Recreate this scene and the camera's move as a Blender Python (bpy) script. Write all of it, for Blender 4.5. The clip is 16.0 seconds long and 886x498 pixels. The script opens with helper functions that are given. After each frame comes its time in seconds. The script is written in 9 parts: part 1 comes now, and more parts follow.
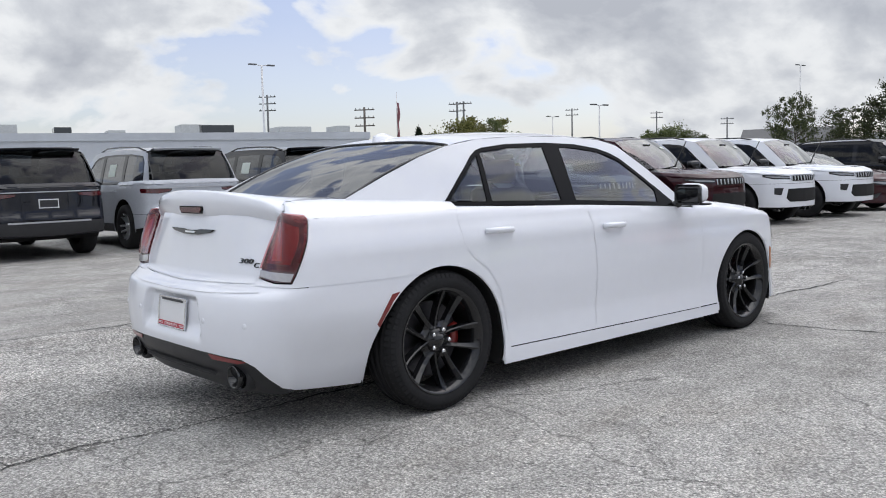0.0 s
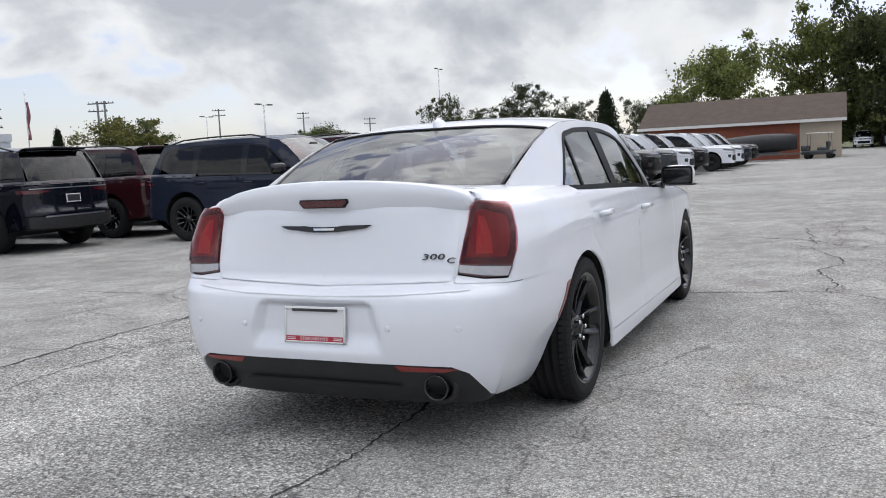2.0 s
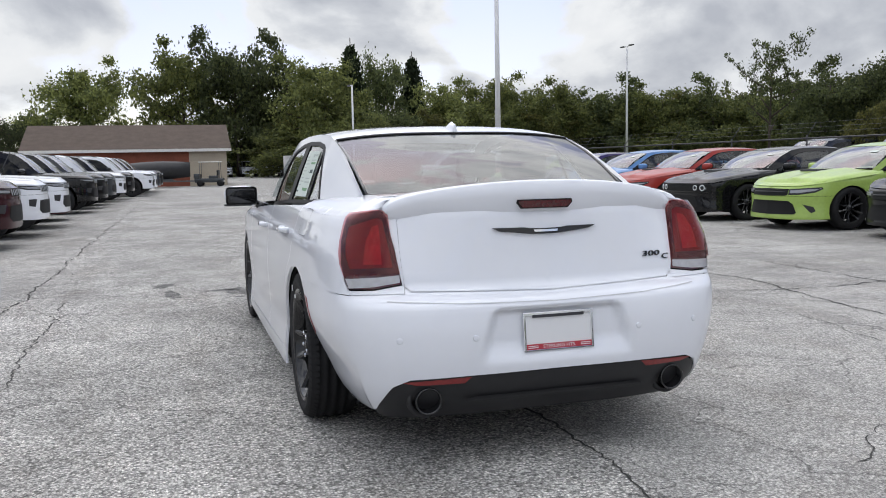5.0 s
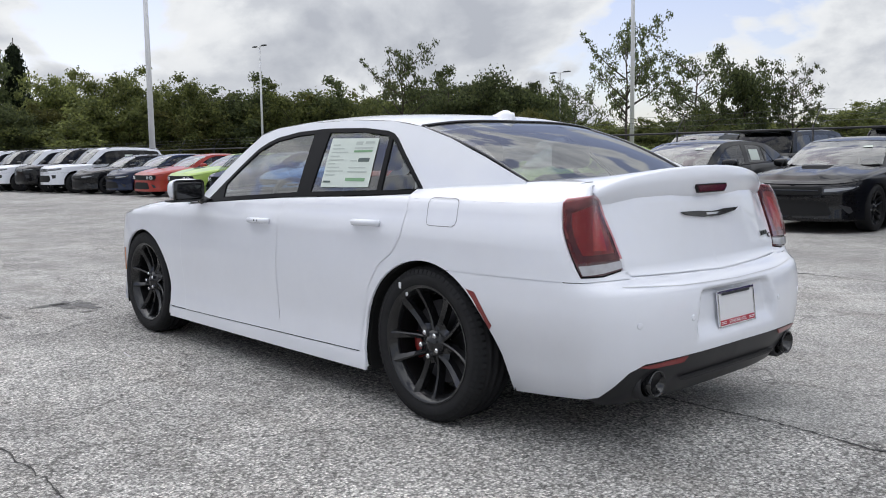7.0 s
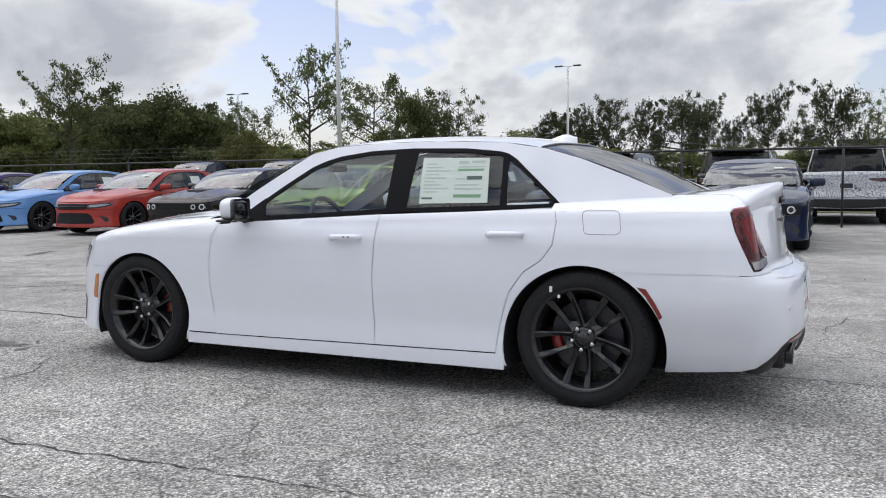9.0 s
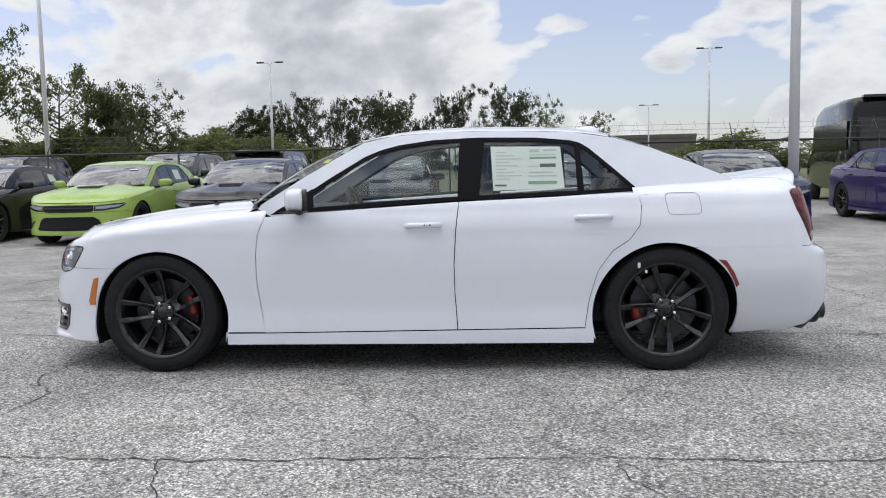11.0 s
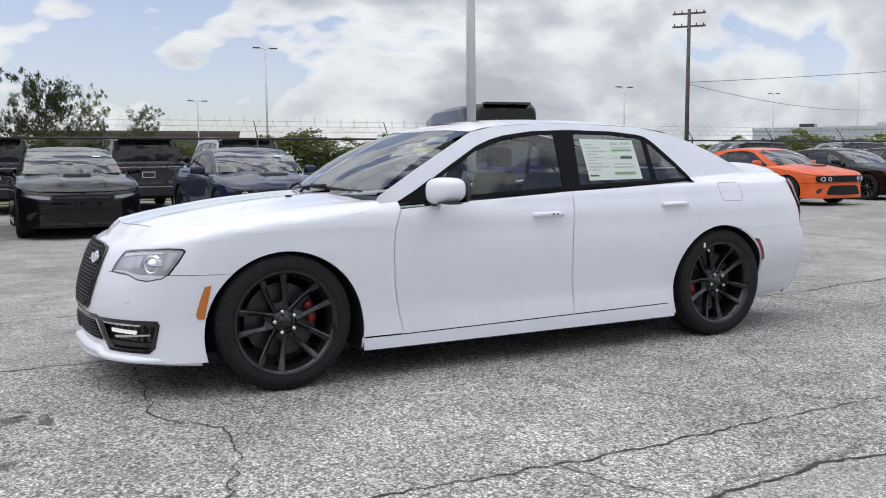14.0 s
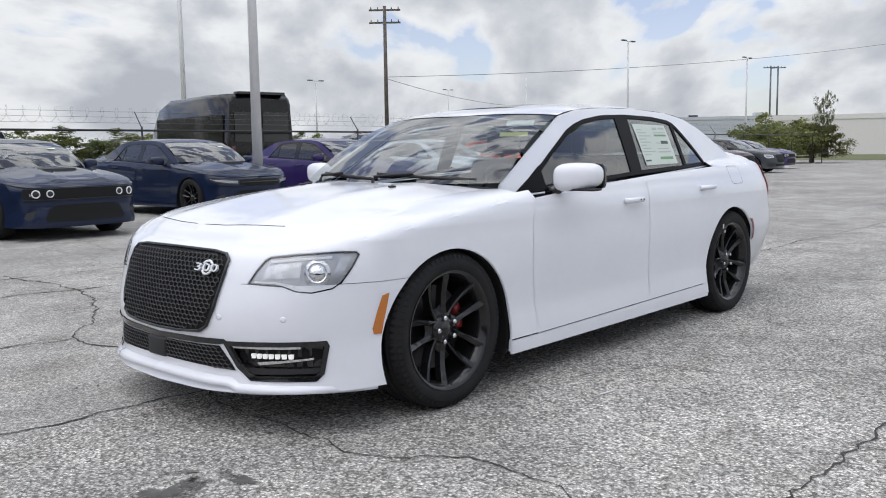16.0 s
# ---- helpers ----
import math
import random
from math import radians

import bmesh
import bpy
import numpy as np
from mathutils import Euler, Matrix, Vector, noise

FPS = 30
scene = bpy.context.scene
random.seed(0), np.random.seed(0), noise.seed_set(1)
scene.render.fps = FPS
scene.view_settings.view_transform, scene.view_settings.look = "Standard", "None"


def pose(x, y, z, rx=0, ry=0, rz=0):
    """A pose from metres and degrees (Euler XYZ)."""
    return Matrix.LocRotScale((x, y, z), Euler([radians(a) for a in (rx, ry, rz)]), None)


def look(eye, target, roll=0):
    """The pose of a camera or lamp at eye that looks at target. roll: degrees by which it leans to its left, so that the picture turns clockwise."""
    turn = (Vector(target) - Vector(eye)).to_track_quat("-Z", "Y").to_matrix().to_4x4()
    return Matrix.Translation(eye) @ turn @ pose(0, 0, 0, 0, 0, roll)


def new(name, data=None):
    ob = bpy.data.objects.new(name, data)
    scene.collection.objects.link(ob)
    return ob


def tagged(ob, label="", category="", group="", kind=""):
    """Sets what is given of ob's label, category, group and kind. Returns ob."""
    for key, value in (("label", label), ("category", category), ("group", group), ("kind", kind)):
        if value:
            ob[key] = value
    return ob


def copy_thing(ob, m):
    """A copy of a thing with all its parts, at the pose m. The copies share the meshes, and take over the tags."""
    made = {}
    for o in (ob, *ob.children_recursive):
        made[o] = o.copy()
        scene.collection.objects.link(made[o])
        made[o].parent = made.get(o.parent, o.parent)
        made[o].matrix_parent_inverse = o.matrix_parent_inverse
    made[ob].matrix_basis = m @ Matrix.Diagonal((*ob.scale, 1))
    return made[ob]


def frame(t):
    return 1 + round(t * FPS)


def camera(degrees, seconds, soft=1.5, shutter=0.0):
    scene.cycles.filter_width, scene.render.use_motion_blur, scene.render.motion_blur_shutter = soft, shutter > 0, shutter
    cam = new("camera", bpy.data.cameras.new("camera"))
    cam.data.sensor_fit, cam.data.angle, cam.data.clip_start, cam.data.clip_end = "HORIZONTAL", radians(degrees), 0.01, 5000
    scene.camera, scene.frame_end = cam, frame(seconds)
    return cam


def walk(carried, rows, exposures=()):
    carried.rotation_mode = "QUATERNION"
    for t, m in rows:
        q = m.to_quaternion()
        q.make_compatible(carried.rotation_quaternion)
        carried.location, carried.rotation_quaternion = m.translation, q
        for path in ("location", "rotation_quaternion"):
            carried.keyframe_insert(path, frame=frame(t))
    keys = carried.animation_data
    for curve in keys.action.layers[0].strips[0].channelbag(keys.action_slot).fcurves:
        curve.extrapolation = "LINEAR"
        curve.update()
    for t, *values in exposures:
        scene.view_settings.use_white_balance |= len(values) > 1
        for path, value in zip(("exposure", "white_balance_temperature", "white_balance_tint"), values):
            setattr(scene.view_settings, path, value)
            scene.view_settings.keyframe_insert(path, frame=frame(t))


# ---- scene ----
cam = camera(54.0, 16.0, soft=1.0)
PATH = [
    (0, (4.224, -4.462, 1.245), (2.739, -3.134, 1.063), -1.5),
    (0.5, (3.741, -4.875, 1.241), (2.385, -3.417, 1.055), -1.8),
    (1, (3.227, -5.201, 1.246), (2.02, -3.618, 1.053), -2.2),
    (1.5, (2.66, -5.478, 1.246), (1.626, -3.778, 1.044), -2.6),
    (2, (2.097, -5.714, 1.254), (1.26, -3.909, 1.043), -2.9),
    (2.5, (1.501, -5.869, 1.257), (0.88, -3.98, 1.042), -3.1),
    (3, (0.91, -5.979, 1.264), (0.526, -4.028, 1.048), -2.9),
    (3.5, (0.315, -6.014, 1.272), (0.179, -4.03, 1.063), -2.6),
    (4, (-0.298, -6.017, 1.26), (-0.181, -4.031, 1.059), -2.0),
    (4.5, (-0.888, -5.941, 1.27), (-0.527, -3.983, 1.073), -1.3),
    (5, (-1.495, -5.808, 1.254), (-0.909, -3.907, 1.055), -1.1),
    (7.5, (-3.995, -4.091, 1.227), (-2.509, -2.768, 1.017), -0.6),
    (8, (-4.476, -3.686, 1.227), (-2.863, -2.521, 1.024), -0.4),
    (8.5, (-4.883, -3.231, 1.232), (-3.164, -2.225, 1.045), -0.5),
    (9, (-5.293, -2.776, 1.234), (-3.488, -1.931, 1.064), -0.7),
    (11.5, (-6.032, 0.011, 1.211), (-4.042, -0.026, 1.017), -1.0),
    (12, (-6.031, 0.604, 1.212), (-4.052, 0.389, 1.016), -0.8),
    (12.5, (-5.961, 1.171, 1.214), (-4.009, 0.78, 1.019), -0.7),
    (13, (-5.8, 1.726, 1.216), (-3.892, 1.158, 1.02), -0.6),
    (13.5, (-5.605, 2.279, 1.214), (-3.756, 1.542, 1.013), -0.5),
    (14, (-5.309, 2.802, 1.216), (-3.533, 1.907, 1.009), -0.4),
    (14.5, (-4.955, 3.304, 1.208), (-3.263, 2.259, 0.994), -0.2),
    (15, (-4.502, 3.721, 1.2), (-2.912, 2.527, 0.984), -0.1),
    (15.5, (-4.03, 4.133, 1.188), (-2.561, 2.794, 0.968), -0.3),
    (16, (-3.527, 4.452, 1.193), (-2.197, 2.975, 0.964), -0.8),
]
walk(cam, [(t, look(eye, target, roll)) for t, eye, target, roll in PATH])

# ---------------------------------------------------------------- light
SUN_AZ, SUN_EL = 8.0, 57.0  # degrees clockwise from +y, and up
world = bpy.data.worlds.new("sky")
scene.world = world
world.use_nodes = True
wn, wl = world.node_tree.nodes, world.node_tree.links
wn.clear()


def wnode(kind, **kw):
    n = wn.new(kind)
    for k, v in kw.items():
        if k == "op":
            n.operation = v
        else:
            n.inputs[int(k[1:])].default_value = v
    return n


sky = wn.new("ShaderNodeTexSky")
sky.sky_type = "NISHITA"
sky.sun_disc = False
sky.sun_elevation, sky.sun_rotation = radians(SUN_EL), radians(SUN_AZ)
sky.air_density, sky.dust_density, sky.ozone_density = 1.0, 1.2, 1.0
tc = wn.new("ShaderNodeTexCoord")
sep = wn.new("ShaderNodeSeparateXYZ")
wl.new(tc.outputs["Generated"], sep.inputs[0])
# clouds: noise over the direction, drawn out flat towards the horizon
comb = wn.new("ShaderNodeVectorMath")
comb.operation = "MULTIPLY"
comb.inputs[1].default_value = (1.0, 1.0, 1.75)
wl.new(tc.outputs["Generated"], comb.inputs[0])


def wnoise(scale, detail, rough, vec):
    n = wn.new("ShaderNodeTexNoise")
    n.inputs["Scale"].default_value, n.inputs["Detail"].default_value, n.inputs["Roughness"].default_value = scale, detail, rough
    wl.new(vec, n.inputs["Vector"])
    return n


def wramp(src, stops):
    r = wn.new("ShaderNodeValToRGB")
    e = r.color_ramp.elements
    while len(e) < len(stops):
        e.new(0.5)
    for el, (p, c) in zip(e, stops):
        el.position, el.color = p, (*c, 1)
    wl.new(src, r.inputs[0])
    return r


warp = wnoise(1.6, 2.0, 0.5, comb.outputs[0])
wsc = wn.new("ShaderNodeVectorMath")
wsc.operation = "MULTIPLY_ADD"
wsc.inputs[1].default_value = (0.28, 0.28, 0.28)
wl.new(warp.outputs["Color"], wsc.inputs[0])
wl.new(comb.outputs[0], wsc.inputs[2])
cl = wnoise(4.6, 9.0, 0.52, wsc.outputs[0])
unit = wn.new("ShaderNodeVectorMath")
unit.operation = "NORMALIZE"
wl.new(tc.outputs["Generated"], unit.inputs[0])


def cloud_bank(src, az, el, wide, amount):
    """Thickens (or thins) the cloud round one direction of the sky."""
    dot = wn.new("ShaderNodeVectorMath")
    dot.operation = "DOT_PRODUCT"
    dot.inputs[1].default_value = (math.sin(radians(az)) * math.cos(radians(el)), math.cos(radians(az)) * math.cos(radians(el)), math.sin(radians(el)))
    wl.new(unit.outputs[0], dot.inputs[0])
    r = wn.new("ShaderNodeMapRange")
    r.interpolation_type = "SMOOTHSTEP"
    r.inputs[1].default_value, r.inputs[2].default_value, r.inputs[3].default_value, r.inputs[4].default_value = math.cos(radians(wide)), 1.0, 0.0, amount
    wl.new(dot.outputs["Value"], r.inputs[0])
    add = wnode("ShaderNodeMath", op="ADD")
    wl.new(src, add.inputs[0])
    wl.new(r.outputs[0], add.inputs[1])
    return add.outputs[0]


dens = cl.outputs[0]
for size, amount in ((15.0, 0.13), (36.0, 0.06)):  # billows: rounded lumps on the clouds' edges
    lump = wn.new("ShaderNodeTexVoronoi")
    lump.feature = "SMOOTH_F1"
    lump.inputs["Scale"].default_value, lump.inputs["Smoothness"].default_value = size, 0.35
    wl.new(wsc.outputs[0], lump.inputs["Vector"])
    swell = wnode("ShaderNodeMath", op="MULTIPLY_ADD", i1=-amount, i2=amount * 0.45)
    wl.new(lump.outputs["Distance"], swell.inputs[0])
    add = wnode("ShaderNodeMath", op="ADD")
    wl.new(dens, add.inputs[0])
    wl.new(swell.outputs[0], add.inputs[1])
    dens = add.outputs[0]
for bank in ((-57.5, 7.5, 11, -0.13), (-47, 3.5, 9, -0.08), (-36.4, 10.5, 13, 0.14), (-68, 10.0, 11, 0.12), (-28, 10.0, 11, 0.08), (-11.6, 11.0, 12, 0.09), (-17, 4.5, 7, -0.05), (11, 10.5, 8, 0.10), (20, 9.5, 4, -0.06), (32, 8.0, 9, 0.13),
             (45, 7.2, 7, 0.06), (52, 10.5, 8, -0.13), (57, 7.5, 5, -0.09), (80, 10.0, 11, 0.11), (95, 10.0, 7.5, -0.12), (97, 4.5, 6, 0.05), (105, 6.8, 8, 0.06), (116, 8.5, 13, 0.08), (137, 8.0, 15, 0.10), (152, 7.0, 12, 0.06)):
    dens = cloud_bank(dens, *bank)
mask = wramp(dens, [(0.435, (0.12, 0.12, 0.12)), (0.460, (0.62, 0.62, 0.62)), (0.495, (1, 1, 1))])
shift = wn.new("ShaderNodeVectorMath")
shift.operation = "ADD"
shift.inputs[1].default_value = (0.0, 0.02, 0.10)
wl.new(wsc.outputs[0], shift.inputs[0])
cs = wnoise(7.5, 10.0, 0.58, shift.outputs[0])
half = wnode("ShaderNodeMath", op="MULTIPLY", i1=0.36)
wl.new(cs.outputs[0], half.inputs[0])
shade = wnode("ShaderNodeMath", op="MULTIPLY_ADD", i1=0.64)
wl.new(dens, shade.inputs[0])
wl.new(half.outputs[0], shade.inputs[2])
body = wramp(shade.outputs[0], [(0.43, (0.86, 0.875, 0.89)), (0.495, (0.79, 0.81, 0.835)), (0.56, (0.60, 0.625, 0.67)), (0.64, (0.45, 0.475, 0.53))])
bg_sky, bg_cloud = wn.new("ShaderNodeBackground"), wn.new("ShaderNodeBackground")
bg_sky.inputs[1].default_value = 0.15
# an overcast dome: brighter towards the zenith
lift = wnode("ShaderNodeMath", op="MAXIMUM", i1=0.0)
wl.new(sep.outputs[2], lift.inputs[0])
square = wnode("ShaderNodeMath", op="MULTIPLY")
wl.new(lift.outputs[0], square.inputs[0])
wl.new(lift.outputs[0], square.inputs[1])
up = wnode("ShaderNodeMath", op="MULTIPLY_ADD", i1=2.25, i2=1.0)
wl.new(square.outputs[0], up.inputs[0])
wl.new(up.outputs[0], bg_cloud.inputs[1])
hz = wramp(sep.outputs[2], [(0.0, (0.65, 0.65, 0.65)), (0.07, (0.0, 0.0, 0.0))])
wmax = wnode("ShaderNodeMath", op="MAXIMUM")
wl.new(mask.outputs[0], wmax.inputs[0])
wl.new(hz.outputs[0], wmax.inputs[1])
tint = wn.new("ShaderNodeVectorMath")
tint.operation = "MULTIPLY"
haze = wn.new("ShaderNodeMapRange")  # bluer haze low down
haze.inputs[2].default_value = 0.13
wl.new(sep.outputs[2], haze.inputs[0])
hue_low = wn.new("ShaderNodeMix")
hue_low.data_type = "RGBA"
hue_low.inputs[6].default_value, hue_low.inputs[7].default_value = (0.93, 0.96, 1.12, 1), (1.06, 0.93, 1.0, 1)
wl.new(haze.outputs[0], hue_low.inputs[0])
wl.new(hue_low.outputs[2], tint.inputs[1])
wl.new(sky.outputs[0], tint.inputs[0])
wl.new(tint.outputs[0], bg_sky.inputs[0])
wl.new(body.outputs[0], bg_cloud.inputs[0])
wmix = wn.new("ShaderNodeMixShader")
wl.new(wmax.outputs[0], wmix.inputs[0])
wl.new(bg_sky.outputs[0], wmix.inputs[1])
wl.new(bg_cloud.outputs[0], wmix.inputs[2])
wout = wn.new("ShaderNodeOutputWorld")
wl.new(wmix.outputs[0], wout.inputs[0])

sun_data = bpy.data.lights.new("sun", "SUN")
sun_data.energy, sun_data.angle, sun_data.color = 0.65, radians(70), (1.0, 0.98, 0.95)
sun = new("sun", sun_data)
sd = Vector((math.sin(radians(SUN_AZ)) * math.cos(radians(SUN_EL)), math.cos(radians(SUN_AZ)) * math.cos(radians(SUN_EL)), math.sin(radians(SUN_EL))))
sun.matrix_world = look(sd * 60, (0, 0, 0))


# ---------------------------------------------------------------- materials
def material(name, color, rough=0.5, metal=0.0, coat=0.0, spec=0.5, trans=0.0, vary=0.0, scale=8.0, bump=0.0, bscale=60.0, emit=0.0, rand=0.0, coat_rough=0.05, fleck=0.0, rvary=0.0):
    """Principled material, with colour variation at two scales, fine relief, and per-object variation."""
    m = bpy.data.materials.new(name)
    m.use_nodes = True
    nt = m.node_tree
    b = nt.nodes["Principled BSDF"]
    b.inputs["Base Color"].default_value = (*color, 1)
    b.inputs["Roughness"].default_value, b.inputs["Metallic"].default_value = rough, metal
    b.inputs["Coat Weight"].default_value, b.inputs["Coat Roughness"].default_value = coat, coat_rough
    b.inputs["Specular IOR Level"].default_value, b.inputs["Transmission Weight"].default_value = spec, trans
    if emit:
        b.inputs["Emission Color"].default_value = (*color, 1)
        b.inputs["Emission Strength"].default_value = emit
    if vary or bump or rand or fleck or rvary:
        co = nt.nodes.new("ShaderNodeTexCoord")
        col = None
        if vary or fleck:
            mixes = []
            for sc, am in ((scale, vary), (scale * 7.3, vary * 0.6 + fleck)):
                n = nt.nodes.new("ShaderNodeTexNoise")
                n.inputs["Scale"].default_value, n.inputs["Detail"].default_value = sc, 5.0
                nt.links.new(co.outputs["Object"], n.inputs["Vector"])
                r = nt.nodes.new("ShaderNodeMapRange")
                r.inputs[1].default_value, r.inputs[2].default_value = 0.3, 0.7
                r.inputs[3].default_value, r.inputs[4].default_value = 1 - am, 1 + am
                nt.links.new(n.outputs[0], r.inputs[0])
                mixes.append(r.outputs[0])
            mu = nt.nodes.new("ShaderNodeMath")
            mu.operation = "MULTIPLY"
            nt.links.new(mixes[0], mu.inputs[0])
            nt.links.new(mixes[1], mu.inputs[1])
            col = mu.outputs[0]
        if rand:
            oi = nt.nodes.new("ShaderNodeObjectInfo")
            r = nt.nodes.new("ShaderNodeMapRange")
            r.inputs[3].default_value, r.inputs[4].default_value = 1 - rand, 1 + rand
            nt.links.new(oi.outputs["Random"], r.inputs[0])
            if col is None:
                col = r.outputs[0]
            else:
                mu = nt.nodes.new("ShaderNodeMath")
                mu.operation = "MULTIPLY"
                nt.links.new(col, mu.inputs[0])
                nt.links.new(r.outputs[0], mu.inputs[1])
                col = mu.outputs[0]
        if col is not None:
            sc = nt.nodes.new("ShaderNodeVectorMath")
            sc.operation = "SCALE"
            sc.inputs[0].default_value = color
            nt.links.new(col, sc.inputs["Scale"])
            nt.links.new(sc.outputs[0], b.inputs["Base Color"])
        if rvary:
            n = nt.nodes.new("ShaderNodeTexNoise")
            n.inputs["Scale"].default_value, n.inputs["Detail"].default_value = scale * 0.6, 4.0
            nt.links.new(co.outputs["Object"], n.inputs["Vector"])
            r = nt.nodes.new("ShaderNodeMapRange")
            r.inputs[3].default_value, r.inputs[4].default_value = max(0.0, rough - rvary), rough + rvary
            nt.links.new(n.outputs[0], r.inputs[0])
            nt.links.new(r.outputs[0], b.inputs["Roughness"])
        if bump:
            n = nt.nodes.new("ShaderNodeTexNoise")
            n.inputs["Scale"].default_value, n.inputs["Detail"].default_value = bscale, 4.0
            nt.links.new(co.outputs["Object"], n.inputs["Vector"])
            bp = nt.nodes.new("ShaderNodeBump")
            bp.inputs["Strength"].default_value, bp.inputs["Distance"].default_value = bump, 0.01
            nt.links.new(n.outputs[0], bp.inputs["Height"])
            nt.links.new(bp.outputs[0], b.inputs["Normal"])
    return m


def glass(name, tint, gloss=0.5, power=3.0, most=1.0):
    """A thin tinted pane: looking through it darkens, its face mirrors the sky."""
    m = bpy.data.materials.new(name)
    m.use_nodes = True
    nt = m.node_tree
    nt.nodes.clear()
    t, g = nt.nodes.new("ShaderNodeBsdfTransparent"), nt.nodes.new("ShaderNodeBsdfGlossy")
    t.inputs[0].default_value = (*tint, 1)
    g.inputs["Roughness"].default_value = 0.02
    f = nt.nodes.new("ShaderNodeLayerWeight")
    f.inputs[0].default_value = 0.5
    w = nt.nodes.new("ShaderNodeMath")
    w.operation = "POWER"
    w.inputs[1].default_value = power
    nt.links.new(f.outputs["Facing"], w.inputs[0])
    k = nt.nodes.new("ShaderNodeMath")
    k.operation = "MULTIPLY_ADD"
    k.inputs[1].default_value, k.inputs[2].default_value = most, 0.045 + 0.03 * gloss
    k.use_clamp = True
    nt.links.new(w.outputs[0], k.inputs[0])
    x = nt.nodes.new("ShaderNodeMixShader")
    nt.links.new(k.outputs[0], x.inputs[0])
    nt.links.new(t.outputs[0], x.inputs[1])
    nt.links.new(g.outputs[0], x.inputs[2])
    o = nt.nodes.new("ShaderNodeOutputMaterial")
    nt.links.new(x.outputs[0], o.inputs[0])
    return m


def paint(name, color, fleck=0.05, rough=0.35):
    return material(name, color, rough, 0.0, 0.75, 0.05, vary=0.015, scale=3.0, fleck=fleck, coat_rough=0.02)


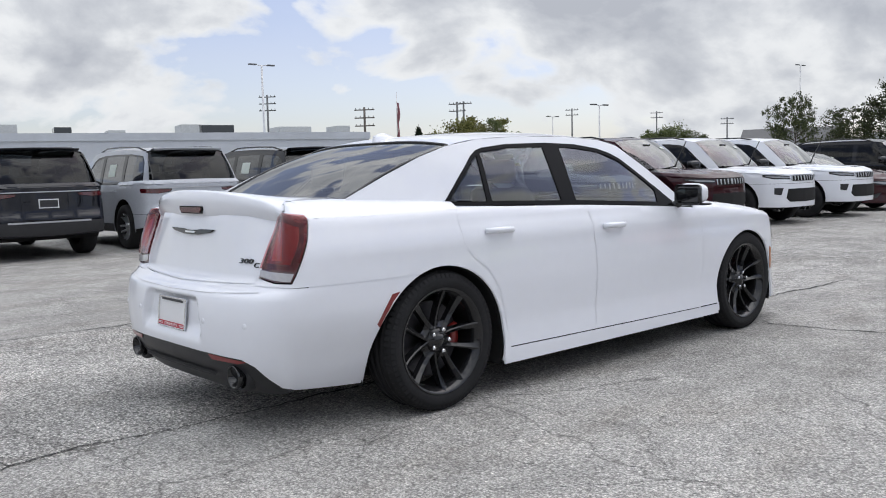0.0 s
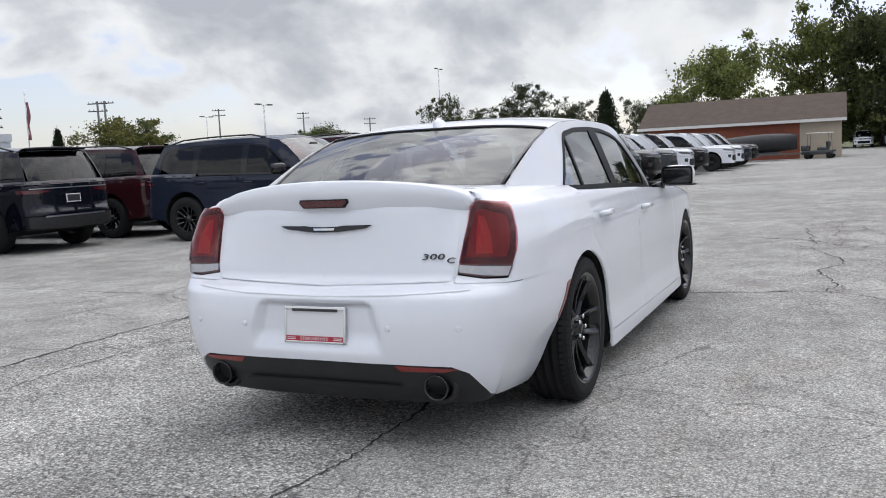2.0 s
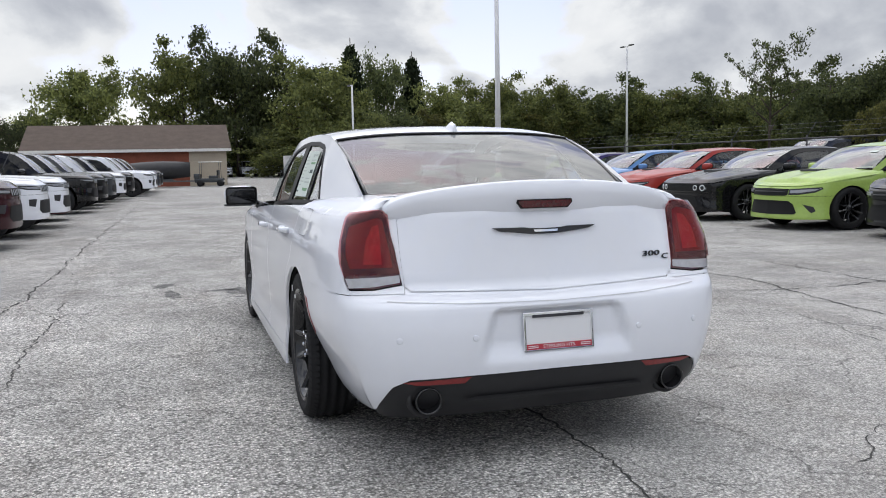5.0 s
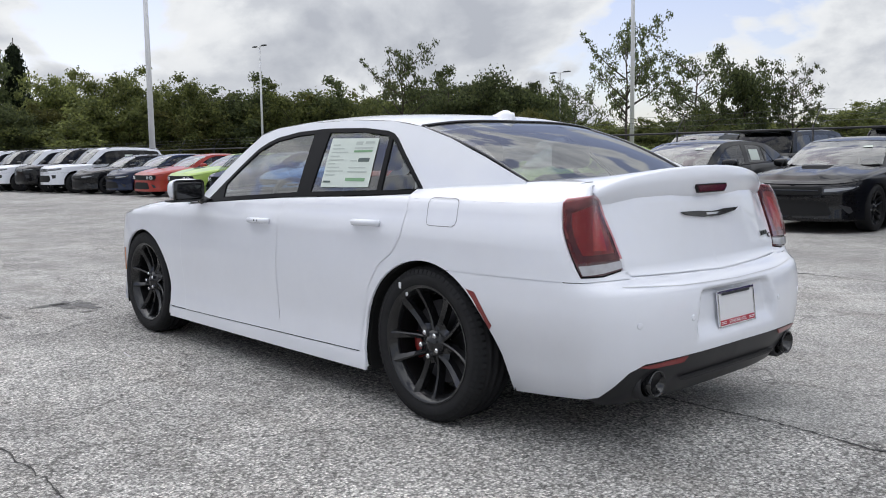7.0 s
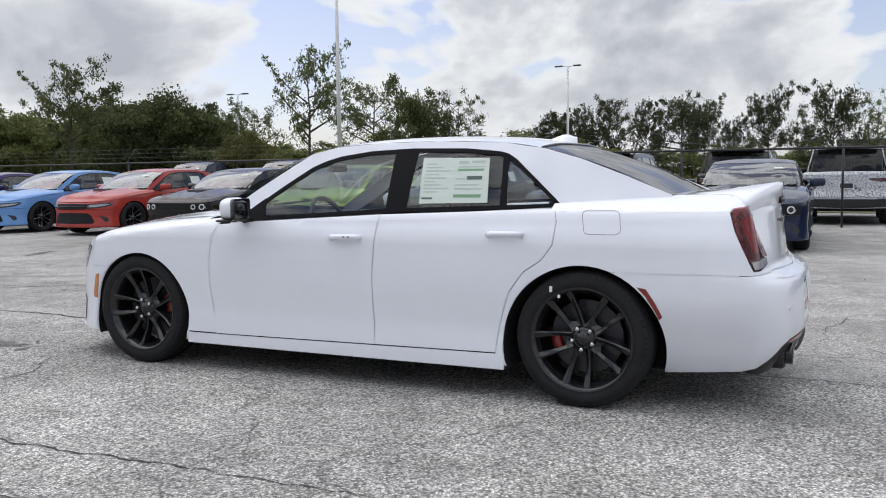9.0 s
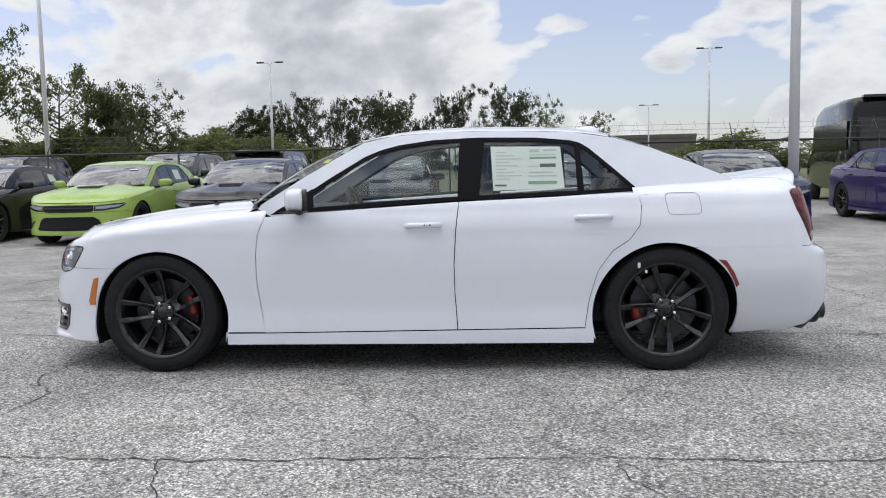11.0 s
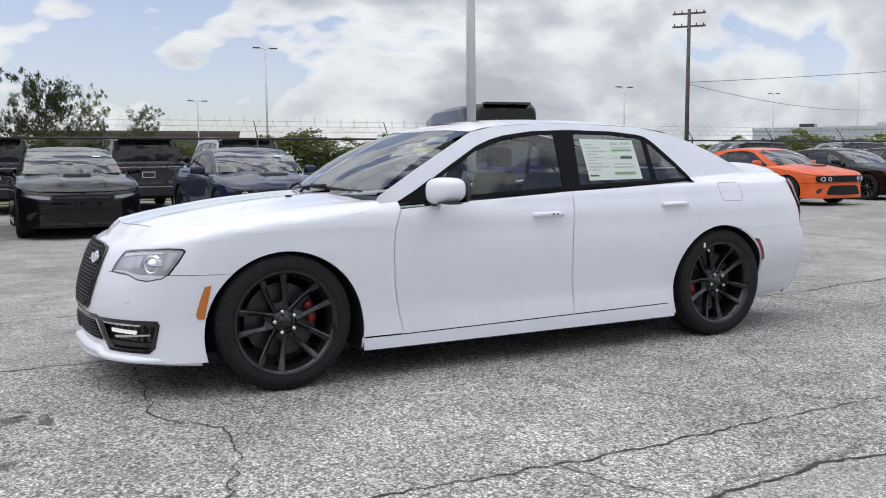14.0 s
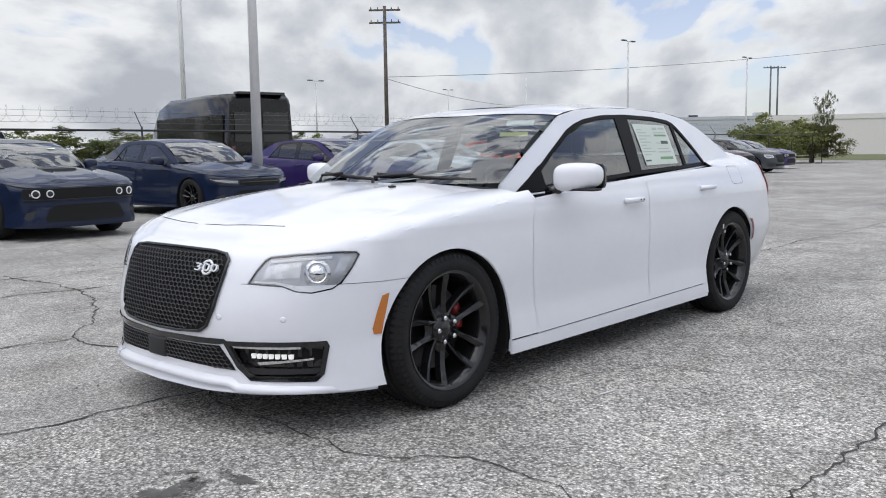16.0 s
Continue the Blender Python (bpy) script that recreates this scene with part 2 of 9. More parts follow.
M = dict(
    white=material("white_paint", (0.785, 0.80, 0.845), 0.40, 0, 1.0, spec=0.3, coat_rough=0.008, vary=0.012, scale=2.0),
    navy=paint("navy_paint", (0.003, 0.004, 0.009)), silver=paint("silver_paint", (0.42, 0.44, 0.48), 0.03, 0.3),
    black=paint("black_paint", (0.006, 0.006, 0.007)), burg=paint("burgundy_paint", (0.034, 0.007, 0.010)),
    slate=paint("slate_paint", (0.013, 0.018, 0.034)), blue=paint("light_blue_paint", (0.13, 0.28, 0.56)),
    red=paint("red_paint", (0.36, 0.045, 0.035)), green=paint("lime_paint", (0.36, 0.50, 0.12)), purple=paint("purple_paint", (0.030, 0.018, 0.10)),
    orange=paint("orange_paint", (0.72, 0.12, 0.03)), dblue=paint("indigo_paint", (0.010, 0.018, 0.046)), grey=paint("grey_paint", (0.05, 0.055, 0.06)),
    gloss=material("gloss_black", (0.008, 0.008, 0.009), 0.12, 0, 0.5), satin=material("satin_black", (0.016, 0.016, 0.018), 0.42, 0, vary=0.1, scale=12),
    # dark: near-black; in gaps and openings it stands in for shade
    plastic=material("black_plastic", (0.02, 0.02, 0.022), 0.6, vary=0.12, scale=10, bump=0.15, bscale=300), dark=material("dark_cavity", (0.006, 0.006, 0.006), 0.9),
    rubber=material("tyre_rubber", (0.016, 0.016, 0.017), 0.75, spec=0.25, vary=0.18, scale=9, bump=0.2, bscale=220), rim=material("dark_rim", (0.011, 0.011, 0.012), 0.16, 0.0, 0.4, spec=0.35, vary=0.1, scale=20),
    rimdark=material("rim_barrel", (0.012, 0.012, 0.013), 0.5, 0.4), alloy=material("bright_alloy", (0.55, 0.56, 0.58), 0.3, 0.9), steel=material("brake_steel", (0.07, 0.07, 0.077), 0.4, 0.9, vary=0.15, scale=30),
    caliper=material("red_caliper", (0.24, 0.016, 0.013), 0.35, 0, 0.4), chrome=material("chrome", (0.75, 0.76, 0.78), 0.08, 1.0), nut=material("lug_nut", (0.65, 0.66, 0.68), 0.2, 1.0),
    redlens=material("red_lens", (0.070, 0.005, 0.008), 0.12, 0, 1.0, vary=0.2, scale=9), redlit=material("red_led_block", (0.44, 0.05, 0.045), 0.3, 0, 0.6, emit=0.02, vary=0.2, scale=60),
    clear=material("clear_lens", (0.72, 0.73, 0.75), 0.12, 0, 1.0, vary=0.1, scale=40), lampin=material("lamp_reflector", (0.62, 0.63, 0.65), 0.2, 0.7, vary=0.25, scale=25),
    lampdark=material("lamp_bezel", (0.30, 0.305, 0.315), 0.3, 0.5), amber=material("amber_lens", (0.55, 0.17, 0.02), 0.25, 0, 0.8), reflector=material("red_reflector", (0.20, 0.012, 0.012), 0.3, 0, 0.8, vary=0.15, scale=80),
    led=material("led_strip", (0.95, 0.96, 0.92), 0.3, emit=0.35), paper=material("window_sticker", (0.62, 0.68, 0.62), 0.7, vary=0.03, scale=9), ink=material("sticker_ink", (0.10, 0.13, 0.12), 0.8),
    inklight=material("sticker_grey", (0.46, 0.51, 0.47), 0.8), yellow=material("yellow_tag", (0.75, 0.72, 0.22), 0.7), platebg=material("blank_plate", (0.74, 0.74, 0.75), 0.35), platered=material("plate_red", (0.40, 0.02, 0.04), 0.4),
    seat=material("dark_leather", (0.02, 0.02, 0.022), 0.5, vary=0.15, scale=14, bump=0.1), cabin=material("cabin_trim", (0.03, 0.031, 0.034), 0.6, vary=0.1, scale=9), headliner=material("headliner", (0.16, 0.16, 0.16), 0.9),
    glass=glass("tinted_glass", (0.74, 0.79, 0.78), 0.6, 2.4, 1.0), glassd=glass("privacy_glass", (0.07, 0.075, 0.08), -0.4), screen=glass("windscreen_glass", (0.60, 0.66, 0.67), 1.2, 3.0, 0.8), film=glass("backlight_glass", (0.36, 0.40, 0.39), 1.4, 3.0, 0.65), front=glass("parked_windscreen", (0.48, 0.53, 0.52), 1.2),
    pole=material("white_pole", (0.66, 0.66, 0.66), 0.5, 0.1, vary=0.05, scale=2, rvary=0.1), galv=material("galvanised_steel", (0.13, 0.134, 0.138), 0.5, 0.6, vary=0.1, scale=5), wood=material("weathered_wood", (0.115, 0.10, 0.088), 0.85, vary=0.25, scale=3, bump=0.3),
    brick=material("red_brick_wall", (0.24, 0.075, 0.045), 0.9, vary=0.12, scale=2, rand=0.15), tan=material("tan_panel", (0.42, 0.36, 0.28), 0.8, vary=0.06, scale=1.5), shingle=material("brown_shingle", (0.085, 0.062, 0.048), 0.95, vary=0.15, scale=2, bump=0.5, bscale=30),
    trim=material("white_trim", (0.70, 0.69, 0.66), 0.6, vary=0.05), contain=material("container_maroon", (0.13, 0.035, 0.032), 0.7, vary=0.2, scale=1.2), containw=material("container_white", (0.55, 0.54, 0.52), 0.7, vary=0.12, scale=2),
    whwall=material("warehouse_panel", (0.50, 0.53, 0.57), 0.7, vary=0.05, scale=0.3), unit=material("roof_unit", (0.45, 0.46, 0.45), 0.7, vary=0.1), bark=material("bark", (0.065, 0.052, 0.042), 0.95, vary=0.25, scale=6, bump=0.6, bscale=25),
    tarp=material("boat_cover", (0.02, 0.02, 0.022), 0.65, vary=0.2, scale=3), camo=material("camo_wrap_white", (0.62, 0.63, 0.65), 0.45, vary=0.05),
    tar=material("crack_tar", (0.045, 0.043, 0.040), 0.9, vary=0.3, scale=12), oil=material("oil_patch", (0.09, 0.088, 0.085), 0.75, vary=0.35, scale=9), weeds=material("weeds", (0.06, 0.09, 0.03), 0.9, vary=0.3),
    trimblack=material("window_trim_black", (0.005, 0.005, 0.006), 0.42, spec=0.12), lampbowl=material("lamp_bowl", (0.44, 0.445, 0.46), 0.25, 0.6, vary=0.15, scale=30),
    pane_black=material("pane_black", (0.004, 0.004, 0.005), 0.06, spec=0.5),
    flagm=material("flag_cloth", (0.25, 0.10, 0.12), 0.9, vary=0.4, scale=3),
)


def leaf_material(name, color, spread):
    """Leaves: each clump differs a little, and some light passes through."""
    m = bpy.data.materials.new(name)
    m.use_nodes = True
    nt = m.node_tree
    b = nt.nodes["Principled BSDF"]
    b.inputs["Roughness"].default_value = 0.7
    b.inputs["Specular IOR Level"].default_value = 0.2
    g = nt.nodes.new("ShaderNodeNewGeometry")
    r = nt.nodes.new("ShaderNodeValToRGB")
    e = r.color_ramp.elements
    e[0].color = (*[c * (1 - spread) for c in color], 1)
    e[1].color = (color[0] * (1 + spread * 1.3), color[1] * (1 + spread), color[2], 1)
    nt.links.new(g.outputs["Random Per Island"], r.inputs[0])
    oi = nt.nodes.new("ShaderNodeObjectInfo")
    mr = nt.nodes.new("ShaderNodeMapRange")
    mr.inputs[3].default_value, mr.inputs[4].default_value = 0.7, 1.3
    nt.links.new(oi.outputs["Random"], mr.inputs[0])
    sc = nt.nodes.new("ShaderNodeVectorMath")
    sc.operation = "SCALE"
    nt.links.new(r.outputs[0], sc.inputs[0])
    nt.links.new(mr.outputs[0], sc.inputs["Scale"])
    nt.links.new(sc.outputs[0], b.inputs["Base Color"])
    tr = nt.nodes.new("ShaderNodeBsdfTranslucent")
    nt.links.new(sc.outputs[0], tr.inputs[0])
    x = nt.nodes.new("ShaderNodeMixShader")
    x.inputs[0].default_value = 0.42
    nt.links.new(b.outputs[0], x.inputs[1])
    nt.links.new(tr.outputs[0], x.inputs[2])
    nt.links.new(x.outputs[0], nt.nodes["Material Output"].inputs[0])
    return m


M["leaf"] = leaf_material("leaves_green", (0.150, 0.180, 0.082), 0.45)
M["leafdark"] = leaf_material("leaves_dark", (0.100, 0.128, 0.072), 0.45)
M["leafyel"] = leaf_material("leaves_yellowing", (0.140, 0.148, 0.062), 0.4)
# open trees: the darkness of backlit leaves is put into the colour
M["leafopen"] = leaf_material("leaves_backlit_tone", (0.062, 0.080, 0.050), 0.45)
M["needle"] = leaf_material("needles", (0.028, 0.042, 0.026), 0.35)


def asphalt():
    """Worn paving: pale aggregate in dark binder, blotches, stains along the lanes."""
    m = bpy.data.materials.new("worn_asphalt")
    m.use_nodes = True
    nt = m.node_tree
    b = nt.nodes["Principled BSDF"]
    b.inputs["Roughness"].default_value = 0.85
    b.inputs["Specular IOR Level"].default_value = 0.3
    g = nt.nodes.new("ShaderNodeNewGeometry")

    def noise_tex(scale, detail=3.0, rough=0.5):
        n = nt.nodes.new("ShaderNodeTexNoise")
        n.inputs["Scale"].default_value, n.inputs["Detail"].default_value, n.inputs["Roughness"].default_value = scale, detail, rough
        nt.links.new(g.outputs["Position"], n.inputs["Vector"])
        return n.outputs[0]

    def ramp(src, a, b2, lo, hi):
        r = nt.nodes.new("ShaderNodeMapRange")
        r.inputs[1].default_value, r.inputs[2].default_value, r.inputs[3].default_value, r.inputs[4].default_value = a, b2, lo, hi
        nt.links.new(src, r.inputs[0])
        return r.outputs[0]

    def mul(a, c):
        k = nt.nodes.new("ShaderNodeMath")
        k.operation = "MULTIPLY"
        nt.links.new(a, k.inputs[0])
        nt.links.new(c, k.inputs[1])
        return k.outputs[0]

    v = nt.nodes.new("ShaderNodeTexVoronoi")
    v.inputs["Scale"].default_value = 84.0
    nt.links.new(g.outputs["Position"], v.inputs["Vector"])
    sepc = nt.nodes.new("ShaderNodeSeparateColor")
    nt.links.new(v.outputs["Color"], sepc.inputs[0])
    place = nt.nodes.new("ShaderNodeSeparateXYZ")
    nt.links.new(g.outputs["Position"], place.inputs[0])
    east, west = ramp(place.outputs[0], 0.18, 0.24, 0.0, 1.0), ramp(place.outputs[0], -3.06, -3.0, 1.0, 0.0)
    lane = nt.nodes.new("ShaderNodeMath")  # the strips on both sides of the middle one were laid with a finer mix
    lane.operation = "MAXIMUM"
    nt.links.new(east, lane.inputs[0])
    nt.links.new(west, lane.inputs[1])
    lane = lane.outputs[0]

    def blend(a, c, k):
        m_ = nt.nodes.new("ShaderNodeMix")
        nt.links.new(k, m_.inputs[0])
        nt.links.new(a, m_.inputs[2])
        nt.links.new(c, m_.inputs[3])
        return m_.outputs[0]

    stone = blend(ramp(sepc.outputs[0], 0.0, 1.0, 0.38, 1.66), ramp(sepc.outputs[0], 0.0, 1.0, 0.74, 1.27), lane)
    edge = ramp(v.outputs["Distance"], 0.25, 0.75, 1.10, 0.55)
    blot = ramp(noise_tex(0.35, 5, 0.6), 0.35, 0.68, 0.78, 1.12)
    blot2 = ramp(noise_tex(2.3, 6, 0.65), 0.36, 0.62, 0.80, 1.08)
    fine = ramp(noise_tex(26, 4, 0.6), 0.35, 0.7, 0.86, 1.14)
    grit = nt.nodes.new("ShaderNodeTexVoronoi")
    grit.inputs["Scale"].default_value = 210.0
    nt.links.new(g.outputs["Position"], grit.inputs["Vector"])
    sepg = nt.nodes.new("ShaderNodeSeparateColor")
    nt.links.new(grit.outputs["Color"], sepg.inputs[0])
    fine = mul(fine, ramp(sepg.outputs[1], 0.0, 1.0, 0.62, 1.38))
    spots = nt.nodes.new("ShaderNodeTexVoronoi")  # scattered dark specks
    spots.inputs["Scale"].default_value = 9.0
    nt.links.new(g.outputs["Position"], spots.inputs["Vector"])
    fine = mul(fine, ramp(spots.outputs["Distance"], 0.05, 0.10, 0.45, 1.0))
    streak = nt.nodes.new("ShaderNodeVectorMath")  # stains drawn out along the lane
    streak.operation = "MULTIPLY"
    streak.inputs[1].default_value = (1.0, 0.35, 1.0)
    nt.links.new(g.outputs["Position"], streak.inputs[0])
    sn = nt.nodes.new("ShaderNodeTexNoise")
    sn.inputs["Scale"].default_value, sn.inputs["Detail"].default_value, sn.inputs["Roughness"].default_value = 1.7, 7.0, 0.68
    nt.links.new(streak.outputs[0], sn.inputs["Vector"])
    stain_mask = ramp(sn.outputs[0], 0.50, 0.66, 0.0, 1.0)
    tone = mul(mul(mul(stone, edge), mul(blot, blot2)), fine)
    # hairline crazing, in patches
    bend = nt.nodes.new("ShaderNodeTexNoise")
    bend.inputs["Scale"].default_value, bend.inputs["Detail"].default_value = 2.2, 6.0
    nt.links.new(g.outputs["Position"], bend.inputs["Vector"])
    shifted = nt.nodes.new("ShaderNodeVectorMath")
    shifted.operation = "MULTIPLY_ADD"
    shifted.inputs[1].default_value = (0.55, 0.55, 0.0)
    nt.links.new(bend.outputs["Color"], shifted.inputs[0])
    nt.links.new(g.outputs["Position"], shifted.inputs[2])
    tone = mul(tone, blend(ramp(noise_tex(0.8, 6, 0.7), 0.35, 0.65, 0.98, 1.20), ramp(noise_tex(0.5, 4, 0.6), 0.3, 0.7, 1.02, 1.12), lane))
    for size, wide, seed, lo in ((1.3, 0.007, 0.30, 0.52), (0.45, 0.0045, 0.19, 0.42)):
        net = nt.nodes.new("ShaderNodeTexVoronoi")
        net.feature = "DISTANCE_TO_EDGE"
        net.inputs["Scale"].default_value = size
        nt.links.new(shifted.outputs[0], net.inputs["Vector"])
        line = ramp(net.outputs["Distance"], 0.0, wide, 0.50, 1.0)
        where = ramp(noise_tex(seed, 3, 0.6), lo, lo + 0.08, 1.0, 0.0)
        keep = nt.nodes.new("ShaderNodeMath")
        keep.operation = "MAXIMUM"
        nt.links.new(line, keep.inputs[0])
        nt.links.new(where, keep.inputs[1])
        tone = mul(tone, keep.outputs[0])
    sc = nt.nodes.new("ShaderNodeVectorMath")
    sc.operation = "SCALE"
    hue = nt.nodes.new("ShaderNodeMix")
    hue.data_type = "RGBA"
    hue.inputs[6].default_value, hue.inputs[7].default_value = (0.432, 0.420, 0.394, 1), (0.362, 0.345, 0.316, 1)
    nt.links.new(stain_mask, hue.inputs[0])
    nt.links.new(hue.outputs[2], sc.inputs[0])
    nt.links.new(tone, sc.inputs["Scale"])
    nt.links.new(sc.outputs[0], b.inputs["Base Color"])
    bp = nt.nodes.new("ShaderNodeBump")
    bp.inputs["Strength"].default_value, bp.inputs["Distance"].default_value = 0.75, 0.007
    nt.links.new(v.outputs["Distance"], bp.inputs["Height"])
    nt.links.new(bp.outputs[0], b.inputs["Normal"])
    return m


M["asphalt"] = asphalt()


def camouflage():
    """White wrap with a tangle of black strokes."""
    m = material("camo_wrap", (0.62, 0.63, 0.65), 0.45)
    nt = m.node_tree
    co, v = nt.nodes.new("ShaderNodeTexCoord"), nt.nodes.new("ShaderNodeTexVoronoi")
    v.feature = "DISTANCE_TO_EDGE"
    v.inputs["Scale"].default_value = 16.0
    r = nt.nodes.new("ShaderNodeValToRGB")
    r.color_ramp.elements[0].color, r.color_ramp.elements[1].color = (0.03, 0.03, 0.03, 1), (0.62, 0.63, 0.65, 1)
    r.color_ramp.elements[0].position, r.color_ramp.elements[1].position = 0.035, 0.06
    nt.links.new(co.outputs["Object"], v.inputs["Vector"])
    nt.links.new(v.outputs["Distance"], r.inputs[0])
    nt.links.new(r.outputs[0], nt.nodes["Principled BSDF"].inputs["Base Color"])
    return m


M["camo"] = camouflage()


# ---------------------------------------------------------------- mesh tools
def part(name, bm, mat, parent=None, label="", smooth=None):
    """Links a bmesh as one mesh object under a thing."""
    me = bpy.data.meshes.new(name)
    bm.to_mesh(me)
    bm.free()
    me.materials.append(mat)
    if smooth is not None:
        me.polygons.foreach_set("use_smooth", [smooth] * len(me.polygons))
    ob = new(name, me)
    ob.parent = parent
    return tagged(ob, label)


def thing(name, label, category, group="", kind=""):
    return tagged(new(name), label, category, group, kind)


def box(bm, x0, x1, y0, y1, z0, z1, bevel=0.0):
    r = bmesh.ops.create_cube(bm, size=1, matrix=Matrix.LocRotScale(((x0 + x1) / 2, (y0 + y1) / 2, (z0 + z1) / 2), None, (x1 - x0, y1 - y0, z1 - z0)))
    if bevel:
        es = list({e for v in r["verts"] for e in v.link_edges})
        bmesh.ops.bevel(bm, geom=es, offset=bevel, segments=2, affect="EDGES", profile=0.5)
    return bm


def boxes(*rows, bevel=0.0):
    bm = bmesh.new()
    for r in rows:
        box(bm, *r, bevel=bevel)
    return bm


def tube(bm, pts, r0, r1=None, n=8, caps=True):
    """A tapered round bar along points."""
    r1 = r0 if r1 is None else r1
    rings = []
    for i, p in enumerate(pts):
        p = Vector(p)
        d = (Vector(pts[min(i + 1, len(pts) - 1)]) - Vector(pts[max(i - 1, 0)])).normalized()
        a = d.cross((0, 0, 1)) if abs(d.z) < 0.9 else d.cross((1, 0, 0))
        a.normalize()
        c = d.cross(a)
        r = r0 + (r1 - r0) * i / max(1, len(pts) - 1)
        rings.append([bm.verts.new(p + (a * math.cos(k * 2 * math.pi / n) + c * math.sin(k * 2 * math.pi / n)) * r) for k in range(n)])
    for a, b in zip(rings, rings[1:]):
        for k in range(n):
            bm.faces.new((a[k], a[(k + 1) % n], b[(k + 1) % n], b[k]))
    if caps and n > 2:
        bm.faces.new(rings[0][::-1])
        bm.faces.new(rings[-1])
    return bm


def lathe(bm, prof, n=48, axis="x"):
    """Turns a profile of (radius, offset) about the x axis."""
    rings = []
    for r, o in prof:
        rings.append([bm.verts.new((o, r * math.cos(k * 2 * math.pi / n), r * math.sin(k * 2 * math.pi / n))) for k in range(n)])
    for a, b in zip(rings, rings[1:]):
        for k in range(n):
            bm.faces.new((a[k], a[(k + 1) % n], b[(k + 1) % n], b[k]))
    return rings


def catmull(pts, n=16):
    """A smooth line through points."""
    p = np.array(pts, float)
    e = np.vstack([2 * p[0] - p[1], p, 2 * p[-1] - p[-2]])
    out = []
    for i in range(len(p) - 1):
        a, b, c, d = e[i : i + 4]
        for k in range(n):
            t = k / n
            out.append(0.5 * (2 * b + (c - a) * t + (2 * a - 5 * b + 4 * c - d) * t * t + (3 * b - a - 3 * c + d) * t**3))
    out.append(p[-1])
    return np.array(out)


class Curve:
    """A smooth function through (t, value) points."""

    def __init__(self, pts):
        q = catmull(sorted(pts), 12)
        self.t, self.v = q[:, 0], q[:, 1]

    def __call__(self, t):
        return float(np.interp(t, self.t, self.v))


def inside(poly, x, y):
    n, c, j = len(poly), False, len(poly) - 1
    for i in range(n):
        xi, yi = poly[i]
        xj, yj = poly[j]
        if (yi > y) != (yj > y) and x < (xj - xi) * (y - yi) / (yj - yi) + xi:
            c = not c
        j = i
    return c


def area(poly):
    return 0.5 * sum(a[0] * b[1] - b[0] * a[1] for a, b in zip(poly, poly[1:] + poly[:1]))


def inset(poly, d):
    """The polygon moved inwards by d."""
    poly = [tuple(map(float, p)) for p in poly]
    sgn = 1 if area(poly) > 0 else -1
    out, n = [], len(poly)
    for i in range(n):
        a, b, c = Vector(poly[i - 1]), Vector(poly[i]), Vector(poly[(i + 1) % n])
        u, v = (b - a), (c - b)
        if u.length < 1e-9 or v.length < 1e-9:
            out.append(tuple(b))
            continue
        u.normalize(), v.normalize()
        nu, nv = Vector((-u.y, u.x)), Vector((-v.y, v.x))
        k = (nu + nv) / max(0.35, 1 + nu.dot(nv))
        out.append(tuple(b + k * d * sgn))
    return out


def inset_keep(poly, d, keep):
    """inset(), with the points on the lines u = keep left on them."""
    return [(o[0] if any(abs(o[0] - k) < 1e-6 for k in keep) else p[0], p[1]) for o, p in zip(poly, inset(poly, d))]


def resample(poly, step):
    out = []
    for a, b in zip(poly, poly[1:] + poly[:1]):
        n = max(1, int(math.hypot(b[0] - a[0], b[1] - a[1]) / step))
        out += [(a[0] + (b[0] - a[0]) * k / n, a[1] + (b[1] - a[1]) * k / n) for k in range(n)]
    return out


from mathutils import geometry


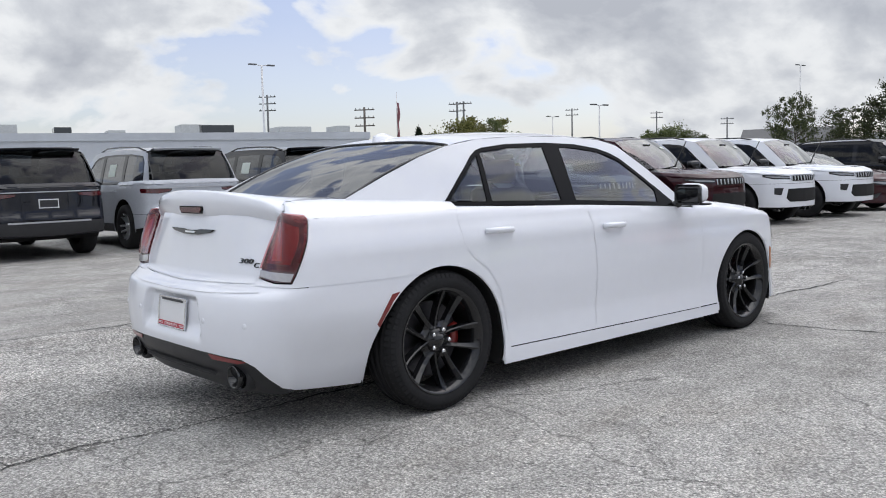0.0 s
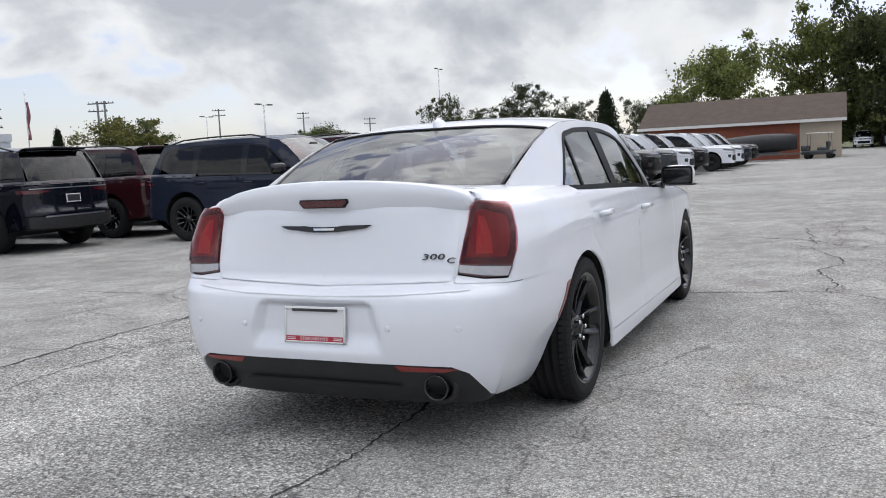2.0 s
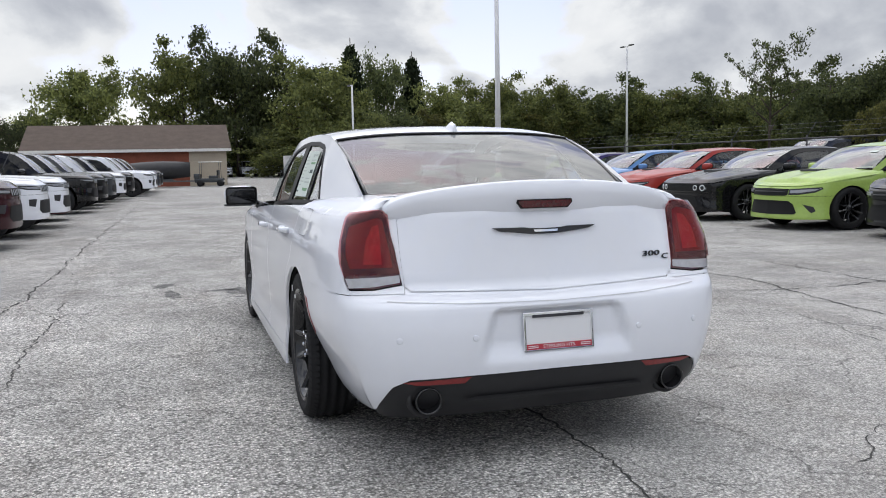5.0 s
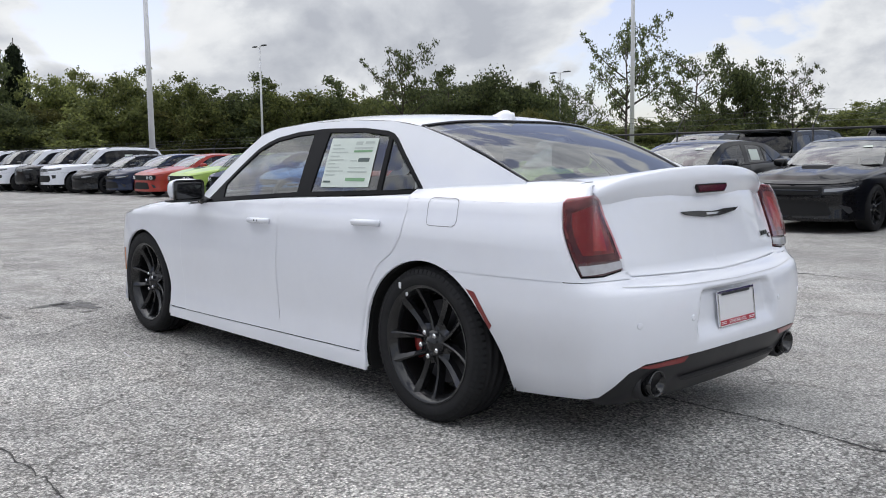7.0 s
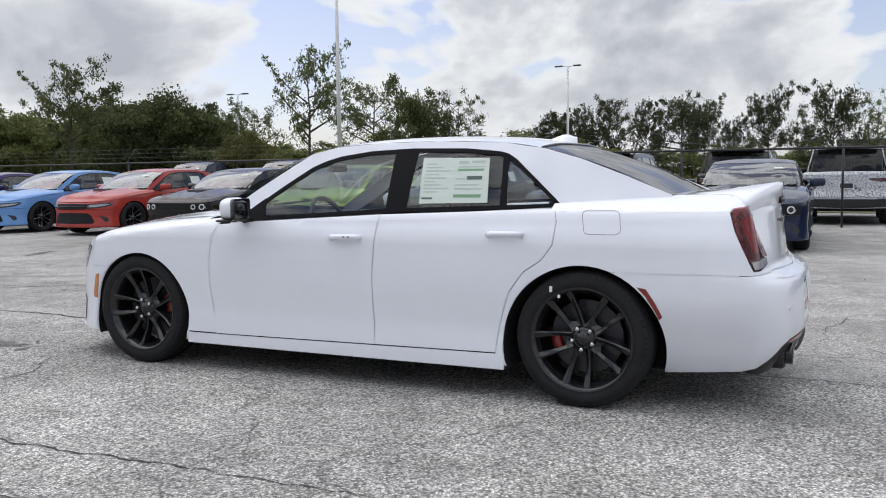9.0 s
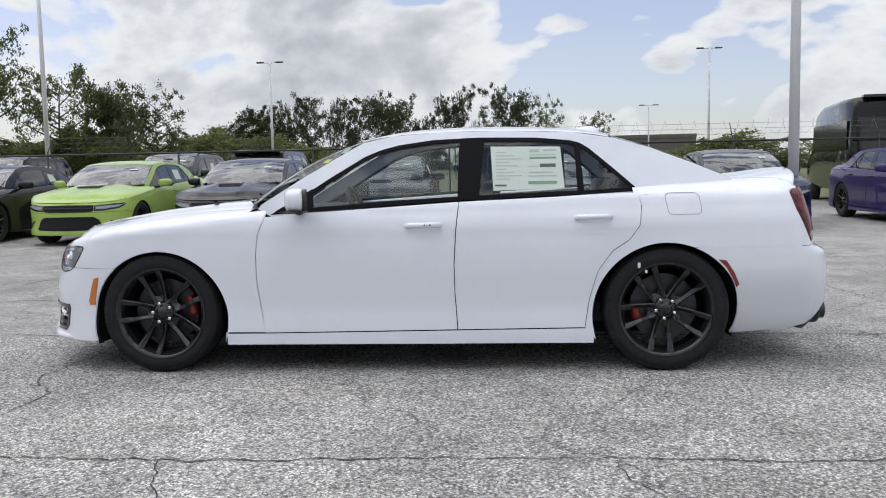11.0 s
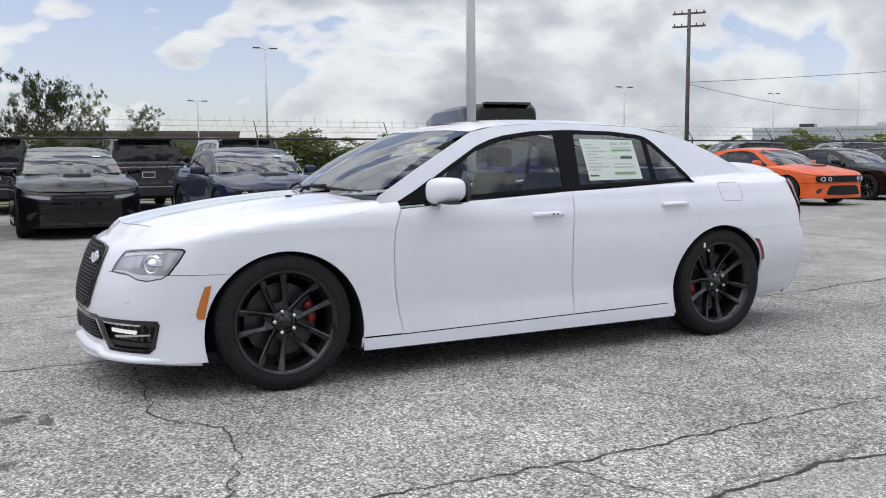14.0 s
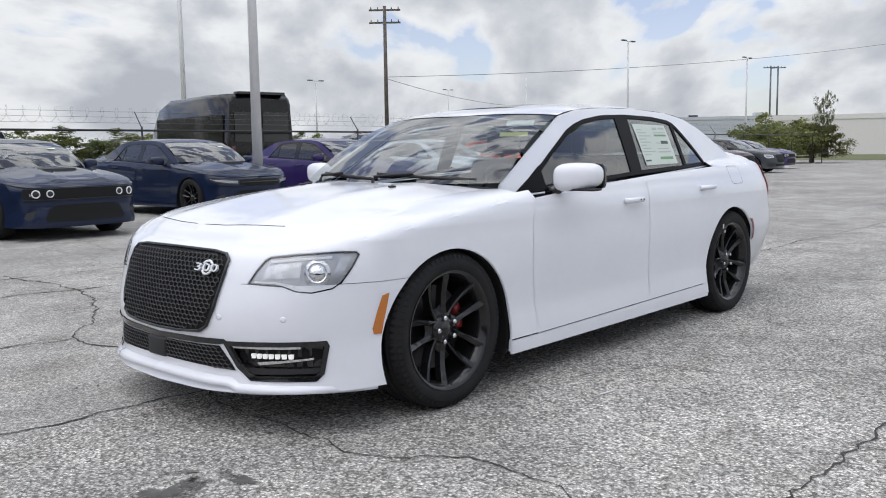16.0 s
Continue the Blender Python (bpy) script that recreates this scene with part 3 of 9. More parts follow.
def patch(name, poly, f, mat, parent, step=0.05, holes=(), lip=0.012, mirror=False, off=0.0, label="", both=False):
    """A panel: a polygon in (u, v), laid on the surface f(u, v) -> (point, normal), with its edge turned in by lip."""
    poly = resample(poly, step)
    holes = [resample(h, step) for h in holes]
    pts, edges = [], []
    for loop in [poly] + holes:
        b = len(pts)
        pts += loop
        edges += [(b + i, b + (i + 1) % len(loop)) for i in range(len(loop))]
    us, vs = [p[0] for p in poly], [p[1] for p in poly]
    lo = np.array(poly)
    for u in np.arange(min(us) + step * 0.5, max(us), step):
        for v in np.arange(min(vs) + step * 0.5, max(vs), step):
            if inside(poly, u, v) and not any(inside(h, u, v) for h in holes) and np.min(np.abs(lo - (u, v)).sum(1)) > step * 0.45:
                pts.append((u, v))
    vv, _, ff, _, _, _ = geometry.delaunay_2d_cdt([Vector(p) for p in pts], edges, [], 0, 1e-6)
    tris = []
    for t in ff:
        cx, cy = sum(vv[i].x for i in t) / 3, sum(vv[i].y for i in t) / 3
        if inside(poly, cx, cy) and not any(inside(h, cx, cy) for h in holes):
            tris.append(tuple(t))
    verts, norms = [], []
    for v in vv:
        p, n = f(v.x, v.y)
        verts.append(Vector(p) + Vector(n) * off)
        norms.append(Vector(n))
    if tris:
        a, b, c = tris[len(tris) // 2]
        if (verts[b] - verts[a]).cross(verts[c] - verts[a]).dot(norms[a]) < 0:
            tris = [t[::-1] for t in tris]
    faces = list(tris)
    if lip:
        count = {}
        for t in tris:
            for a, b in zip(t, t[1:] + t[:1]):
                count[(a, b)] = True
        rim = [(a, b) for a, b in count if (b, a) not in count]
        m1, m2 = {}, {}
        for a, b in rim:
            for i in (a, b):
                if i not in m1:
                    m1[i] = len(verts)
                    verts.append(verts[i].copy())
                    norms.append(norms[i])
                    m2[i] = len(verts)
                    verts.append(verts[i] - norms[i] * lip)
                    norms.append(norms[i])
        faces += [(m1[b], m1[a], m2[a], m2[b]) for a, b in rim]
    def build(vs, ns, fs):
        me = bpy.data.meshes.new(name)
        me.from_pydata([tuple(v) for v in vs], [], fs)
        me.materials.append(mat)
        me.polygons.foreach_set("use_smooth", [True] * len(me.polygons))
        me.update()
        nn = [tuple(n.normalized()) for n in ns]
        me.normals_split_custom_set_from_vertices(nn)
        ob = new(name, me)
        ob.parent = parent
        return tagged(ob, label)
    flip = lambda vs: [Vector((-v.x, v.y, v.z)) for v in vs]
    if both:  # two mirrored halves in one panel
        k = len(verts)
        return build(verts + flip(verts), norms + flip(norms), faces + [tuple(i + k for i in t[::-1]) for t in faces])
    if mirror:
        return build(flip(verts), flip(norms), [t[::-1] for t in faces])
    return build(verts, norms, faces)


def sheet(name, rows, mat, parent, label="", mirror=False, thick=0.0, weld=False):
    """A smooth skin through rows of points."""
    bm = bmesh.new()
    sx = -1 if mirror else 1
    vs = [[bm.verts.new((p[0] * sx, p[1], p[2])) for p in r] for r in rows]
    for a, b in zip(vs, vs[1:]):
        for i in range(len(a) - 1):
            q = (a[i], a[i + 1], b[i + 1], b[i])
            try:
                bm.faces.new(q[::-1] if mirror else q)
            except ValueError:
                pass
    bm.normal_update()
    mid = sum((v.co for v in bm.verts), Vector()) / max(1, len(bm.verts))
    lean = sum((f.normal * f.calc_area() for f in bm.faces), Vector())
    if lean.dot(mid - Vector((0, mid.y * 0.6, 0.5))) < 0:
        bmesh.ops.reverse_faces(bm, faces=bm.faces[:])
    if weld:
        bmesh.ops.remove_doubles(bm, verts=bm.verts, dist=1e-5)
    if thick:
        r = bmesh.ops.extrude_face_region(bm, geom=bm.faces[:])
        bm.normal_update()
        ns = {v: v.normal.copy() for v in bm.verts}
        for g in r["geom"]:
            if isinstance(g, bmesh.types.BMVert):
                g.co -= ns[g] * thick
    return part(name, bm, mat, parent, label, smooth=True)


# ---------------------------------------------------------------- cars
class Shape:
    """The surfaces of a car that faces +y: the band round its sides and ends, the cabin's sides, bonnet, boot lid and roof."""

    def __init__(self, s):
        self.spec = s
        q = catmull(s["outline"], 24)
        d = np.r_[0, np.cumsum(np.hypot(*np.diff(q, axis=0).T))]
        at0 = np.interp(0, -q[:, 1], d)
        self.s = (at0 - d)[::-1]
        self.q = q[::-1]
        self.side, self.front, self.rear = Curve(s["side"]), Curve(s["front"]), Curve(s["rear"])
        self.zt, self.hood, self.roof, self.edge = Curve(s["shoulder"]), Curve(s["hood"]), Curve(s["roof"]), Curve(s["edge"])
        self.r = s.get("round", 0.045)
        self.smax, self.smin = self.s[-1], self.s[0]

    def plan(self, s):
        return np.array([np.interp(s, self.s, self.q[:, 0]), np.interp(s, self.s, self.q[:, 1])])

    def out(self, s):
        a, b = self.plan(min(s + 0.02, self.smax)), self.plan(max(s - 0.02, self.smin))
        t = a - b
        n = np.array([t[1], -t[0]])
        n /= np.linalg.norm(n) + 1e-9
        if s > self.smax - 0.021 or s < self.smin + 0.021:
            n = np.array([0.0, 1.0 if s > 0 else -1.0])
        return n if n[0] > -1e-6 else -n

    def at(self, s, z):
        o, n = self.plan(s), self.out(s)
        end = self.front if s > 0 else self.rear
        d = n[0] ** 2 * self.side(z) + n[1] ** 2 * end(z)
        dent = self.spec.get("dent")
        if dent and s < 0 and n[1] < -0.5:
            xt, xb, z0, z1, depth = dent
            xh = xb + (xt - xb) * (z - z0) / (z1 - z0)
            k = min(1, max(0, (xh - o[0]) / 0.05)) * min(1, max(0, (z - z0) / 0.10)) * min(1, max(0, (z1 - z) / 0.015))
            d -= depth * k * k * (3 - 2 * k)
        under = self.spec.get("under")
        if under and s < 0 and z < 0.60:  # the rear cover tucks in below, behind the wheel
            d -= under * n[0] ** 2 * min(1.0, max(0.0, (-1.35 - o[1]) / 0.45)) * ((0.60 - z) / 0.38) ** 1.7
        tuck = self.spec.get("tuck")
        if tuck and s < 0 and n[1] < 0 and z > 0.79:
            d -= tuck * min(1.0, (z - 0.79) / 0.26) * float(np.interp(o[0], (0.0, 0.3, 0.5, 0.66, 0.74, 0.82, 0.90, 0.935), (0.0, 0.03, 0.30, 0.85, 1.0, 0.7, 0.2, 0.0)))
        zt = self.zt(o[1])
        h = z - (zt - self.r)
        if h > 0:
            d -= self.r - math.sqrt(max(0.0, self.r**2 - min(h, self.r) ** 2))
        return Vector((o[0] + n[0] * d, o[1] + n[1] * d, z))

    def band(self, s, z):
        """Point and normal on the band."""
        s = min(max(s, self.smin), self.smax)
        p, e = self.at(s, z), 0.012
        a = self.at(min(s + e, self.smax), z) - self.at(max(s - e, self.smin), z)
        b = self.at(s, z + e) - self.at(s, z - e)
        n = a.cross(b)
        n = n.normalized() if n.length > 1e-9 else Vector((1, 0, 0))
        o = self.out(s)
        if n.x * o[0] + n.y * o[1] < -1e-3:
            n = -n
        if abs(s - self.smax) < 1e-6 or abs(s - self.smin) < 1e-6:
            n.x = 0.0
            n.normalize()
        return p, n

    def sy(self, y):
        """The band's length coordinate on the side at y."""
        m = self.q[:, 0] > 0.45 * self.q[:, 0].max()
        return float(np.interp(y, self.q[m, 1], self.s[m]))

    def sf(self, x):
        m = (self.s > 0) & (self.q[:, 1] > 0.5 * self.q[:, 1].max())
        return float(np.interp(-abs(x), -self.q[m, 0], self.s[m]))

    def sr(self, x):
        m = (self.s < 0) & (self.q[:, 1] < 0.5 * self.q[:, 1].min())
        return float(np.interp(abs(x), self.q[m, 0][::1], self.s[m][::1]))

    def sw(self, x, z, rear=True):
        """The length coordinate at which the rear (or front) of the band has the true half width x at height z."""
        a, c = (self.smin, self.sy(-2.0)) if rear else (self.smax, self.sy(1.7))
        for _ in range(22):
            m = (a + c) / 2
            a, c = (m, c) if self.at(m, z).x < abs(x) else (a, m)
        return (a + c) / 2

    def sl(self, y, z):
        """The length coordinate at which the band's rear corner lies at y at height z."""
        a, c = self.sy(-2.5), self.sy(-1.6)
        for _ in range(22):
            m = (a + c) / 2
            a, c = (m, c) if self.at(m, z).y < y else (a, m)
        return (a + c) / 2

    def on(self, k, x, z):
        """Outline points: r, f by plan width; R, F by true half width; y along the side."""
        return {"r": lambda: self.sr(x), "f": lambda: self.sf(x), "R": lambda: self.sw(x, z), "F": lambda: self.sw(x, z, False), "y": lambda: self.sy(x), "Y": lambda: self.sl(x, z)}[k]()

    def xg(self, y, z):
        g = self.spec["cabin"]
        x = g["x0"] - g["lean"] * (z - g["z0"]) - g.get("bow", 0.0) * (z - g["z0"]) ** 2
        f = max(0.0, (y - g["fy"]) / g["fl"])
        b = max(0.0, (g["ry"] - y) / g["rl"])
        return x - g["ft"] * f**1.5 - g["rt"] * b**1.4

    def cabin(self, y, z):
        p = Vector((self.xg(y, z), y, z))
        a = Vector((self.xg(y + 0.01, z) - self.xg(y - 0.01, z), 0.02, 0))
        b = Vector((self.xg(y, z + 0.01) - self.xg(y, z - 0.01), 0, 0.02))
        n = a.cross(b).normalized()
        return p, (n if n.x > 0 else -n)

    def bonnet(self, x, y):
        h = self.spec["hoodfall"]
        z = lambda u, v: self.hood(v) - h * (abs(u) / 0.75) ** 2.4 + self.spec.get("bulge", 0) * math.exp(-((abs(u) - 0.33) / 0.1) ** 2)
        e = 0.01
        n = Vector((-(z(x + e, y) - z(x - e, y)) / (2 * e), -(z(x, y + e) - z(x, y - e)) / (2 * e), 1)).normalized()
        return Vector((x, y, z(x, y))), n

    def ring(self, s, w):
        """A point of the band's top edge moved inwards by w, in plan."""
        p, n = self.at(s, self.zt(self.plan(s)[1])), self.out(s)
        return p, (p.x - n[0] * w, p.y - n[1] * w)


def arch(cy, cz, r, z0, squash=1.0, n=14, back=True):
    """The wheel opening's edge from its front foot up and over to its rear foot."""
    a0 = math.asin(max(-1, min(1, (z0 - cz) / r)))
    out = []
    for k in range(n + 1):
        a = a0 + (math.pi - 2 * a0) * k / n
        out.append((cy + r * math.cos(a), cz + r * math.sin(a) * squash))
    return out


def wheel(radius, width, rim_r, spokes, rim_mat, double=True, caliper=True, detail=True, nuts=True):
    """A wheel with its centre at the origin, its face towards +x."""
    w = thing("wheel", "", "")
    n = 64 if detail else 24
    bm = bmesh.new()
    hw = width / 2
    prof = [(rim_r - 0.012, -hw * 0.8), (rim_r + 0.01, -hw * 0.92), (rim_r + 0.05, -hw), (radius - 0.035, -hw * 0.97), (radius - 0.012, -hw * 0.86)]
    if detail:
        for g in (-0.55, -0.18, 0.18, 0.55):
            prof += [(radius, hw * (g - 0.10)), (radius - 0.008, hw * (g - 0.09)), (radius - 0.008, hw * (g + 0.09)), (radius, hw * (g + 0.10))]
    else:
        prof += [(radius, -hw * 0.6), (radius, hw * 0.6)]
    prof += [(radius - 0.012, hw * 0.86), (radius - 0.035, hw * 0.97), (rim_r + 0.05, hw), (rim_r + 0.01, hw * 0.92), (rim_r - 0.012, hw * 0.8)]
    lathe(bm, prof, n)
    part("tyre", bm, M["rubber"], w, "black road tyre" if detail else "", smooth=True)
    if detail:  # shoulder blocks
        bm = bmesh.new()
        for k in range(72):
            a = k * 2 * math.pi / 72
            m = Matrix.Rotation(a, 4, "X")
            for sx in (1, -1):
                vs = [bm.verts.new(m @ Vector((sx * x, t, r))) for x, r, t in ((hw * 0.62, radius + 0.001, -0.011), (hw * 0.62, radius + 0.001, 0.011), (hw * 0.9, radius - 0.014, 0.011), (hw * 0.9, radius - 0.014, -0.011), (hw * 0.97, radius - 0.035, 0.010), (hw * 0.97, radius - 0.035, -0.010))]
                o = [v.co + Vector((sx * 0.0015, 0, 0)) + (m @ Vector((0, 0, 0.001))) for v in vs]
                for v, c in zip(vs, o):
                    v.co = c
                bm.faces.new((vs[0], vs[1], vs[2], vs[3]) if sx > 0 else (vs[3], vs[2], vs[1], vs[0]))
                bm.faces.new((vs[3], vs[2], vs[4], vs[5]) if sx > 0 else (vs[5], vs[4], vs[2], vs[3]))
        tagged(part("tread", bm, M["rubber"], w, smooth=False), kind="stuff")
    bm = bmesh.new()
    lathe(bm, [(rim_r - 0.02, -hw * 0.85), (rim_r - 0.03, hw * 0.3), (rim_r - 0.022, hw * 0.72), (rim_r + 0.004, hw * 0.90), (rim_r + 0.008, hw * 0.84)], n)
    part("rim_barrel", bm, M["rimdark"], w, smooth=True)
    if detail:
        bm = bmesh.new()
        lathe(bm, [(rim_r - 0.034, hw * 0.50), (rim_r - 0.030, hw * 0.66), (rim_r - 0.012, hw * 0.86), (rim_r - 0.004, hw * 0.92), (rim_r + 0.004, hw * 0.93)], n)
        part("rim_lip", bm, rim_mat, w, "dark polished rim lip", smooth=True)
    bm = bmesh.new()
    lathe(bm, [(0.001, -hw * 0.1), (rim_r * 0.72, -hw * 0.1), (rim_r * 0.72, -hw * 0.18), (0.001, -hw * 0.18)], 32)
    part("brake_disc", bm, M["steel"] if detail else M["rimdark"], w, smooth=False)
    if caliper:
        bm = bmesh.new()
        rows = []
        for k in range(9):
            a = radians(-20 + 40 * k / 8)
            rows.append([(x, r * math.cos(a), r * math.sin(a)) for x, r in ((-0.01, rim_r * 0.50), (hw * 0.13, rim_r * 0.52), (hw * 0.17, rim_r * 0.60), (hw * 0.12, rim_r * 0.69), (-0.01, rim_r * 0.71))])
        vs = [[bm.verts.new(p) for p in r] for r in rows]
        for a, b in zip(vs, vs[1:]):
            for i in range(4):
                bm.faces.new((a[i], b[i], b[i + 1], a[i + 1]))
        bm.faces.new(vs[0])
        bm.faces.new(vs[-1][::-1])
        part("caliper", bm, M["caliper"], w, "red brake caliper", smooth=True)
    # spokes: creased bars that part in pairs from the hub and widen to the rim
    for k in range(spokes):
        a = 2 * math.pi * k / spokes - radians(20)
        for side in (1, -1) if double else (0,):
            bm = bmesh.new()
            r0, r1 = 0.030, rim_r - 0.016
            secs = []
            for f in (0, 0.15, 0.3, 0.5, 0.7, 0.88, 1.0) if detail else (0, 0.4, 1.0):
                r = r0 + (r1 - r0) * f
                off = side * (0.022 + 0.037 * f + 0.004 * math.sin(math.pi * f)) * rim_r / 0.274
                wd = 0.0165 - 0.005 * math.sin(math.pi * min(1, f * 1.15)) + 0.001 * f ** 3 if double else 0.03 + 0.012 * f
                x = hw * (0.62 + 0.26 * f - 0.20 * math.sin(math.pi * f ** 0.8))
                ridge = off + side * wd * 0.45
                secs.append([(x - 0.045, off - wd * 1.2, r), (x - (0.013 if side > 0 else 0.004), off - wd, r), (x, ridge - 0.0012, r), (x, ridge + 0.0012, r), (x - (0.004 if side > 0 else 0.013), off + wd, r), (x - 0.045, off + wd * 1.2, r)])
            vs = [[bm.verts.new(Matrix.Rotation(a, 4, "X") @ Vector(p)) for p in r] for r in secs]
            for p, q in zip(vs, vs[1:]):
                for i in range(5):
                    bm.faces.new((p[i], p[i + 1], q[i + 1], q[i]))
            part("spoke", bm, rim_mat, w, smooth=False)
        if detail:  # web that joins the pair near the hub
            bm = bmesh.new()
            vs = [bm.verts.new(Matrix.Rotation(a, 4, "X") @ Vector(p)) for p in ((hw * 0.50, -0.026, 0.05), (hw * 0.50, 0.026, 0.05), (hw * 0.38, 0.038, 0.115), (hw * 0.30, 0.0, 0.098), (hw * 0.38, -0.038, 0.115))]
            bm.faces.new((vs[0], vs[1], vs[3]))
            bm.faces.new((vs[1], vs[2], vs[3]))
            bm.faces.new((vs[3], vs[4], vs[0]))
            part("spoke_web", bm, rim_mat, w, smooth=False)
    bm = bmesh.new()
    lathe(bm, [(0.072, hw * 0.30), (0.066, hw * 0.55), (0.045, hw * 0.64), (0.036, hw * 0.66), (0.034, hw * 0.72), (0.001, hw * 0.73)], 32)
    part("hub_cap", bm, rim_mat, w, smooth=True)
    if nuts:
        for k in range(5):
            a = 2 * math.pi * k / 5 + radians(70)
            bm = bmesh.new()
            lathe(bm, [(0.012, hw * 0.55), (0.012, hw * 0.74), (0.007, hw * 0.78), (0.001, hw * 0.78)], 8)
            bmesh.ops.translate(bm, vec=(0, 0.058 * math.cos(a), 0.058 * math.sin(a)), verts=bm.verts)
            part("lug_nut", bm, M["nut"], w, smooth=False)
    return w


def adopt(ob, parent, m):
    ob.parent = parent
    ob.matrix_basis = m
    return ob


def merge_wheel(w):
    """A plain wheel for cars further off: its pieces as tyre and rim only."""
    groups = {"tyre": [], "rim": []}
    for c in list(w.children):
        groups["tyre" if c.name.startswith("tyre") else "rim"].append(c)
    bm = bmesh.new()
    mats = []
    for c in groups["rim"]:
        n0 = len(bm.faces)
        bm.from_mesh(c.data)
        bm.faces.ensure_lookup_table()
        mt = c.data.materials[0]
        if mt not in mats:
            mats.append(mt)
        for f in bm.faces[n0:]:
            f.material_index = mats.index(mt)
        bpy.data.objects.remove(c)
    me = bpy.data.meshes.new("rim")
    bm.to_mesh(me)
    bm.free()
    for mt in mats:
        me.materials.append(mt)
    r = new("rim", me)
    r.parent = w
    return w


def make_car(name, s, mat, label, category, group, step, hero=False, wheel_base=None):
    """A car out of panels: bumper covers, wings, doors, quarters, bonnet, lid, roof, panes, lamps and wheels."""
    b = Shape(s)
    car = thing(name, label, category, group)
    gap = 0.0023 if hero else 0.004
    S, zr = b.sy, s["sill"]
    (fy, fz, fr), (ry, rz, rr) = s["farch"], s["rarch"]
    lip = 0.014
    fa, ra = arch(fy, fz, fr, zr + 0.02, n=36 if hero else 14), arch(ry, rz, rr, zr + 0.02, n=36 if hero else 14)
    fas, ras = [(S(y), z) for y, z in fa], [(S(y), z) for y, z in ra]
    cutf = lambda sg, z: (S(fy + sg * math.sqrt(max(0.0, fr * fr - (z - fz) ** 2))), z)
    cutr = lambda sg, z: (S(ry + sg * math.sqrt(max(0.0, rr * rr - (z - rz) ** 2))), z)
    sp0, rs0 = s["bumper_split"], s["rear_split"]
    zf = s["front_low"]
    zb = s["rear_low"]
    d0, d1, d2 = s["doors"]  # front cut, middle cut, rear cut: lists of (y, z) going down
    belt = s["belt"]
    top = lambda y: b.zt(y)
    D = lambda line: [(S(y), z) for y, z in line]
    bf = b.sy(s["fcut"])  # where the front bumper cover ends
    rcut = b.sy(s["rcut"])
    hl, tl = s["headlight"], s["taillight"]
    split = s["bumper_split"]
    rsplit = s["rear_split"]
    # front wing
    ztop = [(sv, b.zt(b.plan(sv)[1])) for sv in np.linspace(b.sf(0.0) - 0.0, S(d0[0][0]), 40)]
    wing_top = [p for p in ztop if p[0] < b.sf(s["hoodx"]) + 0.5]
    full_front_top = [p for p in ztop]
    arch_top_front = fas[: len(fas) // 2 + 1]
    fh = [(bf, split), (bf, zf)]
    over = [p for p in fas if p[1] > split]
    under_front = [p for p in fas if p[1] <= split and p[0] > S(fy)]
    under_rear = [p for p in fas if p[1] <= split and p[0] < S(fy)]
    wing = full_front_top + D(d0) + [(S(d0[-1][0]), zr + 0.075), (S(fa[-1][0]) - 0.01, zr + 0.075)] + [p for p in fas[::-1] if p[0] < S(fy) or p[1] > split] + [cutf(1, split), (b.smax, split)]
    hlp = [(b.on(k, x, z), z) for k, x, z in hl]
    holes = [inset(hlp, -0.004)]
    grille = s.get("grille")
    gp = None
    if grille:
        gp = [(b.sf(x), z) for x, z in grille]
    wing_holes = list(holes)
    cover_holes = []
    for sgn in (False, True):
        patch("front_wing", inset_keep(wing, gap, (b.smax, b.smin)), b.band, mat, car, step, wing_holes, lip, mirror=sgn)
    # bumper cover, both halves in one
    cover = [(b.smax, split)] + [p for p in fas if p[1] <= split and p[0] > S(fy)] + [(S(fa[0][0]) + 0.01, zf + 0.02), (b.smax, zf)]
    cover = [(b.smax, split), cutf(1, split), *[p for p in fas[::-1] if p[1] <= split and p[0] > S(fy)], (S(fa[0][0]) + 0.01, zf + 0.01), (b.sf(0.55), zf), (b.smax, zf)]
    fog = s.get("fog")
    if fog:
        cover_holes.append([(b.sf(x), z) for x, z in fog])
    low = s.get("lower_intake")
    if low:
        lp = [(b.sf(x), z) for x, z in low]
    gh = []
    patch("front_bumper", inset_keep(cover, gap * 0.5, (b.smax, b.smin)), b.band, mat, car, step, cover_holes, lip, both=True)
    # doors and quarters
    sill_z = s["door_low"]
    for sgn in (False, True):
        if len(d1):
            door1 = D(d0) + D(d1)[::-1] + [(S(y), z) for y, z in belt if d0[0][0] > y > d1[0][0]][::-1]
            patch("front_door", inset(door1, gap * 1.3), b.band, mat, car, step, (), lip, mirror=sgn)
            door2 = D(d1) + D(d2)[::-1] + [(S(y), z) for y, z in belt if d1[0][0] > y > d2[0][0]][::-1]
            patch("rear_door", inset(door2, gap * 1.3), b.band, mat, car, step, (), lip, mirror=sgn)
        else:
            door1 = D(d0) + D(d2)[::-1] + [(S(y), z) for y, z in belt if d0[0][0] > y > d2[0][0]][::-1]
            patch("door", inset(door1, gap), b.band, mat, car, step, (), lip, mirror=sgn)
        sill = [(S(fa[-1][0]) - 0.012, zr + 0.07), *[(S(dd[-1][0]), dd[-1][1] - 0.002) for dd in (d0, d1, d2) if len(dd)], (S(ra[0][0]) + 0.012, zr + 0.09), (S(ra[0][0]) + 0.012, zr), (S(fa[-1][0]) - 0.012, zr)]
        patch("sill_panel", inset(sill, gap), b.band, mat, car, step, (), lip, mirror=sgn)
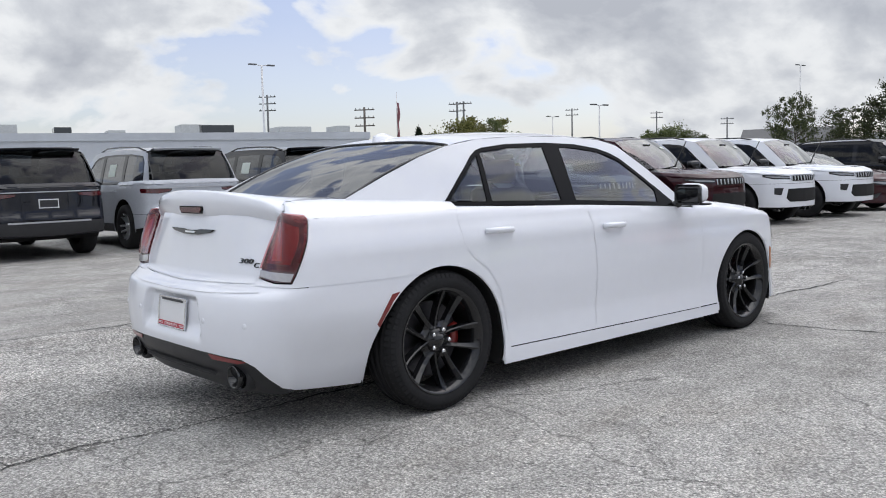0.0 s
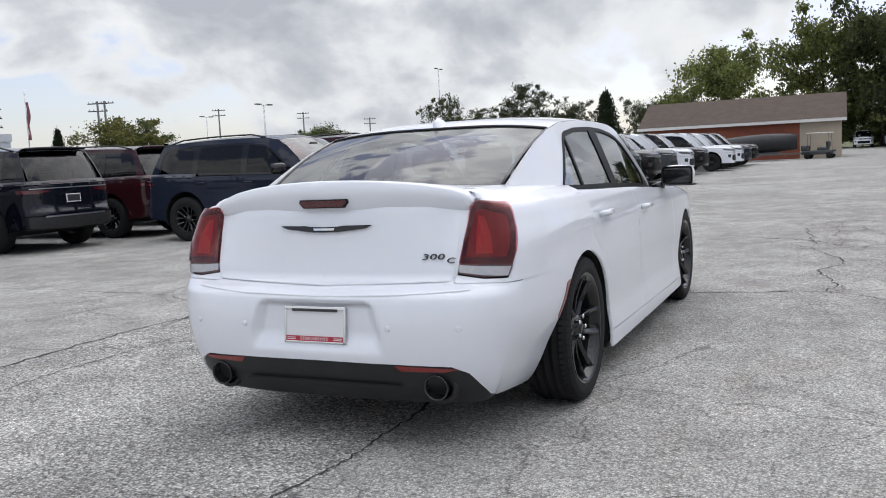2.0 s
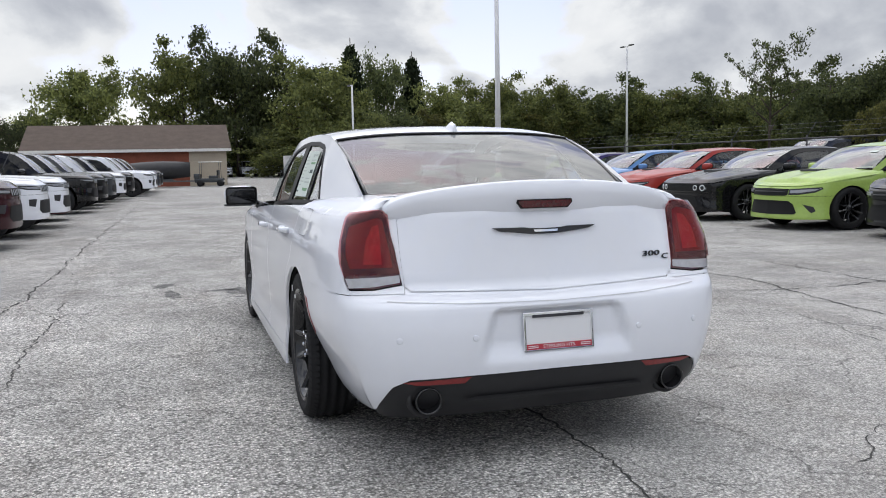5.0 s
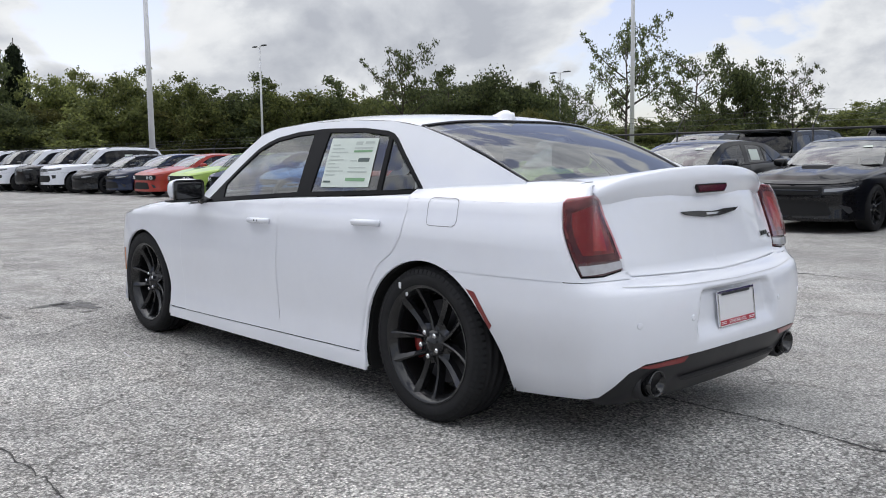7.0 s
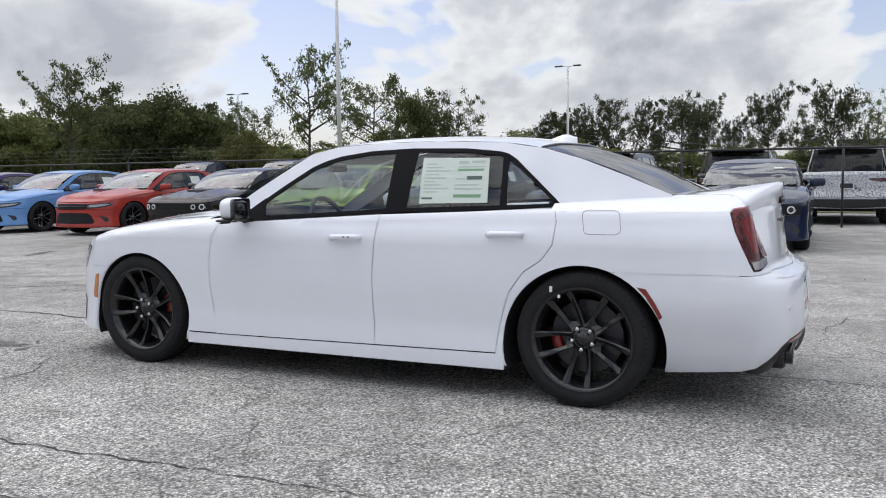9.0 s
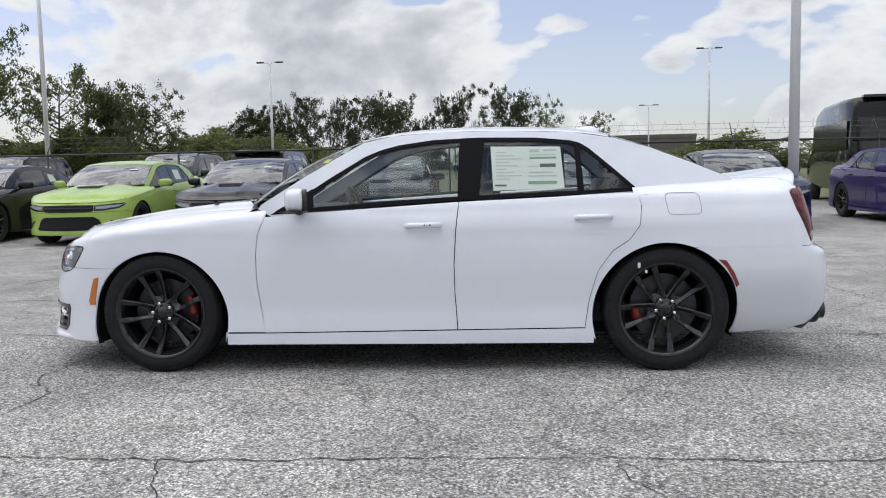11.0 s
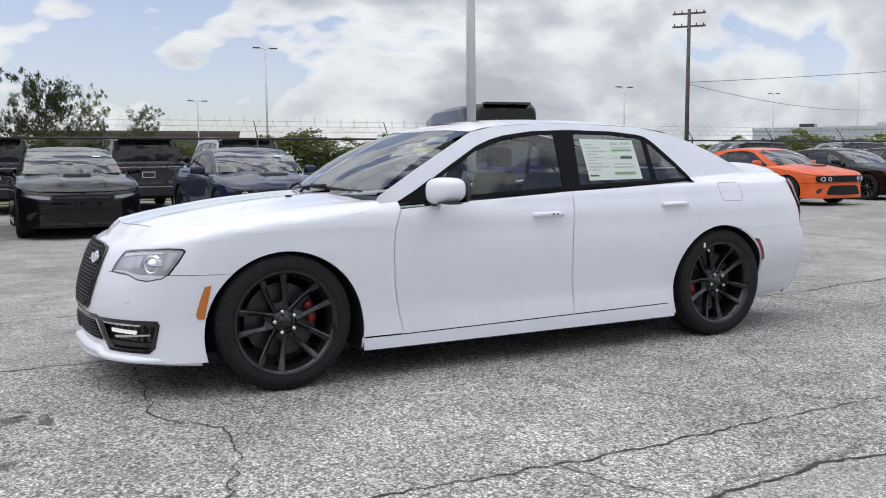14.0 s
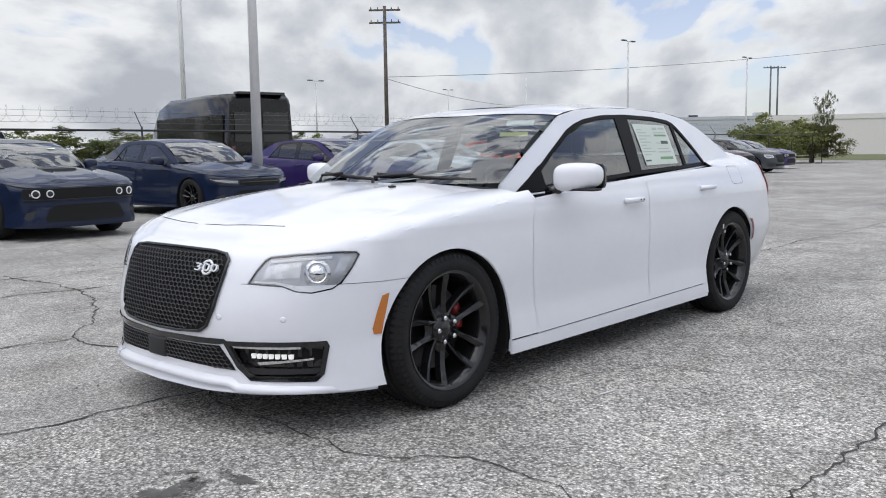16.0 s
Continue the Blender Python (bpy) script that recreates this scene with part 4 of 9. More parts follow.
        qtop = [(sv, b.zt(b.plan(sv)[1])) for sv in np.linspace(S(d2[0][0]), b.sr(s["decky"]), 24)]
        tlp = [(b.on(k, x, z), z) for k, x, z in tl]
        lidx = s["lidx"]
        quarter = D(d2)[::-1] + qtop + [(b.sr(lidx[0]), s["lidz"][0]), (b.sr(lidx[1]), s["lidz"][1]), (b.sr(lidx[1]), rsplit), cutr(-1, rsplit)] + [p for p in ras[::-1] if p[1] > rsplit or p[0] > S(ry)]
        patch("rear_quarter", inset(quarter, gap * 0.7), b.band, mat, car, step, [inset(tlp, -0.004)], lip, mirror=sgn)
    lid = [(b.smin, s["lidz"][0]), (b.sr(lidx[0]), s["lidz"][0]), (b.sr(lidx[1]), s["lidz"][1]), (b.sr(lidx[1] - 0.03), s["lidz"][1] - 0.02), (b.smin, s["lidz"][1] - 0.035)]
    trunk = patch("boot_lid", inset_keep(lid, gap * 0.5, (b.smax, b.smin)), b.band, mat, car, step, (), lip, both=True)
    rcover = [(b.smin, s["lidz"][1] - 0.0372), (b.sr(lidx[1] - 0.03), s["lidz"][1] - 0.0222), (b.sr(lidx[1]) - 0.002, s["lidz"][1] - 0.004), (b.sr(lidx[1]), rsplit - 0.001), cutr(-1, rsplit - 0.001)] + [p for p in ras[len(ras) // 2 :] if p[1] < rsplit - 0.001] + [(S(ra[-1][0]) - 0.01, zb), *[(b.sr(x), z) for x, z in s["rear_edge"]]]
    rhole = s.get("recess")
    patch("rear_bumper", inset_keep(rcover, gap * 0.5, (b.smax, b.smin)), b.band, mat, car, 0.022 if hero else step, (), lip, both=True)
    # top strips between the band and bonnet, and between the band and boot lid
    w_f = Curve(s["wing_w"])
    ss = np.linspace(b.smax, S(s["cowl"] + 0.02), 48)
    inner = []
    rows = []
    for sv in ss:
        p, (x, y) = b.ring(sv, w_f(b.plan(sv)[1]))
        x = max(x, 0.0)
        q, _ = b.bonnet(x, y)
        mid = (p + q) / 2 + Vector((0, 0, 0.006))
        o_ = b.out(sv)
        foot = b.at(sv, p.z - (0.03 if hero else 0.05)) - Vector((o_[0], o_[1], 0)) * (0.004 if hero else -0.004)
        rows.append([foot, p - Vector((o_[0], o_[1], 0)) * (0.002 if hero else -0.003), p * 0.75 + q * 0.25 + Vector((0, 0, 0.0055)), mid, p * 0.25 + q * 0.75 + Vector((0, 0, 0.003)), q, b.bonnet(max(0.0, x - 0.012 * b.out(sv)[0]), y - 0.012 * b.out(sv)[1])[0] - Vector((0, 0, 0.0010))])
        inner.append((x, y))
    for sgn in (False, True):
        sheet("wing_top", [[r[k] for r in rows] for k in range(7)], mat, car, mirror=not sgn)
    hood = inner + [(0.0, inner[-1][1] + 0.05)]
    hood = [(0.0, inner[0][1])] + inner[1:] + [(inner[-1][0] * 0.5, inner[-1][1] + s["cowl_bow"] * 0.8), (0.0, inner[-1][1] + s["cowl_bow"])]
    hb = [p for p in hood]
    patch("bonnet", [(x, y) for x, y in inset(hb + [(-x, y) for x, y in hb[::-1] if x > 1e-6], 0.0003 if hero else gap)], b.bonnet, mat, car, step, (), 0 if hero else lip)
    scoop = s.get("scoop")
    if scoop:
        bm = bmesh.new()
        x0, x1, y0, y1, hh = scoop
        z0, z1 = b.bonnet(0, y0)[0].z, b.bonnet(0, y1)[0].z
        vs = [bm.verts.new(v) for v in ((-x0, y0, z0 - 0.02), (x0, y0, z0 - 0.02), (x1, y1, z1 - 0.02), (-x1, y1, z1 - 0.02), (-x0 * 0.9, y0 + 0.03, z0 + 0.006), (x0 * 0.9, y0 + 0.03, z0 + 0.006), (x1 * 0.92, y1 - 0.02, z1 + hh), (-x1 * 0.92, y1 - 0.02, z1 + hh))]
        for f in ((4, 5, 6, 7), (0, 1, 5, 4), (1, 2, 6, 5), (2, 3, 7, 6), (3, 0, 4, 7)):
            bm.faces.new([vs[i] for i in f])
        part("bonnet_scoop", bm, M["plastic"] if s.get("scoop_dark", True) else mat, car, smooth=False)
    # cabin frame
    dl, outer = s["daylight"], s["frame"]
    for sgn in (False, True):
        patch("cabin_frame", inset(outer + [p for p in dl[::-1]], 0.0), b.cabin, mat, car, step * 0.7, (), 0.02, mirror=sgn)
        patch("window_trim", s["glassloop"], b.cabin, s.get("trim_mat", M["trimblack"] if hero else M["pane_black"]), car, 0.06, [inset(s["glassloop"], s.get("trim_w", 0.02))], 0.012, mirror=sgn, off=0.003)
        for i, (g, gm) in enumerate(s["panes"]):
            o = patch("side_window", inset(g, 0.004), b.cabin, M[gm], car, 0.09, (), 0, mirror=sgn, off=-0.004)
            o.visible_shadow = False
        if sgn and not hero and len(s["panes"]) > 1:
            g = s["panes"][1][0]
            y0, y1 = min(p[0] for p in g), max(p[0] for p in g)
            z0, z1 = min(p[1] for p in g), max(p[1] for p in g)
            ym, zm, hy, hz = (y0 * 0.45 + y1 * 0.55), (z0 + z1) / 2 - 0.02, min(0.16, (y1 - y0) * 0.28), min(0.11, (z1 - z0) * 0.30)
            patch("price_sheet", [(ym + hy, zm + hz), (ym - hy, zm + hz), (ym - hy, zm - hz), (ym + hy, zm - hz)], b.cabin, M["paper"], car, 0.2, (), 0, mirror=True, off=0.001)
        for g in s["pillars"]:
            patch("window_pillar", g, b.cabin, M["trimblack"] if hero else M["pane_black"], car, 0.06, (), 0.01, mirror=sgn, off=0.002)
    # roof
    fyv, fyb, ryv, ryb, xr = s["header"], s["header_bow"], s["rheader"], s["rheader_bow"], 1.0
    rows = []
    NX, NY = (25, 25) if hero else (13, 11)
    ue = np.array([math.sin(t) for t in np.linspace(-math.pi / 2, math.pi / 2, NX)])
    def roof_pt(u, t):
        y = (fyv - fyb * u * u) * (1 - t) + (ryv + ryb * u * u) * t
        ze = b.edge(y)
        xe = b.xg(y, ze)
        zc = b.roof(y)
        return Vector((xe * u, y, zc - (zc - ze) * abs(u) ** s.get("roof_pow", 2.6)))
    for t in np.linspace(0, 1, NY):
        rows.append([roof_pt(u, t) for u in ue])
    sheet("roof", rows, s.get("roof_mat", mat), car)
    rows = []
    # windscreen and rear window
    cy, cb, cz, cx = s["cowl"], s["cowl_bow"], s["cowl_z"], s["cowl_x"]
    pane_rows = []
    for t in np.linspace(0, 1, 9):
        row = []
        for u in np.linspace(-1, 1, 21):
            a = Vector((cx * u, cy + cb * (1 - u * u), cz - 0.0 + 0.01 * u * u))
            c = roof_pt(u * 0.99, 0.0) - Vector((0, 0, 0.004))
            p = a.lerp(c, t) + Vector((0, 0.35, 0.75)) * 0.045 * math.sin(math.pi * t)
            row.append(p)
        pane_rows.append(row)
    ws = sheet("windscreen", pane_rows, M[s.get("ws", "screen")], car)
    if not hero:
        for i in (5,):
            bm = bmesh.new()
            off = Vector((0, 0.006, 0.008))
            bm.faces.new([bm.verts.new(p + off) for p in (pane_rows[i][3], pane_rows[i][5], pane_rows[i][5].lerp(pane_rows[i + 1][5], 0.6), pane_rows[i][3].lerp(pane_rows[i + 1][3], 0.6))])
            part("windscreen_label", bm, M["paper"], car, smooth=False)
    by, bz, bx, bb = s["back"]
    pane_rows = []
    for t in np.linspace(0, 1, 9):
        row = []
        for u in np.linspace(1, -1, 21):
            a = Vector((bx * u, by + bb * u * u, bz - 0.012 * u * u))
            c = roof_pt(u * 0.985, 1.0) - Vector((0, 0, 0.004))
            row.append(a.lerp(c, t) + Vector((0, -0.35, 0.75)) * s.get("back_bulge", 0.03) * math.sin(math.pi * t))
        pane_rows.append(row)
    rw = sheet("rear_window", pane_rows, M[s.get("bw", "glassd")], car)
    bm = bmesh.new()
    tube(bm, [p + Vector((0, -0.002, 0.002)) for p in pane_rows[0]], 0.008 if hero else 0.012, n=5)
    tube(bm, [p + Vector((0, -0.002, 0.002)) for p in pane_rows[-1]], 0.008 if hero else 0.012, n=5)
    tube(bm, [r[0] for r in pane_rows], 0.008 if hero else 0.012, n=5)
    tube(bm, [r[-1] for r in pane_rows], 0.008 if hero else 0.012, n=5)
    part("rear_window_seal", bm, M["gloss"], car, smooth=True)
    # shoulder between the band, the cabin and the boot
    dk = s["deck"]
    dkx, dkz = Curve([(y, x) for y, x, z in dk]), Curve([(y, z) for y, x, z in dk])
    rows = []
    inner = []
    for sv in np.linspace(S(d2[0][0] + 0.02), b.smin, 56):
        p = b.at(sv, b.zt(b.plan(sv)[1]))
        yy = b.plan(sv)[1]
        if yy > s["deck_turn"]:
            q = Vector((dkx(yy), yy, dkz(yy)))
        else:
            f = min(1.0, (s["deck_turn"] - yy) / (s["deck_turn"] - b.plan(b.smin)[1]))
            q = Vector((min(dkx(s["deck_turn"]), p.x * 0.98), max(p.y + 0.012, s["deck_turn"] + (p.y + 0.012 - s["deck_turn"]) * f ** 0.6), dkz(s["deck_turn"]) * (1 - f) + (p.z + 0.008) * f))
        h = s.get("shoulder_bulge", 0.008)
        o_ = b.out(sv)
        foot = b.at(sv, p.z - (0.03 if hero else 0.05)) - Vector((o_[0], o_[1], 0)) * (0.004 if hero else -0.004)
        rows.append([foot, p - Vector((o_[0], o_[1], 0)) * (0.002 if hero else -0.003), p.lerp(q, 0.3) + Vector((0, 0, h)), p.lerp(q, 0.65) + Vector((0, 0, h * 0.9)), q])
        if yy < by + 0.06:
            inner.append(q)
    for sgn in (False, True):
        sheet("rear_shoulder", [[r[k] for r in rows] for k in range(5)], mat, car, mirror=sgn)
    if len(inner) > 2:
        rows = [[Vector((q.x * u, q.y, q.z + 0.012 * (1 - u * u))) for u in np.linspace(-1, 1, 9)] for q in inner]
        sheet("boot_top", rows, mat, car)
    # black sheet behind the panel gaps in place of shade; black arches and floor
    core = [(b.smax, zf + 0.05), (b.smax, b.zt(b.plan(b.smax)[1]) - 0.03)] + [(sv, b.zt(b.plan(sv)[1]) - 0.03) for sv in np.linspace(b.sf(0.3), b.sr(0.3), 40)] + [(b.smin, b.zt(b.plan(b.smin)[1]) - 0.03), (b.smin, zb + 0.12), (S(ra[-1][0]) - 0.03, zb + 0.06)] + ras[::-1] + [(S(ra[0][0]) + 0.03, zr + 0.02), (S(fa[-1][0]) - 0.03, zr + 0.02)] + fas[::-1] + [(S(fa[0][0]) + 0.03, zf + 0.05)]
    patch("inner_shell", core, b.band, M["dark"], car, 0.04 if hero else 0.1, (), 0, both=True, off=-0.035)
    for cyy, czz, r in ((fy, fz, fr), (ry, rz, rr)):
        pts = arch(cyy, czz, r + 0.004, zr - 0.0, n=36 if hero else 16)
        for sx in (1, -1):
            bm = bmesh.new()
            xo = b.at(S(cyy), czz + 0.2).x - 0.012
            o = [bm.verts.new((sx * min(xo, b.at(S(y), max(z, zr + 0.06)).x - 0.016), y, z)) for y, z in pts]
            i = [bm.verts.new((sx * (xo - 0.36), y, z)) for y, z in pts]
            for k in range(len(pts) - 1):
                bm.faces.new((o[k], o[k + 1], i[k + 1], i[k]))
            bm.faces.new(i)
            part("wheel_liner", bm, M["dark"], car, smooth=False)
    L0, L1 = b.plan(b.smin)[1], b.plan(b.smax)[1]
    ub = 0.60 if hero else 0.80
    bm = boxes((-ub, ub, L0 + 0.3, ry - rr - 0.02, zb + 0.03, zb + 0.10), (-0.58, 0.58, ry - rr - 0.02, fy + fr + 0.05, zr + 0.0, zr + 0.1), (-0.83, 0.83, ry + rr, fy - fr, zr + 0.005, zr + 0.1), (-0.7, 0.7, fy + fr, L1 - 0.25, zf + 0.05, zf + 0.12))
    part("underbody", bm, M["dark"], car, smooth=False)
    # cabin fittings
    cabin_fit(car, b, s, hero)
    # lamps
    for sgn in (False, True):
        lamp = patch("headlight", inset(hlp, 0.003), b.band, M[s.get("lamp_mat", "clear")] if not hero else M["lampbowl"], car, 0.05, (), 0.012, mirror=sgn, off=-0.004 if hero else s.get("lamp_off", 0.002))
        if not hero:
            patch("headlight_core", inset(hlp, s.get("core_in", 0.035)), b.band, M[s.get("core_mat", "lampdark")], lamp, 0.06, (), 0, mirror=sgn, off=0.005)
        tlob = patch("taillight", inset(tlp, 0.003), b.band, M["redlens"], car, 0.05, (), 0.012, mirror=sgn, off=0.003)
    if not hero and grille:
        patch("grille", gp, b.band, M["dark"], car, 0.06, (), 0.01, both=True, off=0.006)
        for bar in s.get("grille_bars", ()):
            patch("grille_bar", [(b.sf(x), z) for x, z in bar], b.band, s.get("bar_mat", M["gloss"]), car, 0.06, (), 0.008, both=True, off=0.014)
    if not hero:
        for lx, lz, lr in s.get("round_lamps", ()):
            for sx in (1, -1):
                p, n = b.band(b.sf(lx), lz)
                bm = bmesh.new()
                lathe(bm, [(lr, 0.0), (lr, 0.014), (lr * 0.82, 0.016), (lr * 0.70, 0.008)], 20)
                o = part("round_headlight", bm, M["clear"], car, "round ringed headlamp", smooth=True)
                n = Vector((sx * n.x, n.y, n.z))
                zx = Vector((0, 0, 1)).cross(n).normalized()
                o.matrix_basis = Matrix.Translation(Vector((sx * p.x, p.y, p.z)) + n * 0.004) @ Matrix((n, zx, n.cross(zx))).transposed().to_4x4()
                bm = bmesh.new()
                lathe(bm, [(lr * 0.72, 0.007), (lr * 0.4, 0.012), (lr * 0.3, 0.014), (0.001, 0.016)], 16)
                part("lens", bm, M["gloss"], o, smooth=True)
    if not hero and low:
        patch("lower_intake", lp, b.band, M["dark"], car, 0.06, (), 0.01, both=True, off=0.005)
    if not hero and fog:
        for sgn in (False, True):
            patch("fog_lamp", cover_holes[0], b.band, M["plastic"], car, 0.06, (), 0.01, mirror=sgn, off=0.003)
    if not hero:
        for pl in s.get("cladding", ()):
            for sgn in (False, True):
                patch("cladding", [(S(y), z) for y, z in pl], b.band, M["plastic"], car, 0.1, (), 0.01, mirror=sgn, off=0.006)
        if s.get("rear_panel"):
            patch("rear_valance", [(b.sr(x), z) for x, z in s["rear_panel"]], b.band, M["plastic"], car, 0.08, (), 0.01, both=True, off=0.006)
            for w_, z0, z1 in s.get("tail_strips", ()):
                patch("tail_strip", [(b.smin, z0), (b.sr(w_), z0), (b.sr(w_), z1), (b.smin, z1)], b.band, M["alloy"], car, 0.12, (), 0.008, both=True, off=0.012)
            patch("number_plate", [(b.smin, s["plate_z"] - 0.07), (b.sr(0.15), s["plate_z"] - 0.07), (b.sr(0.15), s["plate_z"] + 0.07), (b.smin, s["plate_z"] + 0.07)], b.band, M["platebg"], car, 0.1, (), 0.006, both=True, off=0.012)
            patch("plate_centre", [(b.smin, s["plate_z"] - 0.055), (b.sr(0.135), s["plate_z"] - 0.055), (b.sr(0.135), s["plate_z"] + 0.055), (b.smin, s["plate_z"] + 0.055)], b.band, M["plastic"], car, 0.1, (), 0.0, both=True, off=0.016)
    # mirrors
    for sx in (1, -1):
        mirror_unit(car, s["mirror"], sx, mat if s.get("mirror_body", True) else M["gloss"], hero)
    # door handles
    for sx in (1, -1):
        for hy, hz in s["handles"]:
            p, n = b.band(S(hy), hz)
            bm = bmesh.new()
            tube(bm, [(sx * (p.x + 0.004), hy + 0.10, hz - 0.004), (sx * (p.x + 0.028), hy + 0.075, hz), (sx * (p.x + 0.030), hy - 0.06, hz + 0.002), (sx * (p.x + 0.005), hy - 0.105, hz)], 0.017 if hero else 0.013, 0.015 if hero else 0.012, n=8)
            part("door_handle", bm, s.get("handle_mat", mat), car, smooth=True)
    # wheels
    wb = wheel_base
    tx = s["track"]
    for yy in (fy, ry):
        for sx in (1, -1):
            m = Matrix.Translation((sx * tx, yy, s["wheel_z"])) @ (Matrix.Identity(4) if sx > 0 else Matrix.Rotation(math.pi, 4, "Z"))
            m = m @ Matrix.Rotation(radians({(True, True): 160, (True, False): 35.5, (False, True): 0, (False, False): 193}[yy == fy, sx > 0]), 4, "X")
            c = copy_thing(wb, Matrix.Identity(4))
            adopt(c, car, m)
            if hero and yy == fy and sx < 0:
                for k_ in c.children:
                    if k_.name.startswith("caliper"):
                        k_.matrix_basis = Matrix.Rotation(radians(-24), 4, "X")
    if s.get("rails"):
        for sx in (1, -1):
            bm = bmesh.new()
            pts = [(sx * (b.xg(y, b.edge(y)) - 0.04), y, b.edge(y) + (0.055 if 0 < k < 7 else 0.01)) for k, y in enumerate(np.linspace(fyv - 0.35, ryv + 0.1, 8))]
            tube(bm, pts, 0.016, n=6)
            part("roof_rail", bm, M["gloss"], car, smooth=True)
    if s.get("spoiler"):
        y0, z0, w0, ln = s["spoiler"]
        rows = [[Vector((w0 * u, y0 + dyy + 0.05 * u * u, z0 + dz - 0.012 * u * u)) for u in np.linspace(-1, 1, 9)] for dyy, dz in ((ln * 0.5, -0.02), (0.0, 0.015), (-ln * 0.5, 0.022), (-ln * 0.5, 0.004), (-ln * 0.3, -0.02))]
        sheet("rear_spoiler", rows, s.get("spoiler_mat", mat), car)
    return car, b


def cabin_fit(car, b, s, hero):
    """Seats, dashboard and wheel, as far as they show through the panes."""
    cy, zb0 = s["cowl"], s["cowl_z"]
    w = 0.66
    bm = boxes((-w, w, s["back"][0] + 0.25, cy - 0.05, s["sill"] + 0.08, s["sill"] + 0.2))
    part("cabin_floor", bm, M["cabin"], car, smooth=False)
    bm = boxes((-w, w, cy - 0.42, cy - 0.02, zb0 - 0.25, zb0 - 0.04), bevel=0.05)
    part("dashboard", bm, M["cabin"], car, smooth=True)
    bm = boxes((-0.62, 0.62, s["back"][0] + 0.12, s["rear_seat"] - 0.25, s["back"][1] - 0.14, s["back"][1] - 0.05))
    part("parcel_shelf", bm, M["cabin"], car, smooth=False)
    hs = s["seat_h"]
    for sx in (1, -1):
        for yy, rear in ((s["front_seat"], False), (s["rear_seat"], True)):
            bm = boxes((sx * 0.36 - 0.24, sx * 0.36 + 0.24, yy - 0.1, yy + 0.42, hs - 0.62, hs - 0.45), bevel=0.06)
            top0 = len(bm.verts)
            box(bm, sx * 0.36 - 0.24, sx * 0.36 + 0.24, yy - 0.17, yy - 0.03, hs - 0.55, hs + 0.02, bevel=0.05)
            bm.verts.ensure_lookup_table()
            for v in bm.verts[top0:]:
                v.co.y -= (v.co.z - hs + 0.55) * 0.28
            part("rear_seat" if rear else "front_seat", bm, M["seat"], car, smooth=True)
            bm = boxes((sx * 0.36 - 0.13, sx * 0.36 + 0.13, yy - 0.33, yy - 0.23, hs + 0.05, hs + 0.20), bevel=0.035)
            part("headrest", bm, M["seat"], car, smooth=True)
    bm = bmesh.new()
    c = Vector((-0.37, cy - 0.58, zb0 - 0.08))
    ax = Vector((0, -0.9, 0.44)).normalized()
    u, v = Vector((1, 0, 0)), ax.cross((1, 0, 0))
    tube(bm, [c + (u * math.cos(t) + v * math.sin(t)) * 0.185 for t in np.linspace(0, 2 * math.pi, 25)], 0.016, n=6, caps=False)
    tube(bm, [c - u * 0.18, c, c + u * 0.18], 0.022, n=5)
    tube(bm, [c, c - v * 0.18], 0.022, n=5)
    part("steering_wheel", bm, M["cabin"], car, smooth=True)
    bm = bmesh.new()
    box(bm, -0.11, 0.11, s["header"] + 0.14, s["header"] + 0.17, b.edge(s["header"]) - 0.09, b.edge(s["header"]) - 0.03, bevel=0.012)
    part("rear_view_mirror", bm, M["gloss"], car, smooth=True)


def mirror_unit(car, spec, sx, mat, hero):
    """A door mirror: rounded shell with a dark rear face on a short arm."""
    x, y, z, w, d, h = spec
    bm = bmesh.new()
    bmesh.ops.create_cube(bm, size=1)
    bmesh.ops.subdivide_edges(bm, edges=bm.edges[:], cuts=5, use_grid_fill=True)
    for v in bm.verts:
        c = v.co * 2
        n = (abs(c.x) ** 3.2 + abs(c.y) ** 3.2 + abs(c.z) ** 3.2) ** (1 / 3.2)
        m = max(abs(c.x), abs(c.y), abs(c.z))
        c = c * (m / n if n else 1)
        yy = c.y * (1.0 if c.y > 0 else 0.55)
        v.co = Vector((sx * (x + c.x * w / 2), y + yy * d / 2 - 0.03 * c.x * 1, z + c.z * h / 2 * (1 - 0.12 * c.x) + 0.008 * c.x))
    if sx < 0:
        bmesh.ops.reverse_faces(bm, faces=bm.faces[:])
    shell = part("door_mirror", bm, mat, car, smooth=True)
    # mirror face in gloss black: a dark reflection put into the colour
    bm = bmesh.new()
    box(bm, min(sx * (x - w * 0.47), sx * (x + w * 0.465)), max(sx * (x - w * 0.47), sx * (x + w * 0.465)), y - d * 0.31, y - d * 0.20, z - h * 0.45, z + h * 0.45, bevel=0.024)
    for v in bm.verts:
        v.co.y -= 0.03 * (abs(v.co.x) - x) / (w / 2)
    part("mirror_glass", bm, M["gloss"], shell, "mirror glass in black, its dark reflection put into the colour", smooth=True)
    bm = bmesh.new()
    tube(bm, [(sx * (x - w * 0.45), y + 0.02, z - h * 0.42), (sx * (x - w * 0.75), y + 0.03, z - h * 0.6)], 0.028, n=8)
    part("mirror_arm", bm, M["gloss"], shell, smooth=True)
    if hero:
        bm = bmesh.new()
        box(bm, min(sx * (x - w * 0.3), sx * (x + w * 0.5)), max(sx * (x - w * 0.3), sx * (x + w * 0.5)), y - d * 0.22, y + d * 0.36, z - h * 0.50, z - h * 0.40, bevel=0.012)
        part("mirror_base", bm, M["plastic"], shell, smooth=True)


